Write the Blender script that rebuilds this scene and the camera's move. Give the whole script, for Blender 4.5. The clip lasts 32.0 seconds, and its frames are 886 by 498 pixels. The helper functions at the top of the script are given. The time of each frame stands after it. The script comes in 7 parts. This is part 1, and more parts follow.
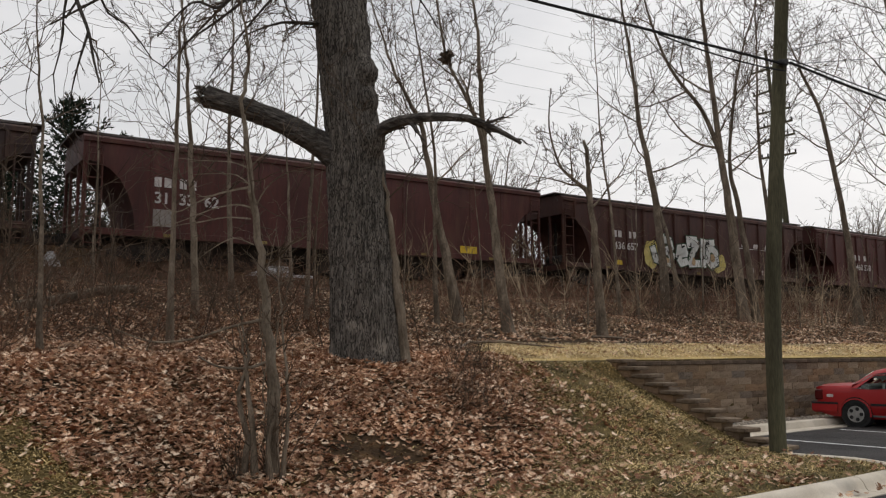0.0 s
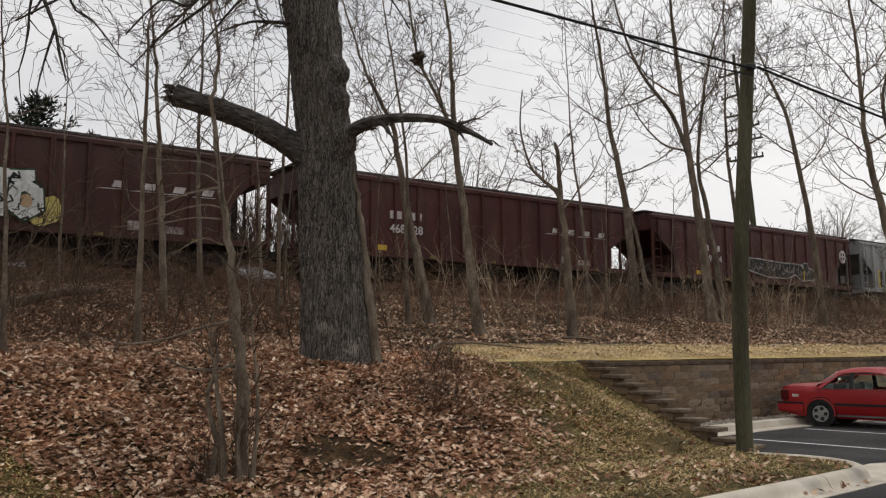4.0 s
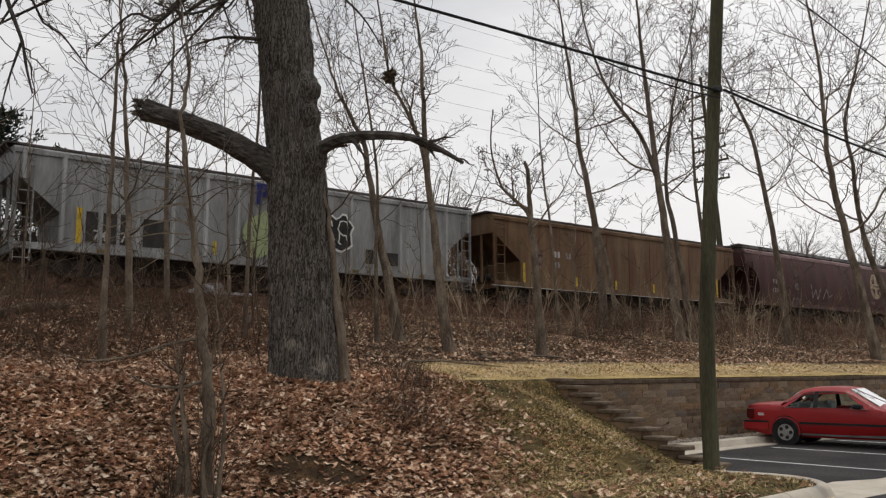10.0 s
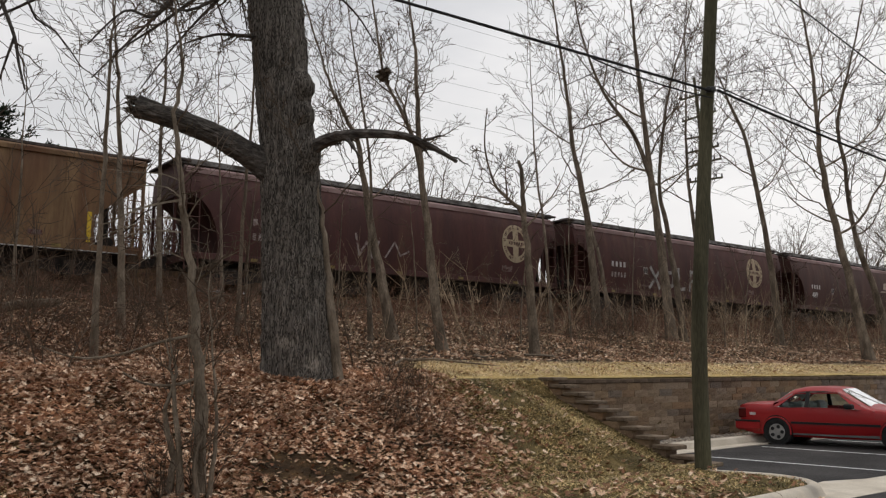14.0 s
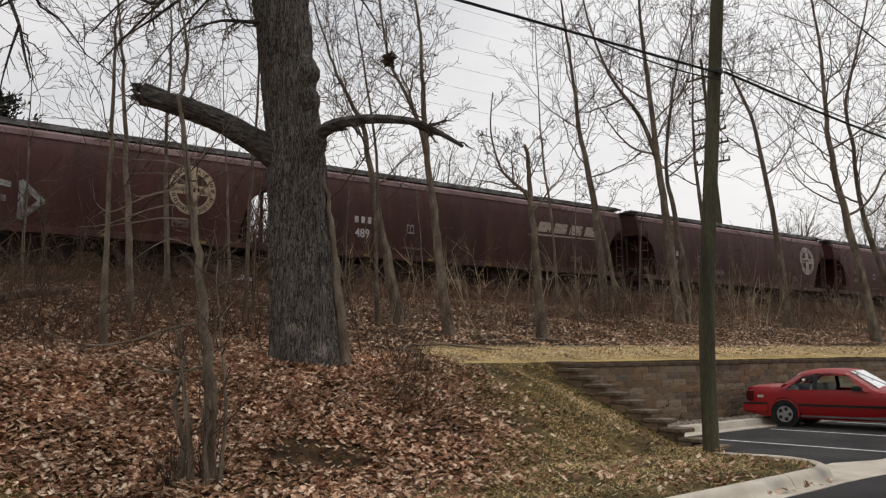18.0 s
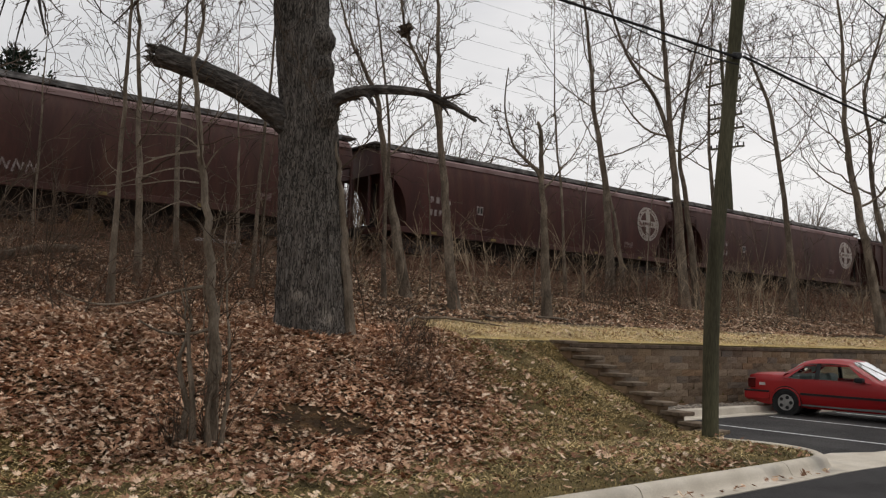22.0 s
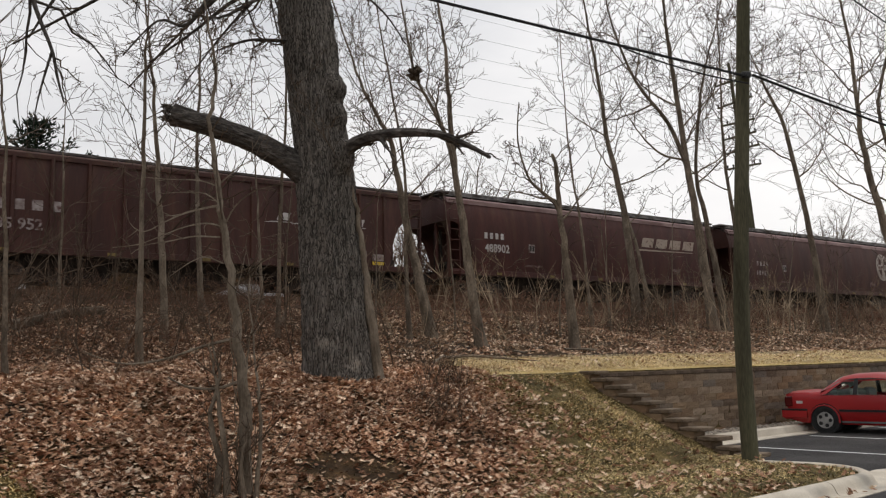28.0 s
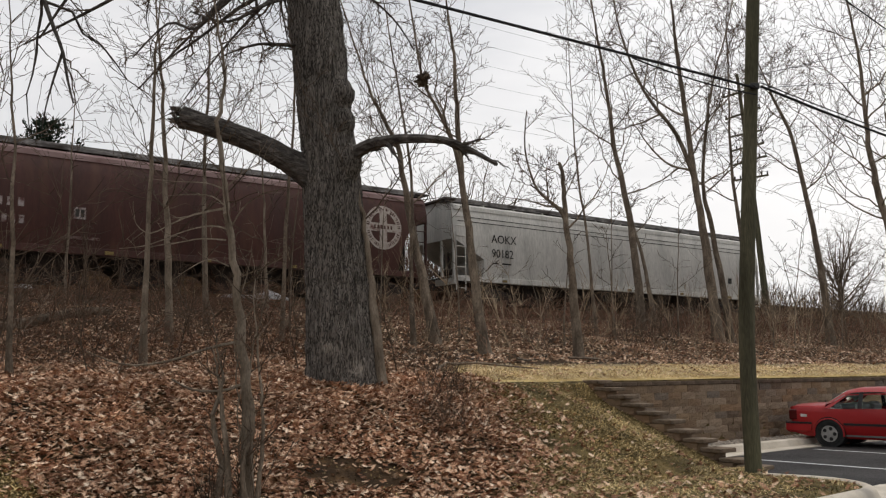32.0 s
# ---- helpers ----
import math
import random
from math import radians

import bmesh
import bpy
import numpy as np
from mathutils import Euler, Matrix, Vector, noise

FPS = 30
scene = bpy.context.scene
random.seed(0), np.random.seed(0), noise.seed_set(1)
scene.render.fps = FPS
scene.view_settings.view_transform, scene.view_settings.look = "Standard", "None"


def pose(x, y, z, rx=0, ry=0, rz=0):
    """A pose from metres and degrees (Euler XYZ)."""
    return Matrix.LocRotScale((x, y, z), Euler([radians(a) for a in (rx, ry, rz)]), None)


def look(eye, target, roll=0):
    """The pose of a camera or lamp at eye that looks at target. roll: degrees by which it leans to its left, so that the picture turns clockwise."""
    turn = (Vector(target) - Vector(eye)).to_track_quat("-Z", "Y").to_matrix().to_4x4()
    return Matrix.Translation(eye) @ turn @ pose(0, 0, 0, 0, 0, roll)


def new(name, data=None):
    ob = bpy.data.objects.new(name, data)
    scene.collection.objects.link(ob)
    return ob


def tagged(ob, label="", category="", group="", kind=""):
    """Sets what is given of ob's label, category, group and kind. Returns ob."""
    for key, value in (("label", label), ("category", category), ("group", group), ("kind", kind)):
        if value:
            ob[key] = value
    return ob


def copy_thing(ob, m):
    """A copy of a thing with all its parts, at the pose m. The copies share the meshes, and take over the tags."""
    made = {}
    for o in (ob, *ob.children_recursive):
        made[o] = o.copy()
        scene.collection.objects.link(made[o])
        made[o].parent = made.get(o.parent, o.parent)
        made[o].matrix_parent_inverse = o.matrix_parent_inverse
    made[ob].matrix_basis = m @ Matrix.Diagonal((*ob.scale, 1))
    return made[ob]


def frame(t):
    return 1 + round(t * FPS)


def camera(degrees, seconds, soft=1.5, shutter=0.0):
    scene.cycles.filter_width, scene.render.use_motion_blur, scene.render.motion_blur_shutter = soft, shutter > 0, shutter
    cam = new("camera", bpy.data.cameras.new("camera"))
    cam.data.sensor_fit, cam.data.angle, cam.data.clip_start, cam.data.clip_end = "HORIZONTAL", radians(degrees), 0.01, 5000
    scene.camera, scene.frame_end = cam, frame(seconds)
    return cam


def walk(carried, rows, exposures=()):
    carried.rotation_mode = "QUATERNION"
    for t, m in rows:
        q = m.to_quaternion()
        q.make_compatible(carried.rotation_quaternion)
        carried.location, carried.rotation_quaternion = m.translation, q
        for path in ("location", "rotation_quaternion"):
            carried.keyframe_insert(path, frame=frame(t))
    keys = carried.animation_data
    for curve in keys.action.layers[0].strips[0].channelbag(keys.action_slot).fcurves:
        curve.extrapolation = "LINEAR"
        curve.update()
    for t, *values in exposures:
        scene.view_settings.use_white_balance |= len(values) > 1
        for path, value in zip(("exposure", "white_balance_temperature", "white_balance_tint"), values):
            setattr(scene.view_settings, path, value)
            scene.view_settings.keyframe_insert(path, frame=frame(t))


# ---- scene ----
import itertools

# The eye stands at the roadside: x to the right, y ahead, z up from the road.
EYE = (0.0, 0.0, 1.65)
cam = camera(55.3, 32.0, soft=1.2, shutter=0.1)
TURNS = [
    (0, 4.32, 6.91, 0.24), (0.5, 3.53, 6.63, 0.39), (1, 3.08, 6.14, 0.67), (1.5, 3.00, 5.71, 1.13),
    (2, 2.88, 5.89, 0.88), (2.5, 2.90, 6.07, 0.77), (3, 2.77, 6.26, 0.76), (3.5, 2.58, 6.57, 0.57),
    (5.5, 1.96, 8.08, -0.21), (6, 1.79, 8.30, -0.11), (6.5, 1.54, 8.52, -0.17), (7, 1.13, 8.44, 0.00),
    (7.5, 0.74, 8.26, 0.04), (8, 0.49, 8.08, -0.03), (8.5, 0.41, 8.00, 0.06), (9, 0.41, 8.05, 0.18),
    (9.5, 0.36, 8.10, 0.13), (10, 0.31, 8.16, 0.18), (10.5, 0.23, 8.05, 0.35), (11, 0.17, 8.03, 0.34),
    (11.5, 0.15, 8.09, 0.01), (12, 0.11, 8.10, -0.11), (12.5, 0.03, 8.12, 0.01), (13, 0.00, 8.10, 0.00),
    (13.5, -0.10, 8.06, -0.03), (14, -0.17, 8.07, -0.01), (14.5, -0.16, 7.94, 0.22), (16.5, 0.10, 7.49, 0.12),
    (17, 0.21, 7.29, 0.09), (17.5, 0.34, 7.11, 0.18), (18, 0.34, 7.06, 0.38), (18.5, 0.33, 7.08, 0.60),
    (19, 0.36, 7.07, 0.51), (19.5, 0.39, 7.04, -0.06), (20, 0.31, 6.94, -0.13), (20.5, 0.23, 6.75, -0.73),
    (21, 0.72, 6.33, -1.21), (21.5, 0.87, 5.79, -1.80), (22, 0.63, 5.30, -2.11), (22.5, 0.75, 4.57, -2.55),
    (23, 1.41, 3.87, -3.11), (23.5, 2.00, 4.01, -2.01), (24, 2.21, 5.00, -0.66), (24.5, 2.78, 5.81, 0.06),
    (25, 3.02, 5.90, 0.47), (25.5, 2.87, 6.07, 0.43), (27.5, 2.69, 7.43, 1.59), (28, 2.52, 7.90, 1.48),
    (28.5, 2.33, 8.11, 0.76), (29, 2.29, 8.12, 0.44), (29.5, 2.29, 8.22, 0.44), (30, 2.16, 8.27, 0.40),
    (30.5, 1.95, 8.40, 0.18), (31, 1.90, 8.46, 0.08), (31.5, 2.23, 8.35, 0.28), (32, 2.75, 8.34, 0.49)]
walk(cam, [(t, pose(*EYE, 90 + pitch, roll, yaw)) for t, yaw, pitch, roll in TURNS], exposures=[(0, 0.0, 6600, 10), (21, 0.0, 6600, 10), (23, -0.12, 6600, 10), (24.5, 0.0, 6600, 10), (28, 0.12, 6600, 10), (32, 0.12, 6600, 10)])

# ---- light: an overcast winter sky ----
world = bpy.data.worlds.new("overcast_sky")
scene.world = world
world.use_nodes = True
wt = world.node_tree
wt.nodes.clear()


def wnode(kind, **kw):
    n = wt.nodes.new(kind)
    for k, v in kw.items():
        if k == "sky_type":
            n.sky_type = v
        else:
            n.inputs[k].default_value = v
    return n


sky = wnode("ShaderNodeTexSky", sky_type="NISHITA")
sky.sun_disc = False
sky.sun_elevation, sky.sun_rotation = radians(32), radians(20)
sky.dust_density, sky.ozone_density = 4.0, 1.0
coord = wnode("ShaderNodeTexCoord")
mapping = wnode("ShaderNodeMapping", Scale=(1.0, 1.0, 3.2))
clouds = wnode("ShaderNodeTexNoise", Scale=1.7, Detail=6.0, Roughness=0.55)
ramp = wnode("ShaderNodeValToRGB")
ramp.color_ramp.elements[0].position, ramp.color_ramp.elements[0].color = 0.36, (0.50, 0.52, 0.56, 1)
ramp.color_ramp.elements[1].position, ramp.color_ramp.elements[1].color = 0.66, (0.74, 0.74, 0.76, 1)
sep = wt.nodes.new("ShaderNodeSeparateXYZ")
lift = wt.nodes.new("ShaderNodeMapRange")
lift.inputs["From Min"].default_value, lift.inputs["From Max"].default_value = 0.12, 0.42
lift.inputs["To Min"].default_value, lift.inputs["To Max"].default_value = 0.55, 0.0
pale = wt.nodes.new("ShaderNodeMix")
pale.data_type = "RGBA"
pale.inputs["B"].default_value = (0.77, 0.765, 0.765, 1)
dull = wnode("ShaderNodeHueSaturation", Saturation=0.25, Value=0.12)
blend = wt.nodes.new("ShaderNodeMix")
blend.data_type = "RGBA"
blend.inputs["Factor"].default_value = 0.96
back = wnode("ShaderNodeBackground", Strength=1.08)
wout = wt.nodes.new("ShaderNodeOutputWorld")
for a, b in ((coord.outputs["Generated"], mapping.inputs["Vector"]), (mapping.outputs[0], clouds.inputs["Vector"]),
             (clouds.outputs["Fac"], ramp.inputs["Fac"]), (sky.outputs[0], dull.inputs["Color"]), (dull.outputs[0], blend.inputs["A"]),
             (coord.outputs["Generated"], sep.inputs[0]), (sep.outputs["Z"], lift.inputs["Value"]), (lift.outputs[0], pale.inputs["Factor"]), (ramp.outputs[0], pale.inputs["A"]), (pale.outputs["Result"], blend.inputs["B"]), (blend.outputs["Result"], back.inputs["Color"]), (back.outputs[0], wout.inputs[0])):
    wt.links.new(a, b)
sun = new("sun", bpy.data.lights.new("sun", "SUN"))
sun.data.energy, sun.data.angle, sun.data.color = 0.9, radians(25), (1.0, 0.97, 0.93)
sun.matrix_world = look((8, 20, 40), (0, 14, 0))
scene.view_settings.exposure = 0.0


# ---- materials ----
def warm(*cols, k=1.28):
    """Colours with more chroma, of the same brightness."""
    out = []
    for c in cols:
        y = 0.3 * c[0] + 0.6 * c[1] + 0.1 * c[2]
        out.append(tuple(max(0.004, y + (v - y) * k) for v in c))
    return out


def material(name, stops, scale=4.0, detail=6.0, rough=0.8, metal=0.0, bump=0.0, bump_scale=40.0, stretch=(1, 1, 1), fine=0.0, fine_scale=60.0,
             per_object=0.0, per_island=0.0, object_ramp=None, bump_dist=0.02, stain=None, stain_scale=0.8, stain_range=(0.55, 0.75), spec=0.14, coat=0.0):
    """Base colours from a noise ramp, a second finer grain, stains, and relief."""
    m = bpy.data.materials.new(name)
    m.use_nodes = True
    t = m.node_tree
    bsdf = t.nodes["Principled BSDF"]
    bsdf.inputs["Metallic"].default_value, bsdf.inputs["Specular IOR Level"].default_value = metal, spec
    bsdf.inputs["Coat Weight"].default_value = coat
    co = t.nodes.new("ShaderNodeTexCoord")
    mp = t.nodes.new("ShaderNodeMapping")
    mp.inputs["Scale"].default_value = stretch
    t.links.new(co.outputs["Object"], mp.inputs["Vector"])

    def noise_at(sc, de=6.0):
        n = t.nodes.new("ShaderNodeTexNoise")
        n.inputs["Scale"].default_value, n.inputs["Detail"].default_value = sc, de
        t.links.new(mp.outputs[0], n.inputs["Vector"])
        return n.outputs["Fac"]

    def mix(a, b, f, mode="MIX"):
        n = t.nodes.new("ShaderNodeMix")
        n.data_type, n.blend_type = "RGBA", mode
        for sock, v in ((n.inputs["A"], a), (n.inputs["B"], b), (n.inputs["Factor"], f)):
            if isinstance(v, bpy.types.NodeSocket):
                t.links.new(v, sock)
            else:
                sock.default_value = v
        return n.outputs["Result"]

    cr = t.nodes.new("ShaderNodeValToRGB")
    els = cr.color_ramp.elements
    for i, c in enumerate(stops):
        pos = 0.3 + 0.4 * i / max(1, len(stops) - 1)
        e = els[i] if i < 2 else els.new(pos)
        e.position, e.color = pos, (*c, 1)
    t.links.new(noise_at(scale, detail), cr.inputs["Fac"])
    col = cr.outputs["Color"]
    if fine:
        r2 = t.nodes.new("ShaderNodeMapRange")
        t.links.new(noise_at(fine_scale, 3.0), r2.inputs["Value"])
        r2.inputs["From Min"].default_value, r2.inputs["From Max"].default_value = 0.3, 0.7
        r2.inputs["To Min"].default_value, r2.inputs["To Max"].default_value = 1 - fine, 1 + fine
        hv = t.nodes.new("ShaderNodeHueSaturation")
        t.links.new(r2.outputs[0], hv.inputs["Value"])
        t.links.new(col, hv.inputs["Color"])
        col = hv.outputs["Color"]
    if object_ramp:
        oi = t.nodes.new("ShaderNodeObjectInfo")
        orr = t.nodes.new("ShaderNodeValToRGB")
        orr.color_ramp.interpolation = "LINEAR"
        oe = orr.color_ramp.elements
        for i, c in enumerate(object_ramp):
            e = oe[i] if i < 2 else oe.new(i / (len(object_ramp) - 1))
            e.position, e.color = i / (len(object_ramp) - 1), (*c, 1)
        t.links.new(oi.outputs["Random"], orr.inputs["Fac"])
        col = mix(col, orr.outputs["Color"], 0.7)
    if stain:
        r3 = t.nodes.new("ShaderNodeMapRange")
        t.links.new(noise_at(stain_scale, 8.0), r3.inputs["Value"])
        r3.inputs["From Min"].default_value, r3.inputs["From Max"].default_value = stain_range
        col = mix(col, (*stain, 1), r3.outputs[0])
    for amount, kind, out in ((per_object, "ShaderNodeObjectInfo", "Random"), (per_island, "ShaderNodeNewGeometry", "Random Per Island")):
        if amount:
            src = t.nodes.new(kind)
            r4 = t.nodes.new("ShaderNodeMapRange")
            t.links.new(src.outputs[out], r4.inputs["Value"])
            r4.inputs["To Min"].default_value, r4.inputs["To Max"].default_value = 1 - amount, 1 + amount
            hv = t.nodes.new("ShaderNodeHueSaturation")
            t.links.new(r4.outputs[0], hv.inputs["Value"])
            t.links.new(col, hv.inputs["Color"])
            col = hv.outputs["Color"]
    t.links.new(col, bsdf.inputs["Base Color"])
    rr = t.nodes.new("ShaderNodeMapRange")
    t.links.new(noise_at(scale * 2.3, 4.0), rr.inputs["Value"])
    rr.inputs["To Min"].default_value, rr.inputs["To Max"].default_value = max(0.02, rough - 0.12), min(1.0, rough + 0.12)
    t.links.new(rr.outputs[0], bsdf.inputs["Roughness"])
    if bump:
        bn = t.nodes.new("ShaderNodeBump")
        bn.inputs["Strength"].default_value, bn.inputs["Distance"].default_value = bump, bump_dist
        t.links.new(noise_at(bump_scale, 6.0), bn.inputs["Height"])
        t.links.new(bn.outputs[0], bsdf.inputs["Normal"])
    return m


M_ASPHALT = material("asphalt", [(0.033, 0.031, 0.030), (0.050, 0.047, 0.046), (0.070, 0.066, 0.063)], 0.7, fine=0.35, fine_scale=180, bump=0.5, bump_scale=220, rough=0.85)
M_CONCRETE = material("concrete", [(0.46, 0.405, 0.33), (0.57, 0.51, 0.42), (0.66, 0.60, 0.51)], 1.6, fine=0.12, fine_scale=90, stain=(0.26, 0.24, 0.21), stain_scale=1.1, stain_range=(0.56, 0.8), bump=0.3, bump_scale=120, rough=0.85, per_object=0.05)
M_LINE = material("line_paint", [(0.6, 0.6, 0.58), (0.78, 0.78, 0.76)], 5, stain=(0.15, 0.15, 0.15), stain_scale=9, stain_range=(0.6, 0.85), rough=0.7)
M_SOIL = material("leafy_soil", warm((0.020, 0.013, 0.008), (0.042, 0.027, 0.016), (0.088, 0.056, 0.032)), 3.5, fine=0.45, fine_scale=45, stain=(0.035, 0.024, 0.018), stain_scale=0.45, bump=0.9, bump_scale=25, rough=0.95)
M_GRASSDIRT = material("turf_soil", [(0.050, 0.038, 0.016), (0.105, 0.076, 0.031), (0.19, 0.135, 0.057)], 2.6, fine=0.4, fine_scale=70, bump=0.8, bump_scale=70, rough=0.95)
M_STEPCAP = material("step_cap_block", [(0.090, 0.066, 0.046), (0.145, 0.108, 0.077), (0.215, 0.165, 0.12)], 6, fine=0.25, fine_scale=70, bump=0.8, bump_scale=50, per_object=0.18, rough=0.92)
M_BLOCK = material("split_block", [(0.100, 0.070, 0.047), (0.185, 0.132, 0.088), (0.30, 0.22, 0.15)], 7, fine=0.4, fine_scale=45, bump=1.0, bump_scale=26, bump_dist=0.03, rough=0.95, object_ramp=[(0.105, 0.076, 0.056), (0.30, 0.205, 0.125), (0.15, 0.125, 0.104), (0.27, 0.165, 0.095), (0.185, 0.13, 0.088), (0.36, 0.27, 0.19), (0.135, 0.118, 0.105)])
M_CAP = material("cap_block", [(0.068, 0.048, 0.034), (0.108, 0.077, 0.056), (0.16, 0.118, 0.086)], 6, fine=0.25, fine_scale=70, bump=0.8, bump_scale=50, per_object=0.15, rough=0.92)
M_BARK = material("oak_bark", [(0.072, 0.063, 0.054), (0.107, 0.094, 0.081), (0.156, 0.138, 0.121)], 16, detail=3.0, stretch=(1, 1, 0.22), fine=0.3, fine_scale=60, bump=1.0, bump_scale=24, bump_dist=0.07, rough=0.95, stain=(0.13, 0.12, 0.108), stain_scale=1.6, stain_range=(0.64, 0.86))


def furrow(m, scale, stretch, patches=()):
    """Long interlaced bark plates, coloured darker down in the fissures, and pale lichen round the places given (x, y,
    z, radius).
    """
    t = m.node_tree
    bsdf = t.nodes["Principled BSDF"]
    co, mp, vo, warp = (t.nodes.new("ShaderNode" + k) for k in ("TexCoord", "Mapping", "TexNoise", "TexNoise"))
    mp.inputs["Scale"].default_value = stretch
    vo.inputs["Scale"].default_value, vo.inputs["Detail"].default_value = scale, 1.5
    mid = t.nodes.new("ShaderNodeMath")
    mid.operation, mid.inputs[1].default_value = "SUBTRACT", 0.5
    crest = t.nodes.new("ShaderNodeMath")
    crest.operation = "ABSOLUTE"
    t.links.new(vo.outputs["Fac"], mid.inputs[0])
    t.links.new(mid.outputs[0], crest.inputs[0])
    warp.inputs["Scale"].default_value = 5.0
    bend = t.nodes.new("ShaderNodeMix")
    bend.data_type, bend.blend_type = "RGBA", "LINEAR_LIGHT"
    bend.inputs["Factor"].default_value = 0.05
    t.links.new(co.outputs["Object"], mp.inputs["Vector"])
    t.links.new(co.outputs["Object"], warp.inputs["Vector"])
    t.links.new(mp.outputs[0], bend.inputs["A"])
    t.links.new(warp.outputs["Color"], bend.inputs["B"])
    t.links.new(bend.outputs["Result"], vo.inputs["Vector"])
    # Base colour is darkened in the fissures, from the crests that drive the bump
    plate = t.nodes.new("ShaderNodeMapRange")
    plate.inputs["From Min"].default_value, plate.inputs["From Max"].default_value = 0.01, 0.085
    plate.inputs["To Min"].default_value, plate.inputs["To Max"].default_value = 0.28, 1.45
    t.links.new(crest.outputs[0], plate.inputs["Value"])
    col = bsdf.inputs["Base Color"].links[0].from_socket
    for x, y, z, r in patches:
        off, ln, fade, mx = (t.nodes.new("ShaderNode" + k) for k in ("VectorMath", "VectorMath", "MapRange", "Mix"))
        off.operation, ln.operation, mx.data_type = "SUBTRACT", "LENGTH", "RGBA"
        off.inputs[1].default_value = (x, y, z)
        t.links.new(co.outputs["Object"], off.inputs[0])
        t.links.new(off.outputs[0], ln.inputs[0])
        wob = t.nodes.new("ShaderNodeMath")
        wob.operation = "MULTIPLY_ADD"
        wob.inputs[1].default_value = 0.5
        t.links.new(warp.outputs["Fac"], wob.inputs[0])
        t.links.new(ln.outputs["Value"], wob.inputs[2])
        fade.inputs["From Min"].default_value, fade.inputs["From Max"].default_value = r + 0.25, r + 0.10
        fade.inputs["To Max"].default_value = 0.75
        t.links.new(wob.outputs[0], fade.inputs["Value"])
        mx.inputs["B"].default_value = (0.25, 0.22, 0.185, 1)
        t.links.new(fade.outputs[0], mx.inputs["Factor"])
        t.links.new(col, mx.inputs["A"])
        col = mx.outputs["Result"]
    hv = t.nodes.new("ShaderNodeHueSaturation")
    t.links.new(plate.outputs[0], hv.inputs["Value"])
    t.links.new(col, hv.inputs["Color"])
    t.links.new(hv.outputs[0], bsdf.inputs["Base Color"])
    bn = t.nodes.new("ShaderNodeBump")
    bn.inputs["Strength"].default_value, bn.inputs["Distance"].default_value = 1.0, 0.10
    t.links.new(crest.outputs[0], bn.inputs["Height"])
    t.links.new(bn.outputs[0], bsdf.inputs["Normal"])


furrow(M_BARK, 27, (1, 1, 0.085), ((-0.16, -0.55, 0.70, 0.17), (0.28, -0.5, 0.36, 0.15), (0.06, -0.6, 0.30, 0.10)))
M_LIMB = material("oak_limb_bark", [(0.032, 0.028, 0.025), (0.070, 0.062, 0.055), (0.13, 0.116, 0.103)], 14, detail=4.0, stretch=(0.35, 1, 1), fine=0.3, fine_scale=60, bump=1.0, bump_scale=20, bump_dist=0.05, rough=0.95)
M_TREEBARK = material("tree_bark", [(0.080, 0.063, 0.047), (0.142, 0.112, 0.083), (0.236, 0.189, 0.143)], 5, stretch=(1, 1, 0.4), fine=0.3, fine_scale=40, bump=0.7, bump_scale=30, rough=0.95, per_object=0.12)
M_PALEBARK = material("sapling_bark", [(0.100, 0.079, 0.057), (0.165, 0.131, 0.097), (0.262, 0.215, 0.166)], 7, stretch=(1, 1, 0.35), fine=0.25, fine_scale=60, bump=0.5, bump_scale=50, rough=0.9, per_object=0.1)
M_TWIG = material("twig_bark", [(0.048, 0.035, 0.025), (0.088, 0.064, 0.046), (0.14, 0.105, 0.076)], 3, rough=0.95, per_island=0.25)
M_BRIAR = material("briar_stems", [(0.056, 0.032, 0.022), (0.107, 0.063, 0.042), (0.18, 0.114, 0.076)], 2.5, rough=0.95, per_island=0.35)
M_DRYSTEM = material("dry_pale_stems", [(0.17, 0.125, 0.08), (0.28, 0.21, 0.14), (0.42, 0.33, 0.23)], 2.0, rough=0.95, per_island=0.4)
M_BRUSH = material("brush_stems", [(0.090, 0.044, 0.029), (0.178, 0.096, 0.064), (0.31, 0.19, 0.130)], 1.5, rough=0.95, per_island=0.4)
M_POLE = material("weathered_pole", [(0.049, 0.045, 0.028), (0.083, 0.076, 0.048), (0.126, 0.116, 0.074)], 4, stretch=(1, 1, 0.12), fine=0.3, fine_scale=60, bump=0.6, bump_scale=30, rough=0.92, stain=(0.064, 0.067, 0.036), stain_scale=0.6, stain_range=(0.48, 0.7))
M_BALLAST = material("ballast", [(0.09, 0.085, 0.08), (0.17, 0.16, 0.15), (0.27, 0.255, 0.24)], 12, fine=0.4, fine_scale=30, bump=1.0, bump_scale=15, rough=0.95)
M_TRACKBED = material("grimy_ballast", [(0.030, 0.020, 0.014), (0.066, 0.047, 0.035), (0.13, 0.10, 0.078)], 9, fine=0.45, fine_scale=26, bump=1.0, bump_scale=15, rough=0.95)
M_STEEL = material("dark_steel", [(0.020, 0.018, 0.017), (0.040, 0.034, 0.030), (0.065, 0.05, 0.042)], 3, fine=0.25, fine_scale=40, rough=0.75, metal=0.2)
M_RAIL = material("rail_steel", [(0.10, 0.065, 0.045), (0.16, 0.11, 0.08)], 6, rough=0.5, metal=0.6)


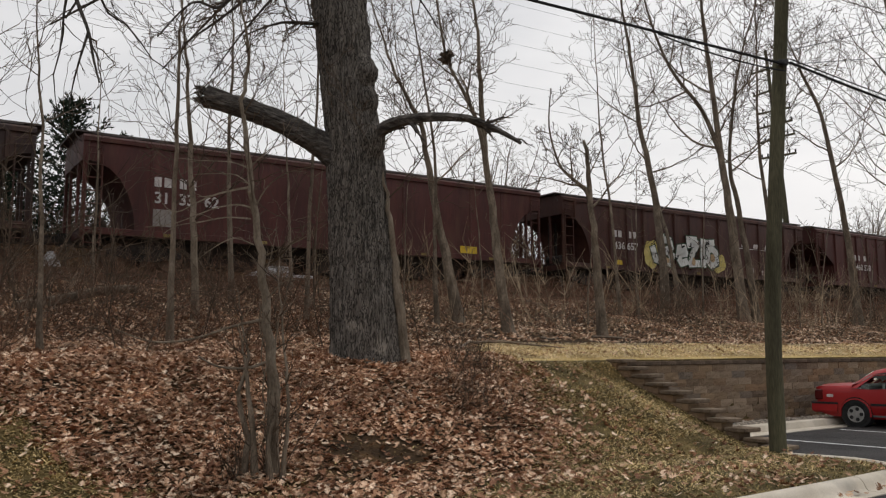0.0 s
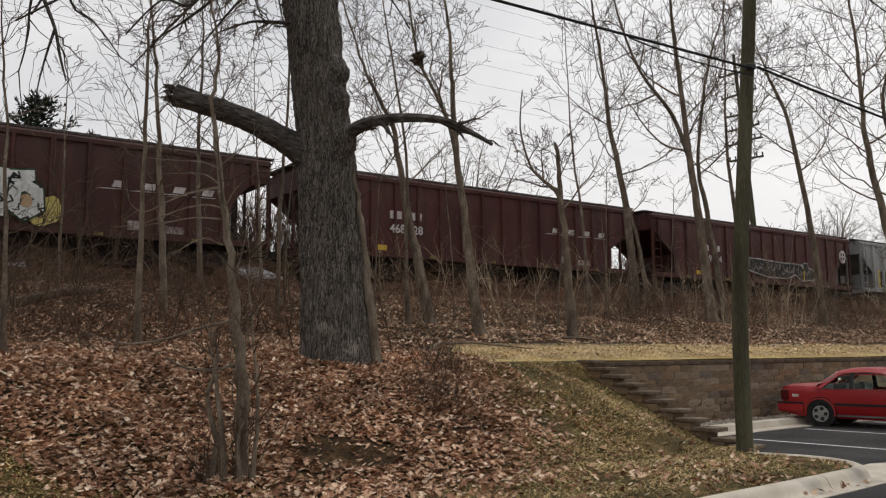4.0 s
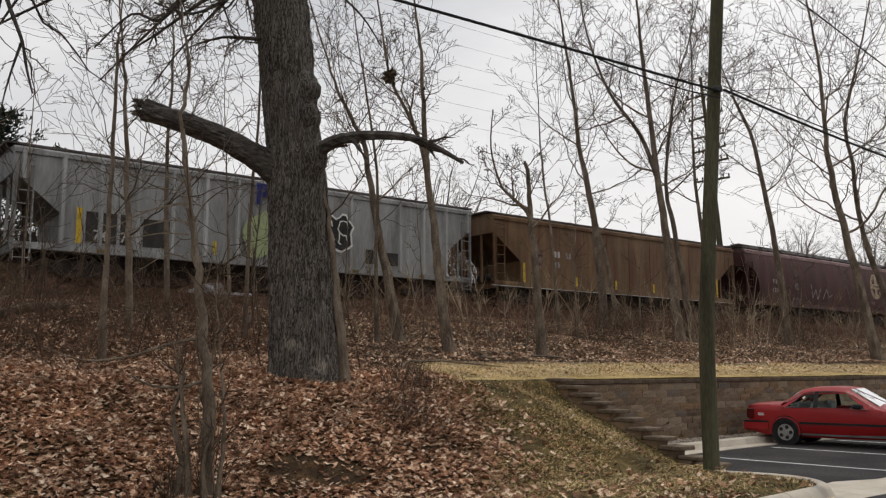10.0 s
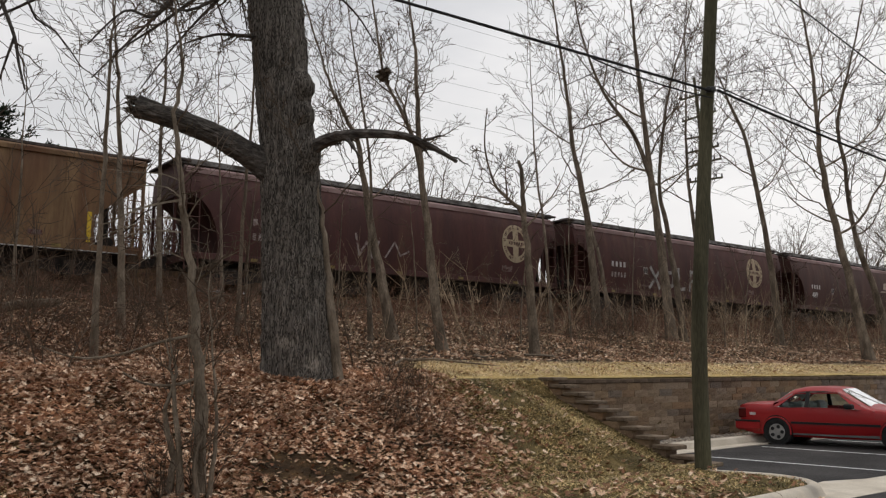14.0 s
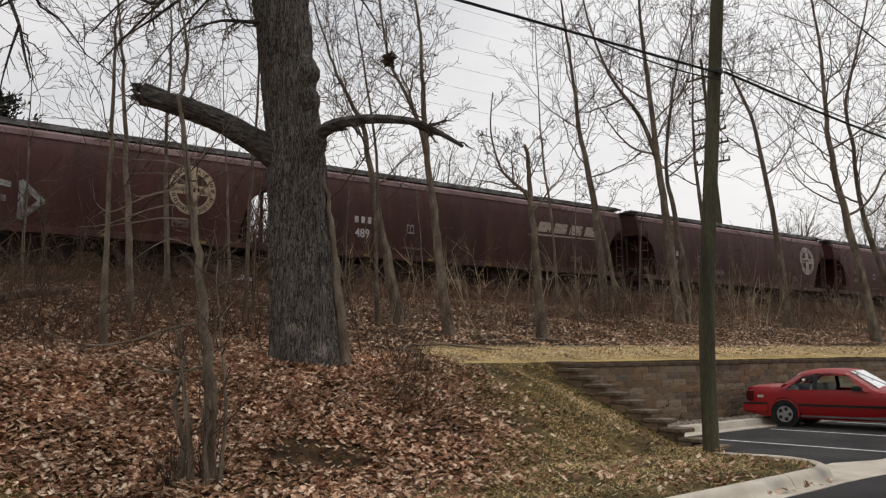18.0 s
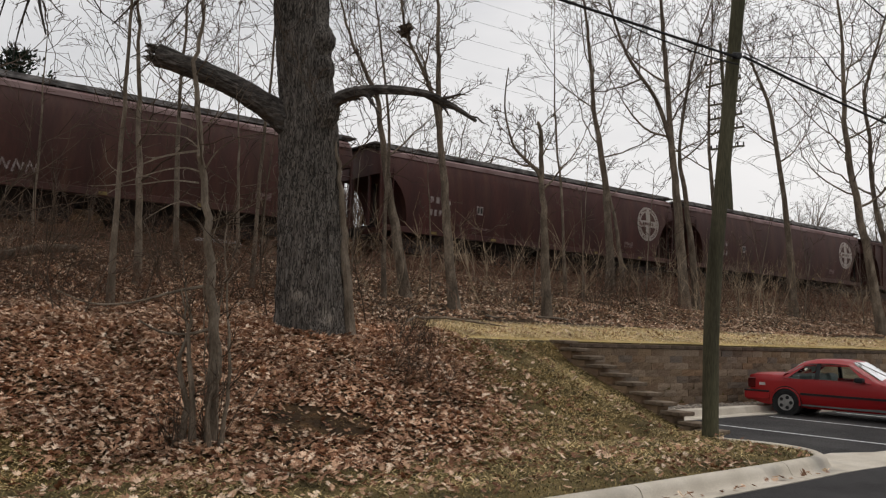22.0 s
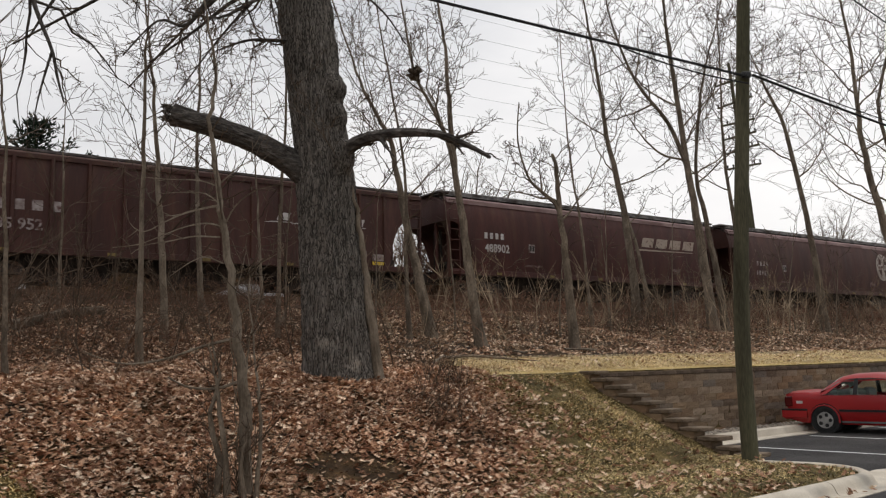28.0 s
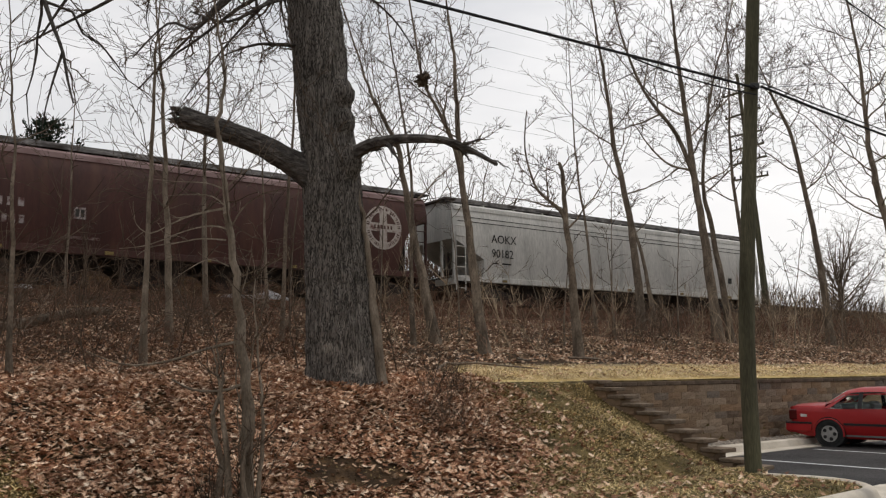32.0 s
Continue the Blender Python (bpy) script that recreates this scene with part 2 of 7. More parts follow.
def paint(name, c, fade=1.35, rust=(0.095, 0.042, 0.024), rust_range=(0.52, 0.76), rough=0.62, **kw):
    """Weathered car paint: streaked down the side, faded and rust-stained."""
    lo, hi = tuple(v * 0.72 for v in c), tuple(min(1, v * fade) for v in c)
    return material(name, [lo, c, hi], 0.9, stretch=(1.6, 1.6, 0.25), fine=0.16, fine_scale=14, stain=rust, stain_scale=1.3, stain_range=rust_range, rough=rough, bump=0.15, bump_scale=6, spec=0.36, **kw)


M_RED = paint("faded_red_paint", (0.066, 0.0165, 0.0125))
M_MAROON = paint("dark_maroon_paint", (0.061, 0.0175, 0.0125))
M_BROWN = paint("mineral_brown_paint", (0.056, 0.0185, 0.0125))
M_WHITE = paint("pale_grey_paint", (0.50, 0.485, 0.445), fade=1.12, rust=(0.36, 0.35, 0.33), rust_range=(0.6, 0.95))
M_GREYWHITE = paint("grimy_grey_paint", (0.275, 0.275, 0.265), rust=(0.11, 0.10, 0.09), rust_range=(0.5, 0.8))
M_TAN = paint("rusted_tan_paint", (0.185, 0.110, 0.052), rust=(0.112, 0.046, 0.019), rust_range=(0.38, 0.66))
# Pale strip: sky mirrored off the roof slope is put into the colour
M_ROOFLINE = material("pale_roof_edge", [(0.17, 0.105, 0.097), (0.28, 0.195, 0.185)], 2, stretch=(0.6, 1, 1), rough=0.6, stain=(0.12, 0.05, 0.045), stain_scale=1.5)
M_ROOFDARK = material("grimy_roof", [(0.060, 0.050, 0.047), (0.13, 0.112, 0.106)], 3, rough=0.85, fine=0.3, fine_scale=12)
M_GRATING = material("galvanized_grating", [(0.085, 0.078, 0.074), (0.19, 0.18, 0.172), (0.29, 0.275, 0.265)], 2.5, stretch=(1, 1, 3), rough=0.7, fine=0.35, fine_scale=9, stain=(0.05, 0.04, 0.035), stain_scale=1.6, stain_range=(0.5, 0.7))
M_REFLECT = material("grimy_reflector", [(0.12, 0.085, 0.035), (0.26, 0.19, 0.07)], 6, rough=0.6)
M_LETTER = material("faded_letter_white", [(0.42, 0.38, 0.36), (0.62, 0.58, 0.56)], 4, stain=(0.2, 0.1, 0.09), stain_scale=2.5, stain_range=(0.55, 0.8), rough=0.7)
M_LETTERDARK = material("letter_black", [(0.02, 0.02, 0.02), (0.05, 0.05, 0.05)], 4, rough=0.7)
M_YELLOW = material("reflector_yellow", [(0.55, 0.36, 0.03), (0.7, 0.48, 0.06)], 6, stain=(0.2, 0.12, 0.04), stain_scale=5, rough=0.6)

# ---- plan: u runs along the railway, s across it towards the embankment ----
TH = radians(38.0)
CU, SU = math.cos(TH), math.sin(TH)


def at(u, s, z=0.0):
    return Vector((u * CU - s * SU, u * SU + s * CU, z))


def us(x, y):
    return x * CU + y * SU, -x * SU + y * CU


def smooth(a, b, x):
    k = min(1.0, max(0.0, (x - a) / (b - a)))
    return k * k * (3 - 2 * k)


WALL_S, WING_U, WALL_TOP = 12.05, 12.0, 1.47


def kerb_s(u):
    """Line of the kerb's foot, which opens slightly from the railway."""
    return 5.12 + 0.065 * min(11.0, max(-4.0, u))


def verge_end(s):
    """Where the verge ends at the rounded kerb beside the lot entrance."""
    if s < 7.5:
        return 10.58 + math.sqrt(max(0.0, 1.05 ** 2 - (s - 6.88) ** 2)) - 0.13
    return 11.22 + 0.78 * smooth(7.5, 8.4, s)


def ground_z(u, s):
    """Height of the ground: verge, slope, shelf above the wall, embankment."""
    if s < kerb_s(u) + 0.13:
        return -0.07
    if u > (verge_end(s) if s < 8.4 else WING_U) and s < WALL_S:
        return -0.07
    if s < 8.2:
        z = 0.115 + 0.025 * max(0.0, s - 5.4) / 2.8
    elif s < 12.1:
        k = (s - 8.2) / 3.9
        z = 0.14 + 1.33 * (0.75 * k + 0.25 * smooth(0, 1, k)) - 0.24 * smooth(10.4, 11.7, u) * smooth(8.2, 8.8, s) * (1 - smooth(11.5, 12.1, s))
    elif s < 14.6:
        z = 1.47 + 0.34 * (s - 12.1) / 2.5
    elif s < 25.2:
        k = (s - 14.6) / 10.6
        z = 1.81 + 1.85 * (0.6 * k + 0.4 * smooth(0, 1, k))
    elif s < 32:
        z = 3.66
    else:
        # bank raised beyond the track to close off sky under the cars
        z = 3.66 + 2.45 * smooth(32, 34.6, s) - 5.0 * smooth(37, 50, s)
    if s > 60:
        z += 1.5 * smooth(60, 300, s)
    if 6.2 < s < 25.2:
        amp = smooth(6.2, 8.5, s) * (1 - smooth(23, 25.2, s))
        keep = smooth(0.0, 1.0, abs(u - WING_U)) if s < 13.2 else 1.0
        keep *= (0.12 if (u > 9.5 and 11.9 < s < 14.8) else 0.35 if (u > 8.5 and s < 14.8) else 1.0)
        z += amp * keep * (0.16 * noise.noise((u * 0.35, s * 0.35, 3.1)) + 0.06 * noise.noise((u * 1.1, s * 1.1, 7.7)))
    return z


# ---- mesh tools ----
class Shape:
    """Vertices and faces gathered before they become one mesh."""

    def __init__(self):
        self.v, self.f = [], []

    def quad_strip(self, rings, close=True, caps=True):
        n, base = len(rings[0]), len(self.v)
        for r in rings:
            self.v.extend(tuple(p) for p in r)
        for i in range(len(rings) - 1):
            for j in range(n if close else n - 1):
                a, b = base + i * n + j, base + i * n + (j + 1) % n
                self.f.append((a, b, b + n, a + n))
        if caps and close and n > 2:
            self.f.append(tuple(range(base + n - 1, base - 1, -1)))
            self.f.append(tuple(base + (len(rings) - 1) * n + j for j in range(n)))
        return self

    def box(self, x0, x1, y0, y1, z0, z1, m=None, bevel=0.0):
        if bevel:
            b = bevel
            rings = []
            for z, i in ((z0, b), (z0 + b, 0), (z1 - b, 0), (z1, b)):
                rings.append([(x0 + i, y0 + i, z), (x1 - i, y0 + i, z), (x1 - i, y1 - i, z), (x0 + i, y1 - i, z)])
        else:
            rings = [[(x0, y0, z), (x1, y0, z), (x1, y1, z), (x0, y1, z)] for z in (z0, z1)]
        if m is not None:
            rings = [[m @ Vector(p) for p in r] for r in rings]
        return self.quad_strip(rings)

    def tube(self, pts, radii, n=6, caps=True, flute=0.0, seed=0.0):
        pts = [Vector(p) for p in pts]
        rings, side = [], None
        for i, p in enumerate(pts):
            d = (pts[min(i + 1, len(pts) - 1)] - pts[max(i - 1, 0)]).normalized()
            if side is None:
                side = d.cross(Vector((0, 0, 1)) if abs(d.z) < 0.9 else Vector((0, 1, 0))).normalized()
            side = (side - d * side.dot(d)).normalized()
            other = d.cross(side)
            r = radii[i] if not isinstance(radii, (int, float)) else radii
            ring = []
            for j in range(n):
                a = 2 * math.pi * j / n
                k = 1.0
                if flute:
                    k += flute * noise.noise((math.cos(a) * 2.2 + seed, math.sin(a) * 2.2, p.z * 0.6 + seed))
                ring.append(p + (side * math.cos(a) + other * math.sin(a)) * r * k)
            rings.append(ring)
        return self.quad_strip(rings, caps=caps)

    def sprig(self, pts, radii):
        """A thin three-sided twig; one cross-section serves its whole length."""
        d = pts[-1] - pts[0]
        if d.length < 1e-6:
            return self
        e1 = d.cross(Vector((0.3, 0.2, 1.0))).normalized()
        e2 = d.cross(e1).normalized()
        ax, ay, az = e1
        bx, by, bz = e2[0] * 0.866, e2[1] * 0.866, e2[2] * 0.866
        base = len(self.v)
        for p, r in zip(pts, radii):
            x, y, z = p
            hx, hy, hz = x - 0.5 * r * ax, y - 0.5 * r * ay, z - 0.5 * r * az
            self.v += [(x + r * ax, y + r * ay, z + r * az), (hx + r * bx, hy + r * by, hz + r * bz), (hx - r * bx, hy - r * by, hz - r * bz)]
        for i in range(len(pts) - 1):
            a = base + 3 * i
            self.f += [(a, a + 1, a + 4, a + 3), (a + 1, a + 2, a + 5, a + 4), (a + 2, a, a + 3, a + 5)]
        return self

    def bar(self, a, b, r=0.02, n=4):
        return self.tube([a, b], r, n)

    def disc(self, c, r, axis, width, n=16):
        c, axis = Vector(c), Vector(axis).normalized()
        return self.tube([c - axis * width / 2, c + axis * width / 2], r, n)

    def mesh(self, name, mat, flat=False):
        me = bpy.data.meshes.new(name)
        me.from_pydata(self.v, [], self.f)
        me.materials.append(mat)
        if not flat:
            me.shade_smooth()
            me.set_sharp_from_angle(angle=radians(40))
        return me


def part(name, shape, mat, parent, label="", m=None, flat=False):
    """One mesh object under a thing or under a part."""
    me = shape.mesh(name, mat, flat) if isinstance(shape, Shape) else shape
    ob = new(name, me)
    ob.parent = parent
    if m is not None:
        ob.matrix_basis = m
    if label:
        tagged(ob, label)
    return ob


def thing(name, label, category, m=None, group="", kind=""):
    ob = new(name)
    ob.empty_display_size = 0.2
    if m is not None:
        ob.matrix_basis = m
    return tagged(ob, label, category, group, kind)


def solid(name, shape, mat, label, category="", kind="", group="", m=None, flat=False):
    ob = new(name, shape.mesh(name, mat, flat))
    if m is not None:
        ob.matrix_basis = m
    return tagged(ob, label, category, group, kind)


PLAN = pose(0, 0, 0, 0, 0, 38)   # plan axes: x is u, y is s


# ---- ground ----
def between(x, rows):
    """Straight lines between (x, y) rows."""
    if x <= rows[0][0]:
        return rows[0][1]
    for (x0, y0), (x1, y1) in zip(rows, rows[1:]):
        if x <= x1:
            return y0 + (y1 - y0) * (x - x0) / (x1 - x0)
    return rows[-1][1]


def leafy(u, s):
    """Where the leaf litter lies on the slope."""
    return litter(u, s) > 0


def litter(u, s):
    """How far inside the leaf litter a place lies, in metres."""
    e = 0.55 * noise.noise((u * 0.7, s * 0.7, 1.0)) + 0.25 * noise.noise((u * 2.1, s * 2.1, 4.0))
    right = between(s, [(7.5, 6.3), (8.0, 6.8), (9.45, 8.0), (11.0, 9.0), (12.2, 8.8)])
    low = between(u, [(0.4, 12.0), (1.4, 11.2), (1.9, 9.4), (2.45, 8.6), (3.6, 7.9), (5.2, 7.7), (7.0, 7.9)])
    return min(right + e - u, s - low - e * 0.8)


def make_ground():
    us_ = sorted(set([-700, -400, -200, -120, -80, -60, -45] + [-35 + 1.0 * i for i in range(29)] + [-6 + 0.3 * i for i in range(59)]
                     + [10.4 + 0.1 * i for i in range(16)] + [11.9, 12.0, 12.06] + [12.4 + 0.6 * i for i in range(60)] + [50, 60, 80, 110, 160, 240, 400, 700]))
    ss_ = sorted(set([-700, -300, -100, -40, -15, -5, 2, 5.5, 5.74, 5.76] + [5.9 + 0.15 * i for i in range(16)] + [8.3 + 0.3 * i for i in range(13)] + [12.04, 12.12]
                     + [12.4 + 0.4 * i for i in range(32)] + [25.3, 26, 28, 30, 32] + [33 + 1.5 * i for i in range(9)] + [48, 55, 70, 100, 150, 230, 350, 700]))
    sh = Shape()
    nu = len(us_)
    for s in ss_:
        for u in us_:
            t = s + (kerb_s(u) - 5.62) * (1 - smooth(6.3, 8.2, s)) if s > 3 else s
            sh.v.append((u, t, ground_z(u, t)))
    for j in range(len(ss_) - 1):
        for i in range(nu - 1):
            a = j * nu + i
            sh.f.append((a, a + 1, a + 1 + nu, a + nu))
    me = sh.mesh("ground", M_SOIL)
    me.materials.append(M_GRASSDIRT)
    me.materials.append(M_STRAWSOIL)
    for p in me.polygons:
        u, s = p.center.x, p.center.y
        edge = 0.7 * noise.noise((u * 0.6, s * 0.6, 1.0))
        if s < 12.1 and not leafy(u, s):
            p.material_index = 1
        elif 12.0 <= s < 14.5 + edge and u > 8.89 + 0.75 * (s - 12.3) + edge * 0.5:
            p.material_index = 2
    ob = new("ground", me)
    ob.matrix_basis = PLAN
    tagged(ob, "sloping ground of brown soil, dead leaves and winter turf", "ground", kind="structure")


M_STRAWSOIL = material("straw_turf", [(0.30, 0.20, 0.075), (0.44, 0.32, 0.13), (0.58, 0.44, 0.20)], 1.4, fine=0.3, fine_scale=60, bump=0.8, bump_scale=60, rough=0.95)
make_ground()

rows = [[(u, -9.0, 0.0), (u, kerb_s(u) - 0.24, 0.0), (u, kerb_s(u) - 0.24, -0.3), (u, -9.0, -0.3)] for u in [-220, -60, -4] + [-4 + 1.5 * i for i in range(1, 11)] + [14, 60, 400]]
solid("road", Shape().quad_strip(rows), M_ASPHALT, "dark grey asphalt road along the verge", "road", "structure", m=PLAN)
sh = Shape().box(10.2, 60, 5.70, 10.6, -0.3, -0.004)
solid("parking_lot", sh, M_ASPHALT, "dark grey asphalt parking lot below the retaining wall", "parking lot", "structure", m=PLAN)


def kerb_run(path, prof, name, label, joint=3.0):
    """A kerb swept along a plan path, one stone between each pair of joints."""
    root = thing(name, label, "kerb", PLAN, kind="structure")
    pts = [Vector((p[0], p[1], 0)) for p in path]
    stones, run, acc = [], [pts[0]], 0.0
    for a, b in zip(pts, pts[1:]):
        acc += (b - a).length
        run.append(b)
        if acc >= joint:
            stones.append(run)
            run, acc = [b], 0.0
    if len(run) > 1:
        stones.append(run)
    for run in stones:
        rings = []
        for i, p in enumerate(run):
            j = pts.index(p)
            d = (pts[min(j + 1, len(pts) - 1)] - pts[max(j - 1, 0)]).normalized()
            n = Vector((-d.y, d.x, 0))
            shift = d * (0.008 if i == 0 else -0.008 if i == len(run) - 1 else 0)
            rings.append([p + shift + n * a + Vector((0, 0, z)) for a, z in prof])
        part("kerb_stone", Shape().quad_strip(rings), M_CONCRETE, root)
    return root


def arc(cx, cy, r, a0, a1, n):
    return [(cx + r * math.cos(radians(a0 + (a1 - a0) * i / n)), cy + r * math.sin(radians(a0 + (a1 - a0) * i / n))) for i in range(n + 1)]


# gutter pan and rounded kerb in one profile: n points away from the road
KERB = [(-0.27, -0.2), (-0.27, 0.010), (-0.06, 0.004), (-0.035, 0.012), (-0.012, 0.04), (0.006, 0.08), (0.024, 0.112), (0.05, 0.135), (0.085, 0.150), (0.13, 0.154), (0.165, 0.146), (0.185, 0.12), (0.185, -0.2)]
path = [(-60 + 3 * i, kerb_s(-60 + 3 * i)) for i in range(18)] + [(-5.2 + 1.5 * i, kerb_s(-5.2 + 1.5 * i)) for i in range(11)] + arc(10.58, 6.88, 1.05, -80, 26, 14) + [(11.45, 7.55), (11.38, 7.75), (11.32, 7.95)]
kerb_run(path, KERB, "kerb", "pale concrete kerb and gutter along the road verge")
LOTKERB = [(-0.40, -0.2), (-0.40, 0.006), (-0.05, 0.006), (0.0, 0.13), (0.05, 0.15), (0.15, 0.15), (0.15, -0.2)]
kerb_run([(12.4 + 1.5 * i, 10.78 + 0.06 * 1.5 * i) for i in range(14)] + [(33, 11.7), (36, 11.72), (45, 11.72), (60, 11.72)], LOTKERB, "kerb", "pale concrete kerb at the foot of the retaining wall", 2.9)
rows = [[(u, kerb_s(u) - 0.245, 0.006), (u, kerb_s(u) + w, 0.006), (u, kerb_s(u) + w, -0.2), (u, kerb_s(u) - 0.245, -0.2)] for u, w in ((10.75, 0.0), (11.2, 0.35), (11.7, 0.70), (12.4, 0.80), (13.2, 0.55), (20, 0.5), (60, 0.5))]
sh = Shape().quad_strip(rows)
solid("gutter_apron", sh, M_CONCRETE, "pale concrete gutter across the lot entrance", "gutter", "structure", m=PLAN)
lines = thing("parking_lines", "worn white painted parking stall lines on asphalt", "marking", PLAN, kind="structure")
for i in range(6):
    u = 14.05 + 2.8 * i
    me = Shape().quad_strip([[(u - 0.05, 10.35, 0.003), (u + 0.05, 10.35, 0.003)], [(u + 0.45, 5.9, 0.003), (u + 0.55, 5.9, 0.003)]], close=False)
    part("stall_line", me, M_LINE, lines)


# ---- track ----
RAIL_Z, TRACK_S = 4.26, 28.5
sh = Shape()
prof = [(25.2, 3.3), (26.1, 3.86), (30.9, 3.86), (32.2, 3.0)]
sh.quad_strip([[(u, s, z) for s, z in prof] for u in (-300, -60, 0, 60, 120, 400)])
solid("ballast_bed", sh, M_TRACKBED, "dirty brown crushed stone ballast of the railway", "ballast", "structure", m=PLAN)
for s in (TRACK_S - 0.72, TRACK_S + 0.72):
    sh = Shape()
    prof = [(-0.07, 4.08), (0.07, 4.08), (0.015, 4.12), (0.035, 4.22), (0.035, 4.26), (-0.035, 4.26), (-0.035, 4.22), (-0.015, 4.12)]
    sh.quad_strip([[(u, s + a, z) for a, z in prof] for u in (-300, 0, 400)])
    solid("rail", sh, M_RAIL, "rusty steel railway rail", "rail", "structure", m=PLAN)
tie_me = Shape().box(-0.11, 0.11, -1.3, 1.3, 3.9, 4.08).mesh("railway_tie", M_POLE)
ties = thing("railway_ties", "row of dark timber railway ties in ballast", "railway tie", PLAN, kind="structure")
for i in range(180):
    part("tie", tie_me, M_POLE, ties, m=pose(-25 + 0.55 * i, TRACK_S, 0))


# ---- freight train ----
GAPS = [4.25, 23.56, 42.08, 60.63, 79.75, 98.50, 117.37, 136.20, 155.30, 173.93, 192.97, 211.98, 231.13, 249.57, 267.85, 286.66]
# how far the painted marks of each car stand back from its middle
MARK_BACK = [-0.10, -0.30, -0.55, -0.55, -0.33, -0.22, -0.20, -0.18, -0.34, -0.54, -0.55, -0.43, -0.55, -0.70, -0.58, -0.48, 0.0]


def travelled(t):
    k = t / 32
    return -232.81 * k - 18.39 * k ** 2 - 37.56 * k ** 3 + 21.11 * k ** 4


FLAT = [(1.50, 1.08), (1.50, 1.9), (1.50, 2.9), (1.50, 3.93), (1.42, 4.06), (0.55, 4.16)]
ROUND = [(1.40, 1.08), (1.50, 1.55), (1.565, 2.15), (1.57, 2.75), (1.52, 3.3), (1.40, 3.75), (1.33, 3.86), (0.55, 4.14)]
GLYPHS = {}


def lettering(text, size, mat, x, z, y, parent, name="letter", shear=0.0, bold=0.0):
    """Flat painted characters on the side of a car."""
    key = (text, size, mat.name, shear, bold)
    if key not in GLYPHS:
        cu = bpy.data.curves.new("text", "FONT")
        cu.body, cu.size, cu.extrude, cu.shear, cu.resolution_u, cu.offset = text, size, 0.002, shear, 3, bold
        tmp = bpy.data.objects.new("text", cu)
        scene.collection.objects.link(tmp)
        whole = bpy.data.meshes.new_from_object(tmp.evaluated_get(bpy.context.evaluated_depsgraph_get()))
        bpy.data.objects.remove(tmp)
        GLYPHS[key] = []
        for left, piece in loose_pieces(whole):
            if GLYPHS[key] and left < GLYPHS[key][-1][0]:
                last = GLYPHS[key][-1][1]
                base = len(last.v)
                last.v += piece.v
                last.f += [tuple(base + i for i in f) for f in piece.f]
            else:
                GLYPHS[key].append([max(q[0] for q in piece.v) - 0.02 * size, piece])
        GLYPHS[key] = [piece.mesh(name, mat, True) for _, piece in GLYPHS[key]]
    for me in GLYPHS[key]:
        part(name, me, mat, parent, m=pose(x, y, z, 90, 0, 0))


def loose_pieces(me):
    """The separate islands of a mesh, from left to right, as (left edge, Shape)."""
    root = list(range(len(me.vertices)))

    def find(i):
        while root[i] != i:
            root[i] = root[root[i]]
            i = root[i]
        return i

    co = [tuple(v.co) for v in me.vertices]
    same = {}
    for i, q in enumerate(co):
        k = tuple(round(c, 5) for c in q[:2])
        root[find(i)] = find(same.setdefault(k, i))
    for poly in me.polygons:
        for a in poly.vertices:
            root[find(a)] = find(poly.vertices[0])
    out = {}
    for poly in me.polygons:
        sh, index = out.setdefault(find(poly.vertices[0]), (Shape(), {}))
        face = []
        for a in poly.vertices:
            if a not in index:
                index[a] = len(sh.v)
                sh.v.append(co[a])
            face.append(index[a])
        sh.f.append(tuple(face))
    return sorted(((min(q[0] for q in sh.v), sh) for sh, _ in out.values()), key=lambda e: e[0])


def side_y(prof, z):
    for (y0, z0), (y1, z1) in zip(prof, prof[1:]):
        if z0 <= z <= z1:
            return y0 + (y1 - y0) * (z - z0) / (z1 - z0)
    return prof[0][0]


SINGLE = ("name_bar", "graffiti_fill", "graffiti_halo", "data_stencil", "painted_patch", "worn_stencil", "yellow_marker", "number_bar", "seam", "graffiti_stroke")


def decal(flat_pts, prof, parent, mat, name, lift=0.012):
    """A painted patch, laid on the near side of a car; flat_pts is a list of outlines in (x, z)."""
    if name in SINGLE and len(flat_pts) > 1:
        return [decal([ring], prof, parent, mat, name, lift) for ring in flat_pts][0]
    sh = Shape()
    for ring in flat_pts:
        base = len(sh.v)
        for x, z in ring:
            sh.v.append((x, -side_y(prof, z) - lift, z))
        sh.f.append(tuple(range(base, base + len(ring))))
    return part(name, sh, mat, parent, flat=True)


def strip_outline(x0, x1, z0, z1, slant=0.0):
    return [(x0, z0), (x1, z0), (x1 + slant, z1), (x0 + slant, z1)]


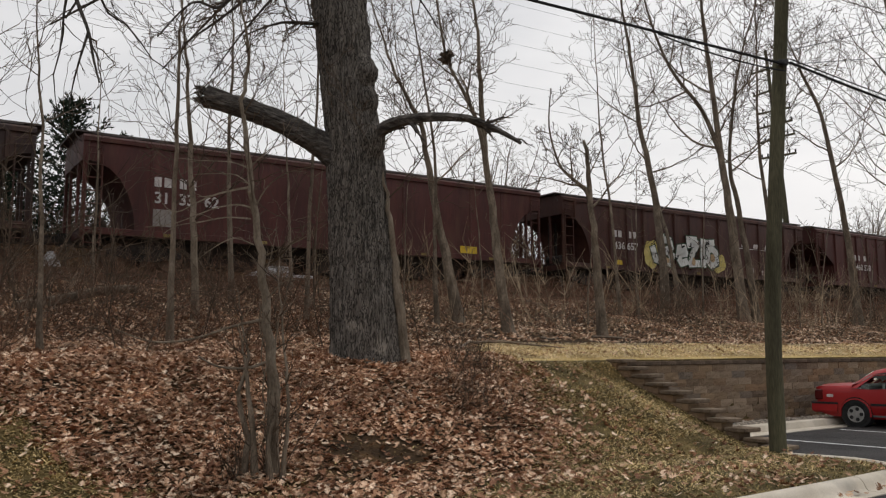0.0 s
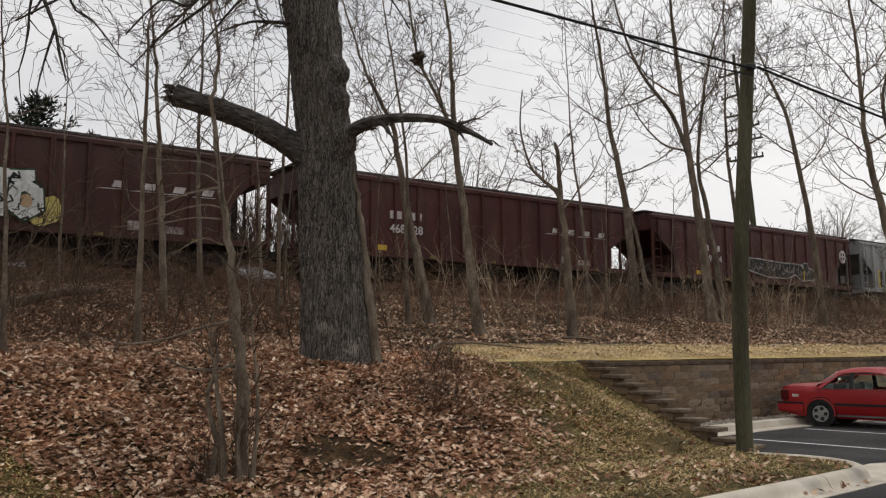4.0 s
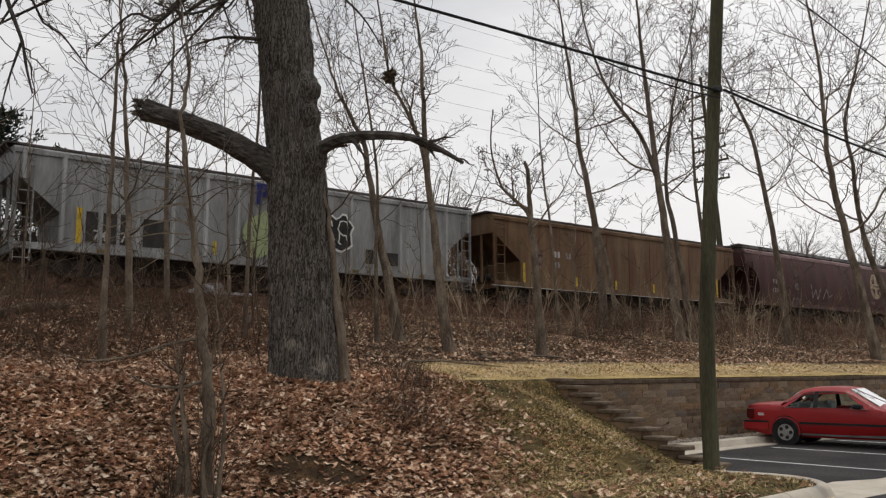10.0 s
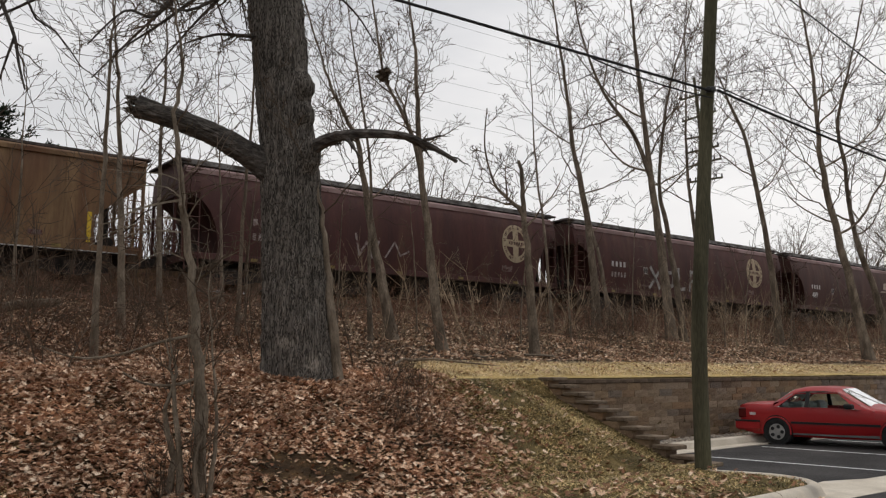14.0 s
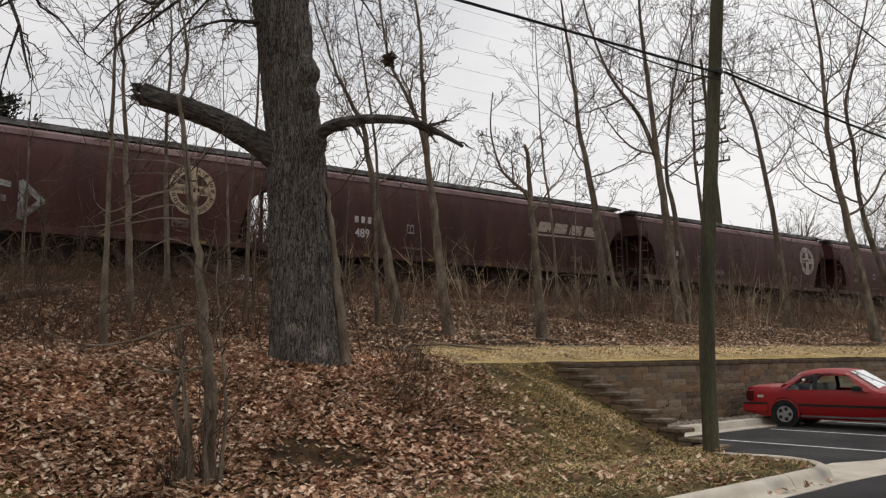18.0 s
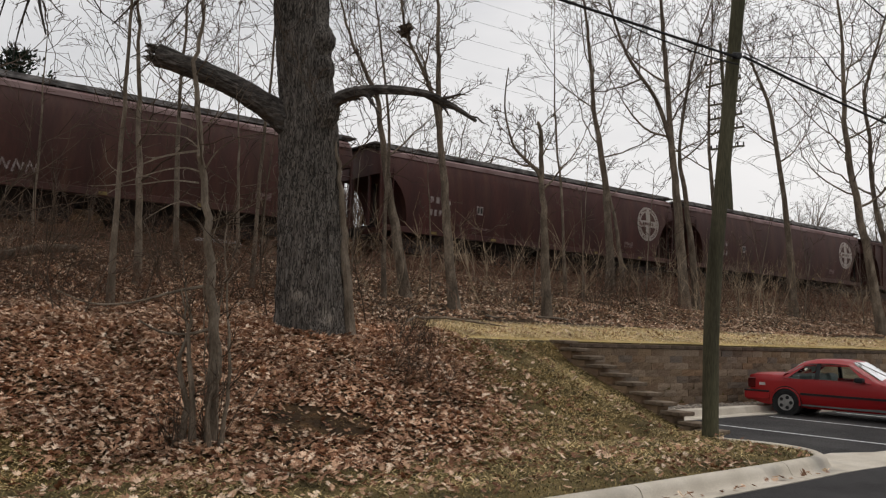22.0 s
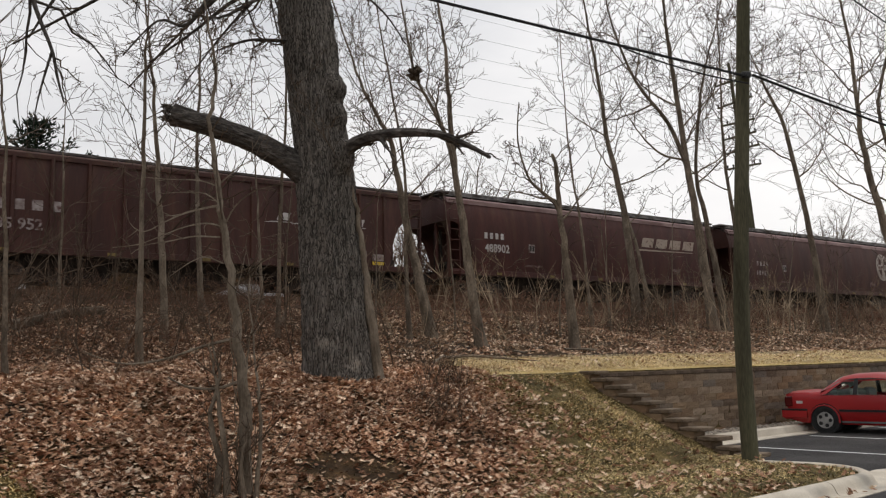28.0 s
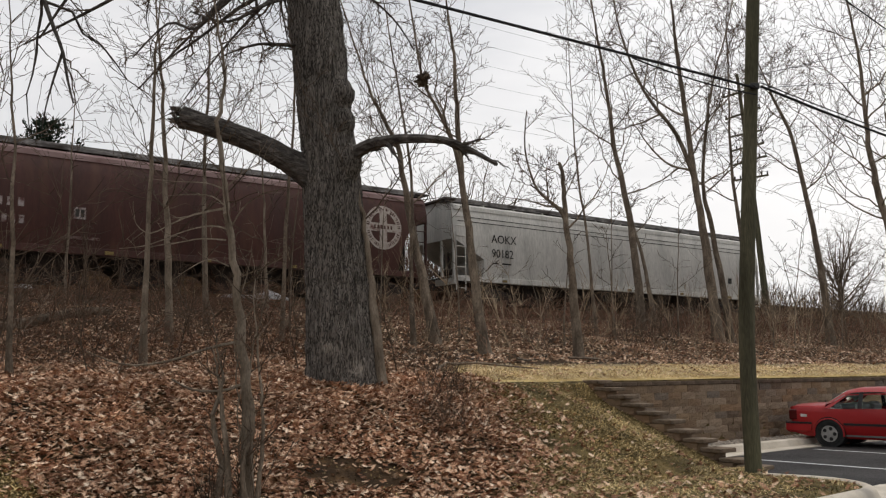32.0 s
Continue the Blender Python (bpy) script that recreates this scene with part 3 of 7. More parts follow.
def ring_logo(cx, cz, r, prof, parent, mat, ground):
    """A round herald: a pale ring with small dark marks round it, and a pale cross inside."""
    n = 40
    turn = [(math.cos(2 * math.pi * i / n), math.sin(2 * math.pi * i / n)) for i in range(n + 1)]
    quads = [[(cx + r * a[0] * 0.70, cz + r * a[1] * 0.70), (cx + r * a[0], cz + r * a[1]), (cx + r * b[0], cz + r * b[1]), (cx + r * b[0] * 0.70, cz + r * b[1] * 0.70)] for a, b in zip(turn, turn[1:])]
    for k in range(-4, 4):
        x0, x1 = cx + 0.71 * r * k / 4, cx + 0.71 * r * (k + 1) / 4
        h = 0.19 * r
        quads.append(strip_outline(x0, x1, cz - h, cz + h))
    for z0, z1 in ((0.19, 0.45), (0.45, 0.71), (-0.71, -0.45), (-0.45, -0.19)):
        quads.append(strip_outline(cx - 0.20 * r, cx + 0.20 * r, cz + z0 * r, cz + z1 * r))
    herald = decal(quads, prof, parent, mat, "round_herald", 0.014)
    marks = []
    for i in range(26):
        if i in (6, 13, 19, 20, 25):
            continue
        a0 = 2 * math.pi * i / 26
        a1 = a0 + 0.115 + 0.04 * math.sin(i * 2.7)
        k0, k1 = 0.775, 0.925
        marks.append([(cx + r * k * math.cos(a), cz + r * k * math.sin(a)) for k, a in ((k0, a0), (k1, a0), (k1, a0 + 0.045), (k0, a0 + 0.045))])
        marks.append([(cx + r * k * math.cos(a), cz + r * k * math.sin(a)) for k, a in ((k0, a0 + 0.09), (k1, a0 + 0.09), (k1, a1 + 0.02), (k0, a1 + 0.02))])
    for k in range(6):
        marks.append(strip_outline(cx - 0.52 * r + 0.18 * r * k, cx - 0.43 * r + 0.18 * r * k, cz - 0.07 * r, cz + 0.09 * r))
    tagged(decal(marks, prof, parent, ground, "herald_mark", 0.021), kind="stuff")
    return herald


def name_bars(x, z, w, h, n, prof, parent, mat, slant=0.0, underline=False, gap=0.28):
    """The railway's name, kept as plain blocks."""
    step = w / n
    quads = []
    for i in range(n):
        a, b = x + i * step, x + (i + 1 - gap) * step
        quads.append(strip_outline(a, b, z + 0.06 * h, z + 0.94 * h, slant))
    if underline:
        quads.append([(x - 0.5, z - 0.32 * h), (x + w * 0.95, z - 0.16 * h), (x + w * 0.95, z - 0.10 * h), (x - 0.2, z - 0.14 * h)])
    return decal(quads, prof, parent, mat, "name_bar")


def blob(cx, cz, rx, rz, seed, n=18, wob=0.25):
    out = []
    for i in range(n):
        a = 2 * math.pi * i / n
        k = 1 + wob * noise.noise((math.cos(a) * 1.6 + seed, math.sin(a) * 1.6, seed * 0.7)) * 1.8
        out.append((cx + rx * k * math.cos(a), cz + rz * k * math.sin(a)))
    return out


def brush_stroke(pts, w):
    """Outlines of a stroke of paint of width w along (x, z) points."""
    quads = []
    fine = []
    for (x0, z0), (x1, z1) in zip(pts, pts[1:]):
        n = max(1, int(math.hypot(x1 - x0, z1 - z0) / 0.22))
        fine += [(x0 + (x1 - x0) * i / n, z0 + (z1 - z0) * i / n) for i in range(n)]
    fine.append(pts[-1])
    for (x0, z0), (x1, z1) in zip(fine, fine[1:]):
        dx, dz = x1 - x0, z1 - z0
        ln = max(1e-6, math.hypot(dx, dz))
        nx, nz = -dz / ln * w / 2, dx / ln * w / 2
        ex, ez = dx / ln * w * 0.3, dz / ln * w * 0.3
        quads.append([(x0 - nx - ex, z0 - nz - ez), (x1 - nx + ex, z1 - nz + ez), (x1 + nx + ex, z1 + nz + ez), (x0 + nx - ex, z0 + nz - ez)])
    return quads


def hopper(i, kind, mat, spacing, arch=1.5, straight=False, roof_edge=None, ribs=None, sill_mat=None, label="", rib_mat=None, top_open=None, knee=2.1):
    """A covered hopper: body with open ends under its slope sheets, ribs, sills, ladders, running boards, outlets and trucks. x runs along the track, z up from the rail."""
    car = thing("hopper_car", label, "freight car", group="cars of the freight train")
    L = (spacing - 1.25) / 2
    prof = FLAT if kind == "flat" else ROUND
    top_open = top_open or (3.25 if kind == "flat" else 3.05)

    def belly(x):
        """Lower edge of the side: a slope down to a knee and then upright, or a rounded arch."""
        e = L - abs(x)
        if e > arch - 0.004:
            return 1.08
        k = e / arch
        return top_open + (knee - top_open) * k if straight else 1.08 + (top_open - 1.08) * math.sqrt(max(0.0, 1 - k ** 2.4))

    steps = [arch * k for k in (0, 0.25, 0.5, 0.7, 0.85, 0.95, 0.985, 1.0)]
    xs = [-L + e for e in steps] + [-L / 3, 0, L / 3] + [L - e for e in reversed(steps)]
    rings = []
    for x in xs:
        zb = belly(x)
        end = 1.0 if kind == "flat" else 1 - 0.03 * smooth(L - 0.9, L, abs(x))
        near = [(-side_y(prof, max(z, zb)) * end if z <= zb else -y * end, max(z, zb)) for y, z in prof]
        rings.append([(x, y, z) for y, z in near] + [(x, -y, z) for y, z in reversed(near)])
    part("body", Shape().quad_strip(rings), mat, car)
    # sills and end platforms
    sm = sill_mat or mat
    part("side_sill", Shape().box(-L, L, -1.53, -1.36, 0.98, 1.19, bevel=0.012), sm, car)
    part("side_sill", Shape().box(-L, L, 1.36, 1.53, 0.98, 1.19, bevel=0.012), sm, car)
    part("center_sill", Shape().box(-L - 0.35, L + 0.35, -0.22, 0.22, 0.72, 1.1), M_STEEL, car)
    rail_m = sm if sill_mat else mat
    for d in (-1, 1):
        x0, x1 = sorted((d * L, d * (L - arch)))
        part("end_platform", Shape().box(x0, x1, -1.36, 1.36, 1.08, 1.16), M_STEEL, car)
        for y in (-1.46, -0.62, 0.62, 1.46):
            part("end_post", Shape().box(d * (L - 0.06) - 0.045, d * (L - 0.06) + 0.045, y - 0.045, y + 0.045, 1.1, top_open + 0.12), rail_m, car)
        part("end_sill", Shape().box(*sorted((d * L, d * (L - 0.12))), -1.50, 1.50, 0.86, 1.17), rail_m, car)
        ladder = part("ladder", Shape().bar((d * (L - 0.10), -1.56, 0.62), (d * (L - 0.10), -1.56, top_open + 0.25), 0.026).bar((d * (L - 0.56), -1.56, 0.62), (d * (L - 0.56), -1.56, top_open + 0.25), 0.026), rail_m, car)
        for r in range(7):
            part("rung", Shape().bar((d * (L - 0.10), -1.57, 0.70 + 0.40 * r), (d * (L - 0.56), -1.57, 0.70 + 0.40 * r), 0.018), rail_m, ladder)
        for k in range(3):
            part("grab_iron", Shape().tube([(d * (L - 0.12), -1.50, 3.45 + 0.2 * k), (d * (L - 0.12), -1.57, 3.45 + 0.2 * k), (d * (L - 0.54), -1.57, 3.45 + 0.2 * k), (d * (L - 0.54), -1.50, 3.45 + 0.2 * k)], 0.014, 4), rail_m, car)
        for y in (-0.12, 0.30):
            part("brace", Shape().box(d * (L - arch * 0.5) - 0.05, d * (L - arch * 0.5) + 0.05, y - 0.04, y + 0.04, 1.1, belly(d * (L - arch * 0.5)) + 0.05), M_STEEL, car)
        if d > 0 and kind == "round":
            # plates and box added to close off sky through this open end
            part("end_plate", Shape().box(L - 0.68, L - 0.63, -0.85, 1.40, 1.10, 2.72), M_STEEL, car)
            part("end_plate", Shape().box(L - 1.02, L - 0.98, -1.30, 0.40, 1.10, 2.30), M_STEEL, car)
            part("equipment_box", Shape().box(L - 1.15, L - 0.32, 0.05, 0.30, 1.16, 2.55, bevel=0.03), M_STEEL, car)
        part("brake_tank", Shape().tube([(d * (L - 0.8), -0.5, 1.42), (d * (L - 0.8), 0.4, 1.42)], 0.18, 10), M_STEEL, car)
        part("coupler", Shape().box(*sorted((d * (L + 0.3), d * (L + 0.66))), -0.14, 0.14, 0.74, 1.02, bevel=0.03), M_STEEL, car)
        # crosswise walkway over the end, on two brackets
        walkway = part("end_walkway", Shape().box(*sorted((d * (L - 0.32), d * (L + 0.24))), -1.28, 1.28, 4.15, 4.20), M_ROOFDARK, car)
        for y in (-1.22, 1.22):
            part("bracket", Shape().tube([(d * (L - 0.05), y, 3.80), (d * (L + 0.20), y, 4.05), (d * (L + 0.20), y, 4.16)], 0.022, 4), M_ROOFDARK, walkway)
        # truck
        tx = d * (L - 2.05)
        truck = part("truck", Shape().box(tx - 0.22, tx + 0.22, -1.15, 1.15, 0.45, 0.72, bevel=0.04), M_STEEL, car)
        for y in (-1.02, 1.02):
            fr = [(-1.15, 0.38), (-1.15, 0.62), (-0.5, 0.78), (0.5, 0.78), (1.15, 0.62), (1.15, 0.38), (0.85, 0.40), (0.4, 0.26), (-0.4, 0.26), (-0.85, 0.40)]
            part("side_frame", Shape().quad_strip([[(tx + a, y + w, z) for a, z in fr] for w in (-0.07, 0.07)]), M_STEEL, truck)
        for a in (-0.86, 0.86):
            wh = Shape()
            for y in (-0.74, 0.74):
                wh.disc((tx + a, y, 0.42), 0.42, (0, 1, 0), 0.13, 20)
            wh.bar((tx + a, -0.95, 0.42), (tx + a, 0.95, 0.42), 0.08, 8)
            part("wheelset", wh, M_RAIL, truck)
    # outlets
    n_out = 3 if kind == "flat" else 4
    half = (2 * L - 5.2) / n_out / 2
    for k in range(n_out):
        c = (k - (n_out - 1) / 2) * 2 * half
        sh = Shape().quad_strip([[(c - a, -b, z), (c + a, -b, z), (c + a, b, z), (c - a, b, z)] for a, b, z in ((half, 1.34, 1.1), (half * 0.62, 0.75, 0.62), (half * 0.55, 0.6, 0.30), (half * 0.55, 0.6, 0.24))])
        part("outlet", sh, M_STEEL, car)
    # roof
    if roof_edge:
        for sgn in (-1, 1):
            sh = Shape().quad_strip([[(x, sgn * 1.37, 3.78), (x, sgn * 1.42, 3.76), (x, sgn * 1.385, 3.92), (x, sgn * 1.20, 4.02), (x, sgn * 1.17, 3.93)] for x in (-L + 0.1, L - 0.1)])
            part("roof_edge", sh, roof_edge, car)
    walk_z = 4.16 if kind == "flat" else 4.10
    for sgn in (-1, 1):
        part("running_board", Shape().box(-L - 0.1, L + 0.1, *sorted((sgn * 0.62, sgn * 1.12)), walk_z, walk_z + (0.075 if kind == "flat" else 0.17)), M_ROOFDARK if kind == "flat" else M_GRATING, car)
    x = -L + 0.8
    while x < L - 1.4:
        part("hatch", Shape().box(x, x + 0.94, -0.46, 0.46, 4.12, 4.33, bevel=0.05), M_ROOFDARK, car)
        x += 1.0
    for k in range(13):
        x = -L + 0.2 + k * (2 * L - 0.4) / 12
        part("board_bracket", Shape().box(x - 0.03, x + 0.03, -1.16, 1.16, 3.98, walk_z), sm if sill_mat else M_ROOFDARK, car)
    # ribs
    if ribs:
        spacing_r, depth, width = ribs
        n = int((2 * L - 0.5) / spacing_r)
        for k in range(n + 1):
            x = -n * spacing_r / 2 + k * spacing_r
            z0 = max(1.19, belly(x) + 0.02)
            if z0 > 3.6:
                continue
            part("rib", Shape().quad_strip([[(x - width, -1.50, z), (x - width * 0.6, -1.50 - depth, z), (x + width * 0.6, -1.50 - depth, z), (x + width, -1.50, z)] for z in (z0, 3.90)]), rib_mat or mat, car)
        part("top_chord", Shape().box(-L, L, -1.56, -1.49, 3.84, 3.97), mat, car)
        if mat is M_RED:
            part("roof_edge", Shape().box(-L, L, -1.55, -1.43, 3.974, 4.03), M_ROOFLINE, car)
    for k in range(5):
        x = (k - 2) * (2 * L - 5.2) / 4
        part("reflector", Shape().box(x - 0.13, x + 0.13, -1.545, -1.53, 1.02, 1.12), M_REFLECT, car)
    centre = (GAPS[i - 1] + GAPS[i]) / 2 if 0 < i < 16 else GAPS[0] - 9.4 if i == 0 else GAPS[15] + 10.7
    return car, prof, L, centre


M_HERALD = material("worn_herald_tan", [(0.34, 0.29, 0.25), (0.54, 0.48, 0.43)], 4, stain=(0.13, 0.06, 0.05), stain_scale=4.0, stain_range=(0.52, 0.72), rough=0.7)
# Herald colour with a golden cast of light put into it
M_HERALDWARM = material("worn_herald_warm", [(0.35, 0.27, 0.18), (0.53, 0.43, 0.30)], 4, stain=(0.13, 0.06, 0.045), stain_scale=4.0, stain_range=(0.54, 0.74), rough=0.7)
M_NAME = material("worn_name_white", [(0.20, 0.15, 0.14), (0.42, 0.37, 0.35)], 5, stain=(0.11, 0.05, 0.045), stain_scale=6.0, stain_range=(0.5, 0.66), rough=0.7)
M_TANNAME = material("worn_name_tan", [(0.32, 0.25, 0.20), (0.50, 0.415, 0.345)], 5, stain=(0.11, 0.05, 0.04), stain_scale=5.0, stain_range=(0.5, 0.68), rough=0.7)
M_STENCIL = material("faint_stencil", [(0.13, 0.08, 0.07), (0.24, 0.18, 0.165)], 7, stain=(0.08, 0.03, 0.025), stain_scale=8.0, stain_range=(0.48, 0.62), rough=0.7)
M_PLUM = paint("plum_brown_paint", (0.062, 0.019, 0.0155))
M_GWHITE = material("spray_white", [(0.66, 0.66, 0.63), (0.80, 0.80, 0.77)], 5, rough=0.6)
M_GWORN = material("worn_spray_white", [(0.22, 0.20, 0.19), (0.46, 0.44, 0.42)], 5, stain=(0.09, 0.05, 0.045), stain_scale=3.0, stain_range=(0.52, 0.7), rough=0.6)
# Pale copy of the grey paint: bright look of lit ribs put in colour
M_RIBPALE = paint("lit_edge_pale_paint", (0.40, 0.40, 0.385), rust=(0.16, 0.15, 0.14), rust_range=(0.5, 0.8))
M_GBLACK = material("spray_black", [(0.02, 0.02, 0.02), (0.05, 0.05, 0.045)], 5, rough=0.6)
M_GYELLOW = material("spray_yellow", [(0.45, 0.36, 0.10), (0.6, 0.5, 0.2)], 4, rough=0.6)
M_GGREEN = material("spray_green", [(0.03, 0.06, 0.035), (0.06, 0.11, 0.06)], 4, rough=0.6)
M_GBLUE = material("spray_blue", [(0.02, 0.025, 0.11), (0.04, 0.045, 0.2)], 4, rough=0.6)
M_GLIME = material("spray_lime_haze", [(0.30, 0.34, 0.20), (0.38, 0.44, 0.22)], 2, rough=0.6)
M_PATCH = material("dark_patch", [(0.035, 0.033, 0.03), (0.07, 0.065, 0.06)], 3, rough=0.8)

COACHES = []
# bubble forms of a graffiti piece, each a stroke in (x, z)
GRAFFITI_FORMS = (
    ((0.05, 0.75), (0.25, 0.25), (0.75, 0.15)), ((0.75, 1.35), (0.72, 0.2), (1.3, 0.12), (1.55, 0.45), (1.05, 0.68), (1.45, 0.85), (1.35, 1.15), (0.75, 1.2)),
    ((2.0, 0.55), (2.6, 0.62), (2.5, 0.9), (2.1, 0.85), (1.98, 0.45), (2.25, 0.15), (2.65, 0.25)),
    ((2.85, 1.05), (3.6, 1.15), (3.1, 0.55), (2.95, 0.15), (3.65, 0.2)), ((3.45, 1.3), (2.8, 1.3)), ((4.05, 1.3), (4.0, 0.6), (4.05, 0.12)),
    ((4.45, 0.85), (4.4, 0.35), (4.75, 0.12), (5.15, 0.35), (5.1, 0.8), (4.75, 0.98), (4.45, 0.85)), ((4.9, 1.25), (4.35, 1.2)))


def shift_marks(car, dx):
    """Slides the painted marks of a car along its side."""
    for ob in car.children:
        if not ob.name.startswith(SOLID_PARTS):
            ob.location.x += dx


SOLID_PARTS = ("body", "side_sill", "center_sill", "end_", "ladder", "grab_iron", "brace", "brake_tank", "coupler", "truck", "outlet", "roof", "running_board", "hatch", "board_bracket", "rib", "top_chord", "reflector")


def add_car(i, *args, **kw):
    spacing = GAPS[i] - GAPS[i - 1] if 0 < i < 16 else 21.4 if i == 16 else 18.7
    car, prof, L, centre = hopper(i, args[0], args[1], spacing, **kw)
    if args[0] == "round":
        car.scale = (1.0, 1.0, 1.05)
    COACHES.append((car, centre))
    return car, prof, L


HERALD_BACK = {7: 2.6, 8: 3.0, 10: 2.2, 11: 2.05, 12: 2.0, 15: 2.05}
RIB = (1.06, 0.085, 0.075)
SEAM = (1.55, 0.022, 0.05)
CURVE = "dark maroon round-sided covered hopper car on rails"
# head of the view: plain ribbed car, then the red flush car
# this car's end stands in the dark: shade is put into its paint
add_car(0, "flat", paint("darkened_brown_paint", (0.034, 0.017, 0.014)), ribs=RIB, label="ribbed covered hopper car in darkened brown paint")
c, p, L = add_car(1, "flat", M_RED, ribs=SEAM, arch=1.6, label="faded red smooth-sided covered hopper car with white numbers")
name_bars(-6.58, 2.60, 0.62, 0.36, 2, p, c, M_LETTER)
name_bars(-5.78, 2.60, 0.62, 0.36, 2, p, c, M_LETTER)
lettering("31", 0.50, M_LETTER, -6.58, 2.10, -1.535, c, bold=0.012)
lettering("33", 0.50, M_LETTER, -5.80, 2.10, -1.535, c, bold=0.012)
lettering("62", 0.50, M_LETTER, -4.98, 2.10, -1.535, c, bold=0.012)
decal([strip_outline(-6.6, -5.9, 1.35, 1.9)], p, c, material("weathered_panel", [(0.22, 0.19, 0.17), (0.3, 0.27, 0.25)], 4), "data_panel", 0.035)
decal([strip_outline(5.2, 6.0, 1.22, 1.5)], p, c, M_YELLOW, "yellow_panel", 0.035)
shift_marks(c, MARK_BACK[1])

for i, num, mat in ((2, "436 657", M_BROWN), (3, "468 528", M_RED), (4, "469 414", M_RED)):
    c, p, L = add_car(i, "flat", mat, ribs=RIB, arch=1.6, straight=i > 2, label=("red-brown ribbed covered hopper car sprayed with white and yellow graffiti" if i == 2 else "red-brown ribbed covered hopper car sprayed with a pale outline tag" if i == 4 else "faded red ribbed covered hopper car with white numbers"))
    nx = -5.15 if i == 2 else -4.5
    name_bars(nx + 0.05, 2.45, 0.62, 0.34, 2, p, c, M_LETTER)
    name_bars(nx + 0.98, 2.45, 0.62, 0.34, 2, p, c, M_LETTER)
    lettering(num, 0.46, M_LETTER, nx, 1.92, -1.60, c, bold=0.010)
    if i != 4:
        for k in range(4):
            name_bars(3.9 + k * 0.95, 2.55, 0.5, 0.24, 1, p, c, M_LETTER, slant=0.08, underline=True)
    decal([strip_outline(-5.0, -4.6, 1.22, 1.42)], p, c, M_YELLOW, "yellow_panel", 0.035)
    decal([strip_outline(5.4, 6.2, 1.22, 1.45), strip_outline(4.4, 4.8, 1.25, 1.55)], p, c, M_NAME, "data_stencil", 0.035)
    if i == 2:
        for ground in (blob(-2.75, 1.86, 0.45, 0.62, 2.2, 20, 0.25), blob(1.95, 1.66, 0.46, 0.50, 3.4, 20, 0.25)):
            decal([ground], p, c, M_GYELLOW, "graffiti_ground", 0.094)
        inner = []
        for k, pts in enumerate(GRAFFITI_FORMS):
            decal(brush_stroke([(x * 0.88 - 2.72, z * 1.02 + 1.34) for x, z in pts], 0.44), p, c, M_GGREEN, "graffiti_outline", 0.106)
            inner += brush_stroke([(x * 0.88 - 2.72, z * 1.02 + 1.34) for x, z in pts], 0.33)
        decal(inner, p, c, M_GWHITE, "graffiti_letter", 0.116)
        g = random.Random(17)
        st = []
        for k in range(34):
            x, z = g.uniform(-2.7, 2.0), g.uniform(1.35, 2.6)
            a = g.uniform(0, 6.28)
            st += brush_stroke([(x, z), (x + 0.18 * math.cos(a), max(1.22, z + 0.18 * math.sin(a))), (x + 0.24 * math.cos(a + 0.9), max(1.22, z + 0.24 * math.sin(a + 0.9)))], g.choice((0.03, 0.045, 0.07)))
        decal(st, p, c, M_GBLACK, "graffiti_scribble", 0.124)
        decal([blob(-1.75, 1.58, 0.17, 0.14, 3.0, 10, 0.2), blob(0.1, 1.6, 0.13, 0.2, 5.0, 10, 0.2), blob(1.5, 1.85, 0.17, 0.2, 7.0, 10, 0.2)], p, c, material("spray_tan", [(0.40, 0.27, 0.15), (0.50, 0.36, 0.22)], 4, rough=0.6), "graffiti_spot", 0.130)
    if i == 4:
        rim = [(-1.94, 2.0), (-1.2, 2.0), (-1.35, 2.3), (0.2, 2.3), (1.2, 2.25), (2.6, 2.2), (3.6, 2.22), (4.3, 2.15), (4.35, 2.0), (4.45, 2.3), (4.9, 2.3), (4.95, 2.05), (5.4, 1.95), (5.75, 1.65), (5.5, 1.38), (4.3, 1.28), (3.6, 1.6), (2.9, 1.35), (1.0, 1.35), (-0.2, 1.55), (-1.2, 1.75), (-1.94, 1.7)]
        decal([rim], p, c, M_GBLACK, "graffiti_ground", 0.092)
        decal(brush_stroke(rim + rim[:1], 0.075), p, c, M_GWORN, "graffiti_outline", 0.10)
        g = random.Random(8)
        st = []
        for k in range(26):
            x, z = -0.9 + 0.23 * k, 1.85 + 0.1 * math.sin(k * 1.7)
            a = g.uniform(-1.2, 1.2)
            st += brush_stroke([(x, z), (x + 0.22 * math.cos(a), z + 0.25 * math.sin(a)), (x + 0.35 * math.cos(a + 0.8), z + 0.3 * math.sin(a + 0.9))], 0.05)
        decal(st, p, c, M_NAME, "graffiti_scribble", 0.097)
        decal([strip_outline(4.42, 4.55, 1.3, 1.85)], p, c, M_YELLOW, "yellow_marker", 0.105)
        shift_marks(c, -0.37)
        decal([blob(8.28, 2.92, 0.36, 0.4, 3, 16, 0.02)], p, c, M_LETTER, "white_disc", 0.10)
        decal([strip_outline(8.28 + a - 0.075, 8.28 + a + 0.075, 2.92 + b - 0.085, 2.92 + b + 0.085) for a in (-0.12, 0.12) for b in (-0.13, 0.13)], p, c, mat, "disc_mark", 0.108)
    shift_marks(c, MARK_BACK[i])

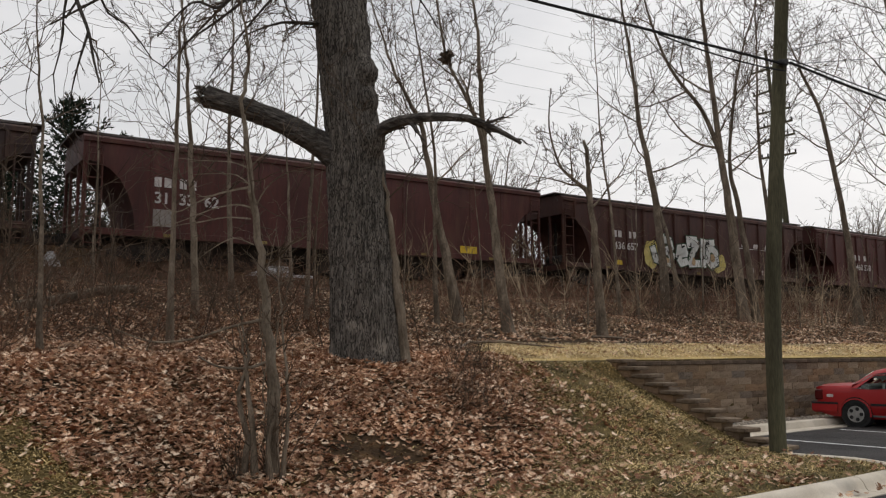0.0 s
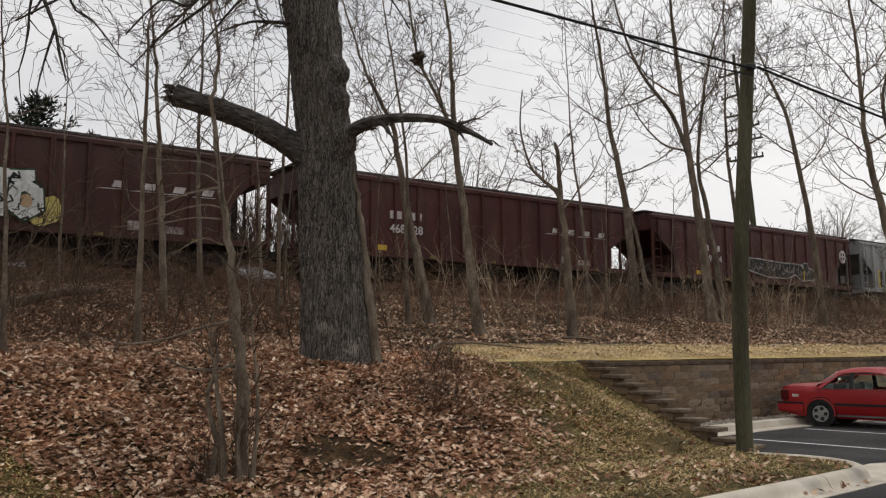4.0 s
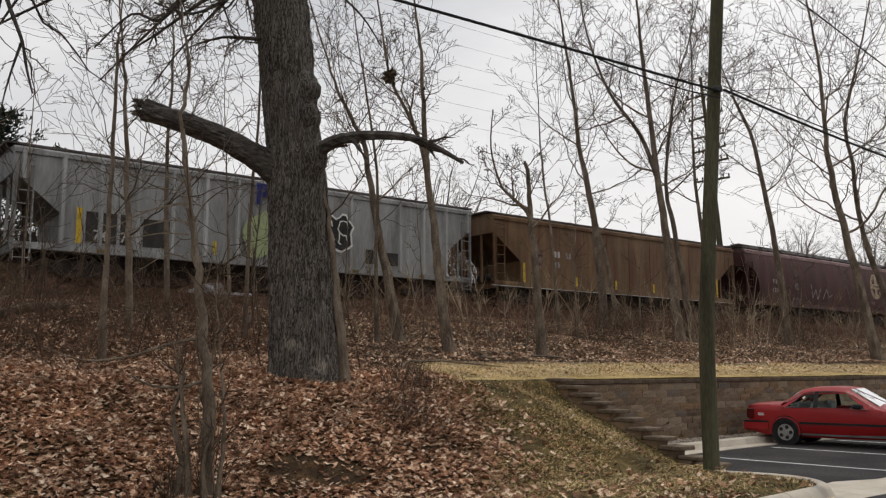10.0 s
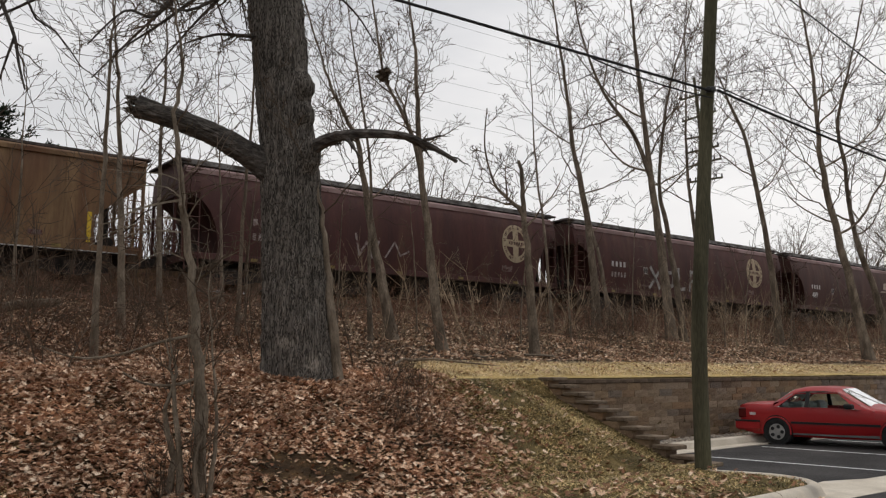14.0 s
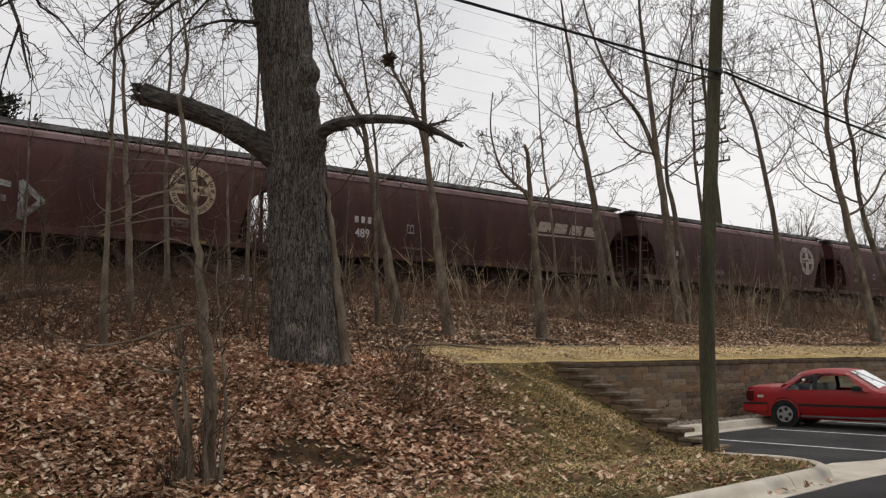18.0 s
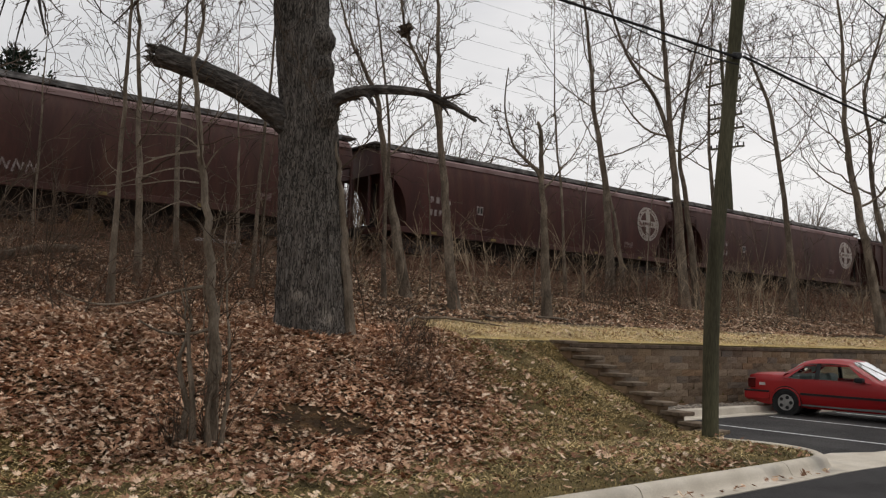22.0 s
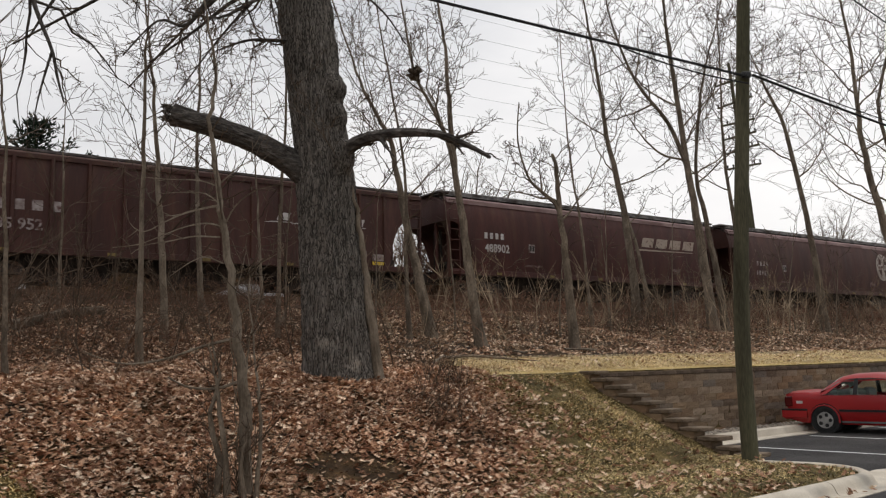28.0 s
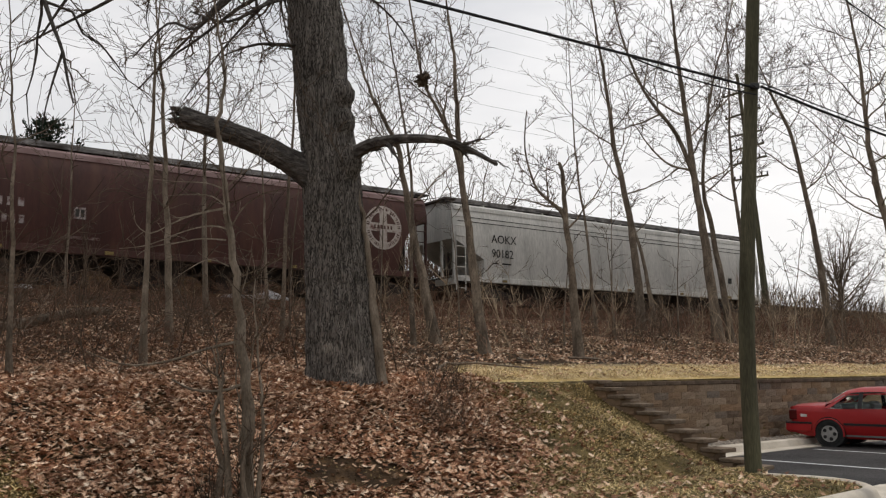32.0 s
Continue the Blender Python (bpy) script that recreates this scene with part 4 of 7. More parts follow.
# grey-white ribbed car
c, p, L = add_car(5, "flat", M_GREYWHITE, ribs=(1.13, 0.13, 0.08), arch=1.4, straight=True, rib_mat=M_RIBPALE, label="grimy grey-white ribbed covered hopper car with blue and black graffiti")
decal([strip_outline(-6.05, -5.12, 1.32, 2.28), strip_outline(-5.02, -4.75, 1.32, 2.28), strip_outline(-4.3, -3.45, 1.32, 2.22), strip_outline(4.1, 4.65, 1.4, 1.95), strip_outline(5.05, 5.7, 1.4, 1.9)], p, c, M_PATCH, "painted_patch", 0.02)
decal([strip_outline(-6.36, -6.2, 1.25, 2.35), strip_outline(-2.0, -1.88, 1.25, 1.7)], p, c, M_YELLOW, "yellow_marker", 0.14)
name_bars(-5.85, 1.84, 0.6, 0.32, 2, p, c, M_LETTER)
name_bars(-5.05, 1.84, 0.28, 0.32, 1, p, c, M_LETTER)
lettering("74", 0.46, M_LETTER, -5.85, 1.40, -1.535, c, bold=0.008)
lettering("7", 0.46, M_LETTER, -5.02, 1.40, -1.535, c, bold=0.008)
decal([blob(-0.1, 2.15, 0.95, 0.85, 4.4, 22, 0.3)], p, c, M_GLIME, "graffiti_ground", 0.14)
for k, ch in enumerate("PNB"):
    lettering(ch, 0.98, M_GBLUE, -0.5 + 0.9 * k, 3.18 - 0.02 * k, -1.645, c, "graffiti_letter", bold=0.05)
decal([blob(1.1 + 0.63 * (k % 4), 2.2 + 0.5 * (k // 4), 0.46, 0.48, 2.5 + k, 16, 0.2) for k in range(8)], p, c, M_GWHITE, "graffiti_halo", 0.142)
decal([blob(1.1 + 0.63 * (k % 4), 2.2 + 0.5 * (k // 4), 0.38, 0.40, 2.5 + k, 16, 0.2) for k in range(8)], p, c, M_GBLACK, "graffiti_fill", 0.15)
st = []
for k in range(8):
    ring = blob(1.1 + 0.63 * (k % 4), 2.17 + 0.5 * (k // 4), 0.20, 0.26, 7.1 + k, 9, 0.5)
    st += brush_stroke(ring[:7], 0.05)
decal(st, p, c, M_GWHITE, "graffiti_lines", 0.158)
shift_marks(c, -0.37 + MARK_BACK[5])

# rusted tan car
c, p, L = add_car(6, "flat", M_TAN, ribs=(1.6, 0.02, 0.04), arch=1.55, straight=True, label="rust-streaked tan smooth-sided covered hopper car")
decal([strip_outline(-6.25, -5.75, 1.95, 2.7), strip_outline(5.6, 6.0, 1.35, 1.5)], p, c, M_STENCIL, "worn_stencil", 0.03)
name_bars(-5.05, 2.42, 0.55, 0.32, 2, p, c, M_LETTER)
name_bars(-5.05, 1.95, 0.55, 0.32, 2, p, c, M_NAME)
name_bars(-4.25, 2.42, 0.4, 0.3, 2, p, c, M_NAME)
# lit lower edge of the sill, put into a paler flange
part("sill_flange", Shape().box(-L, L, -1.60, -1.532, 0.955, 0.985), M_RIBPALE, c, "pale flange along the lit sill edge")
decal([strip_outline(x, x + 0.14, 1.2, 1.2 + h) for x, h in ((-6.95, 0.85), (-3.65, 0.42), (-0.92, 0.42), (1.9, 0.42), (4.55, 0.42))], p, c, M_YELLOW, "yellow_marker", 0.03)
shift_marks(c, MARK_BACK[6])
decal([strip_outline(L - 1.75, L - 1.62, 1.25, 2.2)], p, c, M_YELLOW, "yellow_marker", 0.03)

# round-sided cars
SPECS = {7: (M_PLUM, None, "herald"), 8: (M_MAROON, None, "tagged"), 9: (M_BROWN, "489", "slant"), 10: (M_BROWN, "427", "herald"), 11: (M_MAROON, None, "herald"),
         12: (M_BROWN, None, "herald"), 14: (M_MAROON, "488902", "slant"), 15: (M_BROWN, None, "herald")}
for i in range(7, 16):
    if i == 13:
        c, p, L = add_car(13, "flat", M_BROWN, ribs=RIB, arch=1.45, label="red-brown ribbed covered hopper car with white numbers")
        name_bars(-5.6, 2.25, 2.0, 0.36, 4, p, c, M_NAME, gap=0.4)
        lettering("435 952", 0.46, M_NAME, -5.8, 1.68, -1.60, c, bold=0.008)
        for k in range(4):
            name_bars(3.2 + k * 1.0, 2.6, 0.62, 0.30, 1, p, c, M_LETTER, slant=0.1, underline=True)
        decal([strip_outline(6.3, 6.75, 1.25, 1.7), strip_outline(7.0, 7.5, 1.35, 1.6)], p, c, M_NAME, "data_stencil", 0.10)
        decal([strip_outline(7.0, 7.5, 1.2, 1.32)], p, c, M_YELLOW, "yellow_panel", 0.10)
        shift_marks(c, MARK_BACK[i])
        continue
    mat, num, deco = SPECS[i]
    c, p, L = add_car(i, "round", mat, arch=1.3, roof_edge=M_ROOFLINE, label=CURVE + (", white herald" if deco != "slant" else ", white lettering"))
    name_bars(-6.1, 2.42 if i == 14 else 2.20, 1.15, 0.27, 4, p, c, M_NAME if i in (7, 11, 12, 15) else M_LETTER, gap=0.45)
    if num:
        lettering(num, 0.44, M_NAME if i == 10 else M_LETTER, -6.1, 1.92 if i == 14 else 1.70, -1.585, c, bold=0.008)
    else:
        decal([strip_outline(-6.1 + 0.23 * k, -5.97 + 0.23 * k, 1.74, 1.97) for k in range(5)], p, c, M_NAME, "number_bar")
    decal([strip_outline(-3.7, -3.36, 2.0, 2.34)], p, c, M_NAME, "data_plate")
    decal([strip_outline(-3.66, -3.55, 2.06, 2.28), strip_outline(-3.51, -3.40, 2.06, 2.28)], p, c, M_PATCH, "plate_mark", 0.02)
    decal([strip_outline(-3.9, -2.9, 1.42, 1.5), strip_outline(5.6, 6.2, 1.5, 1.75)], p, c, M_STENCIL, "data_stencil")
    heralds = False
    if deco == "slant":
        name_bars(3.4, 2.62, 4.0, 0.50, 4, p, c, M_TANNAME, slant=0.2, underline=True, gap=0.2)
    else:
        heralds = True
    if deco == "tagged":
        st = []
        for k, pts in enumerate(([(0, 0), (0.7, 1.2)], [(0, 1.2), (0.7, 0)], [(1.0, 0.2), (1.1, 1.0), (1.6, 1.0), (1.6, 0.2), (1.0, 0.2)], [(2.0, 1.3), (2.0, 0), (2.5, 0.1)],
                                 [(2.9, 0), (2.9, 1.2), (3.4, 1.1)], [(2.9, 0.6), (3.3, 0.6)], [(3.7, 0), (3.7, 1.2), (4.2, 0.6), (3.7, 0)])):
            st += brush_stroke([(x * 1.15 - 3.15, z * 0.8 + 1.40) for x, z in pts], 0.17)
        decal(st, p, c, M_GWORN, "graffiti_tag", 0.022)
    if i == 7:
        st = brush_stroke([(-1.9, 2.35), (-1.7, 1.6), (-1.4, 2.1), (-1.1, 1.55), (-0.8, 2.25)], 0.09) + brush_stroke([(-0.5, 1.6), (-0.1, 2.2), (0.2, 1.7), (0.6, 1.9)], 0.07)
        decal(st, p, c, M_NAME, "graffiti_tag", 0.022)
    if i == 10:
        st = []
        for k in range(6):
            st += brush_stroke([(-3.5 + 0.37 * k, 1.40), (-3.42 + 0.37 * k, 1.72), (-3.28 + 0.37 * k, 1.45), (-3.22 + 0.37 * k, 1.66)], 0.055)
        decal(st, p, c, M_NAME, "graffiti_tag", 0.022)
    shift_marks(c, MARK_BACK[i])
    if heralds:
        ring_logo(L - HERALD_BACK[i], 2.70, 0.80, p, c, M_HERALDWARM if i in (7, 8) else M_HERALD, mat)

# last car: clean white
c, p, L = add_car(16, "round", M_WHITE, arch=1.55, straight=True, top_open=2.6, knee=1.85, roof_edge=M_WHITE, sill_mat=M_WHITE, label="clean pale grey round-sided covered hopper car with black numbers")
lettering("AOKX", 0.47, M_LETTERDARK, -8.2, 2.55, -1.60, c)
lettering("90182", 0.47, M_LETTERDARK, -8.2, 1.98, -1.60, c)
decal([strip_outline(-8.1, -7.8, 1.72, 1.78), strip_outline(-7.6, -7.1, 1.72, 1.78), strip_outline(7.4, 7.7, 1.75, 2.0)], p, c, M_LETTERDARK, "data_stencil")
decal([strip_outline(-L + 0.2, L - 0.2, 3.28, 3.31), strip_outline(-L + 0.2, L - 0.2, 3.46, 3.49)], p, c, M_PATCH, "seam")


# ---- the old oak ----
def ridged_trunk(pts, radii, n, rows, depth, seed, flare=0.0):
    """A thick stem with fissured bark: many rings, pushed in and out along the grain."""
    sh = Shape()
    pts = [Vector(p) for p in pts]
    lens = [0.0]
    for a, b in zip(pts, pts[1:]):
        lens.append(lens[-1] + (b - a).length)
    rings, side = [], None
    for i in range(rows + 1):
        d = lens[-1] * i / rows
        k = max(j for j in range(len(lens)) if lens[j] <= d + 1e-9)
        k = min(k, len(pts) - 2)
        f = (d - lens[k]) / (lens[k + 1] - lens[k])
        p0, p1, p2, p3 = pts[max(k - 1, 0)], pts[k], pts[k + 1], pts[min(k + 2, len(pts) - 1)]
        p = 0.5 * ((2 * p1) + (p2 - p0) * f + (2 * p0 - 5 * p1 + 4 * p2 - p3) * f * f + (3 * p1 - p0 - 3 * p2 + p3) * f ** 3)
        r = radii[k] + (radii[k + 1] - radii[k]) * smooth(0, 1, f)
        ax = (p2 - p1).normalized()
        if side is None:
            side = ax.cross(Vector((0.1, 1, 0.2))).normalized()
        side = (side - ax * side.dot(ax)).normalized()
        oth = ax.cross(side)
        ring = []
        for j in range(n):
            a = 2 * math.pi * j / n
            ca, sa = math.cos(a), math.sin(a)
            ridge = abs(noise.noise((ca * r * 19 + seed, sa * r * 19, d * 2.2))) + 0.5 * abs(noise.noise((ca * r * 37, sa * r * 37 + seed, d * 7.0)))
            lump = noise.noise((ca * 1.5 + seed, sa * 1.5, d * 0.8))
            rr = r * (1 + 0.06 * lump) + depth * (ridge - 0.35)
            if flare:
                root = 0.5 + 0.5 * math.cos(a * 5 + seed)
                rr += flare * math.exp(-d * 2.6) * (0.45 + 0.75 * root)
            ring.append(p + (side * ca + oth * sa) * rr)
        rings.append(ring)
    sh.quad_strip(rings)
    return sh


def wander(rng, start, direction, length, rise, segs, wobble):
    """A crooked path that keeps its heading and bends back towards it at every joint."""
    pts, d, kink = [Vector(start)], Vector(direction).normalized(), Vector((0, 0, 0))
    for _ in range(segs):
        turn = Vector((rng.gauss(0, wobble), rng.gauss(0, wobble), rng.gauss(0, wobble)))
        d = (d + turn - kink * 0.55 + Vector((0, 0, rise))).normalized()
        kink = turn
        pts.append(pts[-1] + d * (length / segs) * rng.uniform(0.75, 1.25))
    return pts


def ramify(rng, limb_sh, twig_sh, pts, r0, level, spread=0.75, twigs=4, rise=0.10, tip=0.004, k_len=0.55, grain=0.30):
    """Adds a branch along pts and lets it divide: thick wood into limb_sh, thin into twig_sh."""
    n = len(pts)
    radii = [max(tip * (0.7 if i == n - 1 else 1.0), r0 * (1 - 0.80 * (i / (n - 1)) ** 0.8)) for i in range(n)]
    if r0 > 0.026:
        limb_sh.tube(pts, radii, 6 if r0 > 0.05 else 4, caps=False)
    else:
        twig_sh.sprig(pts, radii)
    if level <= 0:
        return
    length = sum((b - a).length for a, b in zip(pts, pts[1:]))
    turn = rng.uniform(0, 6.28)
    for k in range(twigs):
        f = 0.14 + 0.84 * (k + rng.uniform(-0.5, 1.2)) / twigs
        f = min(0.97, max(0.10, f))
        i = min(n - 2, int(f * (n - 1)))
        p = pts[i].lerp(pts[i + 1], f * (n - 1) - i)
        d = (pts[i + 1] - pts[i]).normalized()
        e1 = d.cross(Vector((0.13, 0.29, 1.0))).normalized()
        e2 = d.cross(e1)
        turn += 2.4 + rng.gauss(0, 0.5)
        out = e1 * math.cos(turn) + e2 * math.sin(turn) * 0.75
        ln = length * k_len * (1.05 - 0.55 * f) * rng.uniform(0.55, 1.3)
        nd = d * rng.uniform(0.6, 1.0) + out * spread * rng.uniform(0.75, 1.25)
        segs = max(3, min(7, int(ln / grain)))
        ramify(rng, limb_sh, twig_sh, wander(rng, p, nd, ln, rise + rng.gauss(0, 0.05), segs, 0.25), max(tip, radii[i] * 0.62), level - 1, spread, max(3, twigs - 1), rise, tip, k_len, grain)


def smooth_path(pts, per=3):
    pts = [Vector(p) for p in pts]
    out = []
    for k in range(len(pts) - 1):
        p0, p1, p2, p3 = pts[max(k - 1, 0)], pts[k], pts[k + 1], pts[min(k + 2, len(pts) - 1)]
        for i in range(per):
            f = i / per
            out.append(0.5 * ((2 * p1) + (p2 - p0) * f + (2 * p0 - 5 * p1 + 4 * p2 - p3) * f * f + (3 * p1 - p0 - 3 * p2 + p3) * f ** 3))
    return out + [pts[-1]]


OAK_Y = 14.07
oak = thing("oak_tree", "massive bare oak with furrowed bark and a broken limb", "tree", pose(-2.31, OAK_Y, 1.40))


def oak_pts(*rows):
    return [(x + 2.31, y - OAK_Y, z - 1.40) for x, y, z in rows]


def nearer(*rows):
    """Places given in the plane of the trunk, brought towards the road along the line of sight."""
    return oak_pts(*[(x * y / OAK_Y, y, 1.65 + (z - 1.65) * y / OAK_Y) for x, y, z in rows])


trunk = ridged_trunk(oak_pts((-2.33, OAK_Y, 1.30), (-2.36, OAK_Y, 2.0), (-2.42, OAK_Y, 3.1), (-2.50, OAK_Y, 4.05), (-2.57, OAK_Y, 5.0), (-2.68, OAK_Y, 6.0), (-2.79, OAK_Y, 7.0), (-2.92, OAK_Y, 8.1), (-3.1, OAK_Y, 10.0), (-3.3, OAK_Y, 13.0)),
                     [0.60, 0.575, 0.535, 0.50, 0.49, 0.455, 0.45, 0.46, 0.38, 0.25], 150, 300, 0.055, 2.0, flare=0.17)
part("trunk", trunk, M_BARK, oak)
stub = ridged_trunk(nearer((-2.62, OAK_Y, 4.75), (-2.88, OAK_Y - 0.1, 5.00), (-3.17, OAK_Y - 0.2, 5.21), (-3.52, OAK_Y - 0.35, 5.42), (-3.84, OAK_Y - 0.45, 5.60), (-4.40, OAK_Y - 0.6, 5.84), (-4.95, OAK_Y - 0.7, 6.03), (-5.22, OAK_Y - 0.75, 6.12)),
                    [0.40, 0.27, 0.22, 0.195, 0.18, 0.165, 0.165, 0.18], 64, 110, 0.035, 7.0)
part("broken_limb", stub, M_LIMB, oak, "stout broken limb with a splintered end")
rng = random.Random(5)
for k in range(16):
    a = rng.uniform(0, 6.28)
    q = Vector((-2.65 + rng.uniform(-0.03, 0.06), -0.75 + 0.12 * math.cos(a), 4.50 + 0.12 * math.sin(a)))
    part("splinter", Shape().tube([q, q + Vector((-rng.uniform(0.05, 0.2), rng.uniform(-0.04, 0.04), rng.uniform(-0.03, 0.06)))], [0.045, 0.008], 4), M_BARK, oak)
limb_sh, twig_sh = Shape(), Shape()
rl = smooth_path(nearer((-2.35, OAK_Y - 0.2, 5.15), (-2.16, OAK_Y - 0.35, 5.38), (-1.92, OAK_Y - 0.5, 5.54), (-1.39, OAK_Y - 0.7, 5.64), (-0.62, OAK_Y - 0.9, 5.60), (-0.14, OAK_Y - 1.0, 5.40), (0.28, OAK_Y - 1.05, 5.15)))
ramify(rng, limb_sh, twig_sh, rl, 0.15, 2, 0.8, 9, -0.04, 0.005, 0.28, 0.2)
part("side_limb", limb_sh, M_LIMB, oak, "slender side limb with hanging twigs")
tagged(part("twig_spray", twig_sh, M_TWIG, oak), kind="stuff")
for k, (x, y, z, r) in enumerate(((-0.05, -0.22, 4.98, 0.22), (-0.04, -0.20, 4.50, 0.23))):
    part("burl", ridged_trunk([(x - 0.08, y + 0.1, z - 1.5 * r), (x - 0.03, y + 0.03, z - 0.7 * r), (x, y, z), (x - 0.04, y + 0.04, z + 0.8 * r), (x - 0.09, y + 0.1, z + 1.6 * r)], [0.45 * r, 0.85 * r, r, 0.82 * r, 0.4 * r], 26, 22, 0.03, 11.0 + k), M_BARK, oak)
part("branch_collar", ridged_trunk(oak_pts((-2.5, OAK_Y, 4.7), (-2.28, OAK_Y - 0.22, 5.15), (-2.1, OAK_Y - 0.35, 5.42)), [0.34, 0.27, 0.13], 28, 26, 0.03, 4.0), M_BARK, oak)
# limbs of the crown, most of them over the view, some hanging into it
CROWN = (((-3.0, 14.0, 9.0), (-5.2, 13.2, 9.6), (-7.4, 12.6, 8.75), (-7.05, 12.6, 7.8), (-6.86, 12.6, 7.3), (-6.64, 12.6, 6.77), (-6.54, 12.6, 6.33), (-6.42, 12.6, 5.92)),
         ((-6.64, 12.6, 6.77), (-6.76, 12.6, 6.34), (-6.86, 12.6, 5.88), (-6.9, 12.6, 5.5)),
         ((-3.0, 14.0, 9.6), (-3.7, 13.0, 8.2), (-4.15, 12.6, 7.5), (-4.5, 12.6, 7.1), (-4.95, 12.6, 7.2), (-5.5, 12.6, 6.65)),
         ((-2.9, 14.0, 8.3), (-3.4, 13.0, 7.7), (-4.0, 12.7, 7.25), (-4.6, 12.6, 7.4)),
         ((-2.9, 14.2, 7.4), (-3.3, 13.6, 7.2), (-3.7, 13.3, 7.1), (-4.2, 13.2, 6.9)),
         ((-2.9, 14.2, 9.0), (-1.6, 14.6, 10.0), (0.2, 15.0, 10.6), (1.6, 15.2, 10.2)),
         ((-3.2, 14.0, 11.0), (-4.6, 15.0, 12.6), (-6.5, 15.6, 13.6)), ((-3.2, 14.0, 12.0), (-2.0, 13.0, 14.0), (-0.6, 12.4, 15.0)),
         ((-3.2, 14.0, 10.2), (-5.6, 14.6, 10.4), (-7.6, 15.2, 9.4), (-8.6, 15.4, 8.2)),
         ((-3.3, 14.0, 11.0), (-4.4, 13.4, 10.6), (-5.2, 13.0, 9.4), (-5.9, 12.8, 8.3)),
         ((-3.2, 14.0, 9.8), (-6.0, 12.4, 9.9), (-8.0, 11.4, 8.4), (-9.2, 11.0, 7.3)),
         ((-2.9, 14.2, 8.6), (-4.2, 14.8, 8.6), (-5.4, 15.2, 8.0), (-6.2, 15.4, 7.6)),
         ((-2.8, 14.2, 8.4), (-2.2, 14.6, 8.6), (-1.6, 14.9, 8.2), (-1.2, 15.0, 7.6)),
         ((-3.0, 14.0, 9.2), (-4.3, 15.2, 9.2), (-5.8, 16.2, 8.6), (-7.2, 16.8, 7.6)),
         ((-3.0, 14.0, 9.8), (-5.0, 13.8, 9.0), (-6.6, 13.9, 8.2), (-8.1, 14.0, 7.5)),
         ((-2.9, 14.1, 8.9), (-3.9, 14.4, 8.3), (-4.8, 14.7, 7.5), (-5.5, 14.9, 6.7)))
for k, rows in enumerate(CROWN):
    limb_sh, twig_sh = Shape(), Shape()
    thick = (0.075, 0.03, 0.06, 0.055, 0.05, 0.16, 0.18, 0.18, 0.09, 0.07, 0.09, 0.06, 0.05, 0.07, 0.07, 0.05)[k]
    ramify(random.Random(20 + k), limb_sh, twig_sh, smooth_path(oak_pts(*rows), 4), thick, 2 if k < 2 else 3, 0.9, 5 if k < 2 else 9 if k < 5 else 6 if k < 8 else 7, -0.05 if k < 5 else 0.03 if k < 8 else -0.03, 0.0045, 0.34 if k < 5 else 0.5 if k < 8 else 0.36, 0.2)
    part("crown_limb", limb_sh, M_LIMB, oak)
    tagged(part("crown", twig_sh, M_TWIG, oak), kind="stuff")


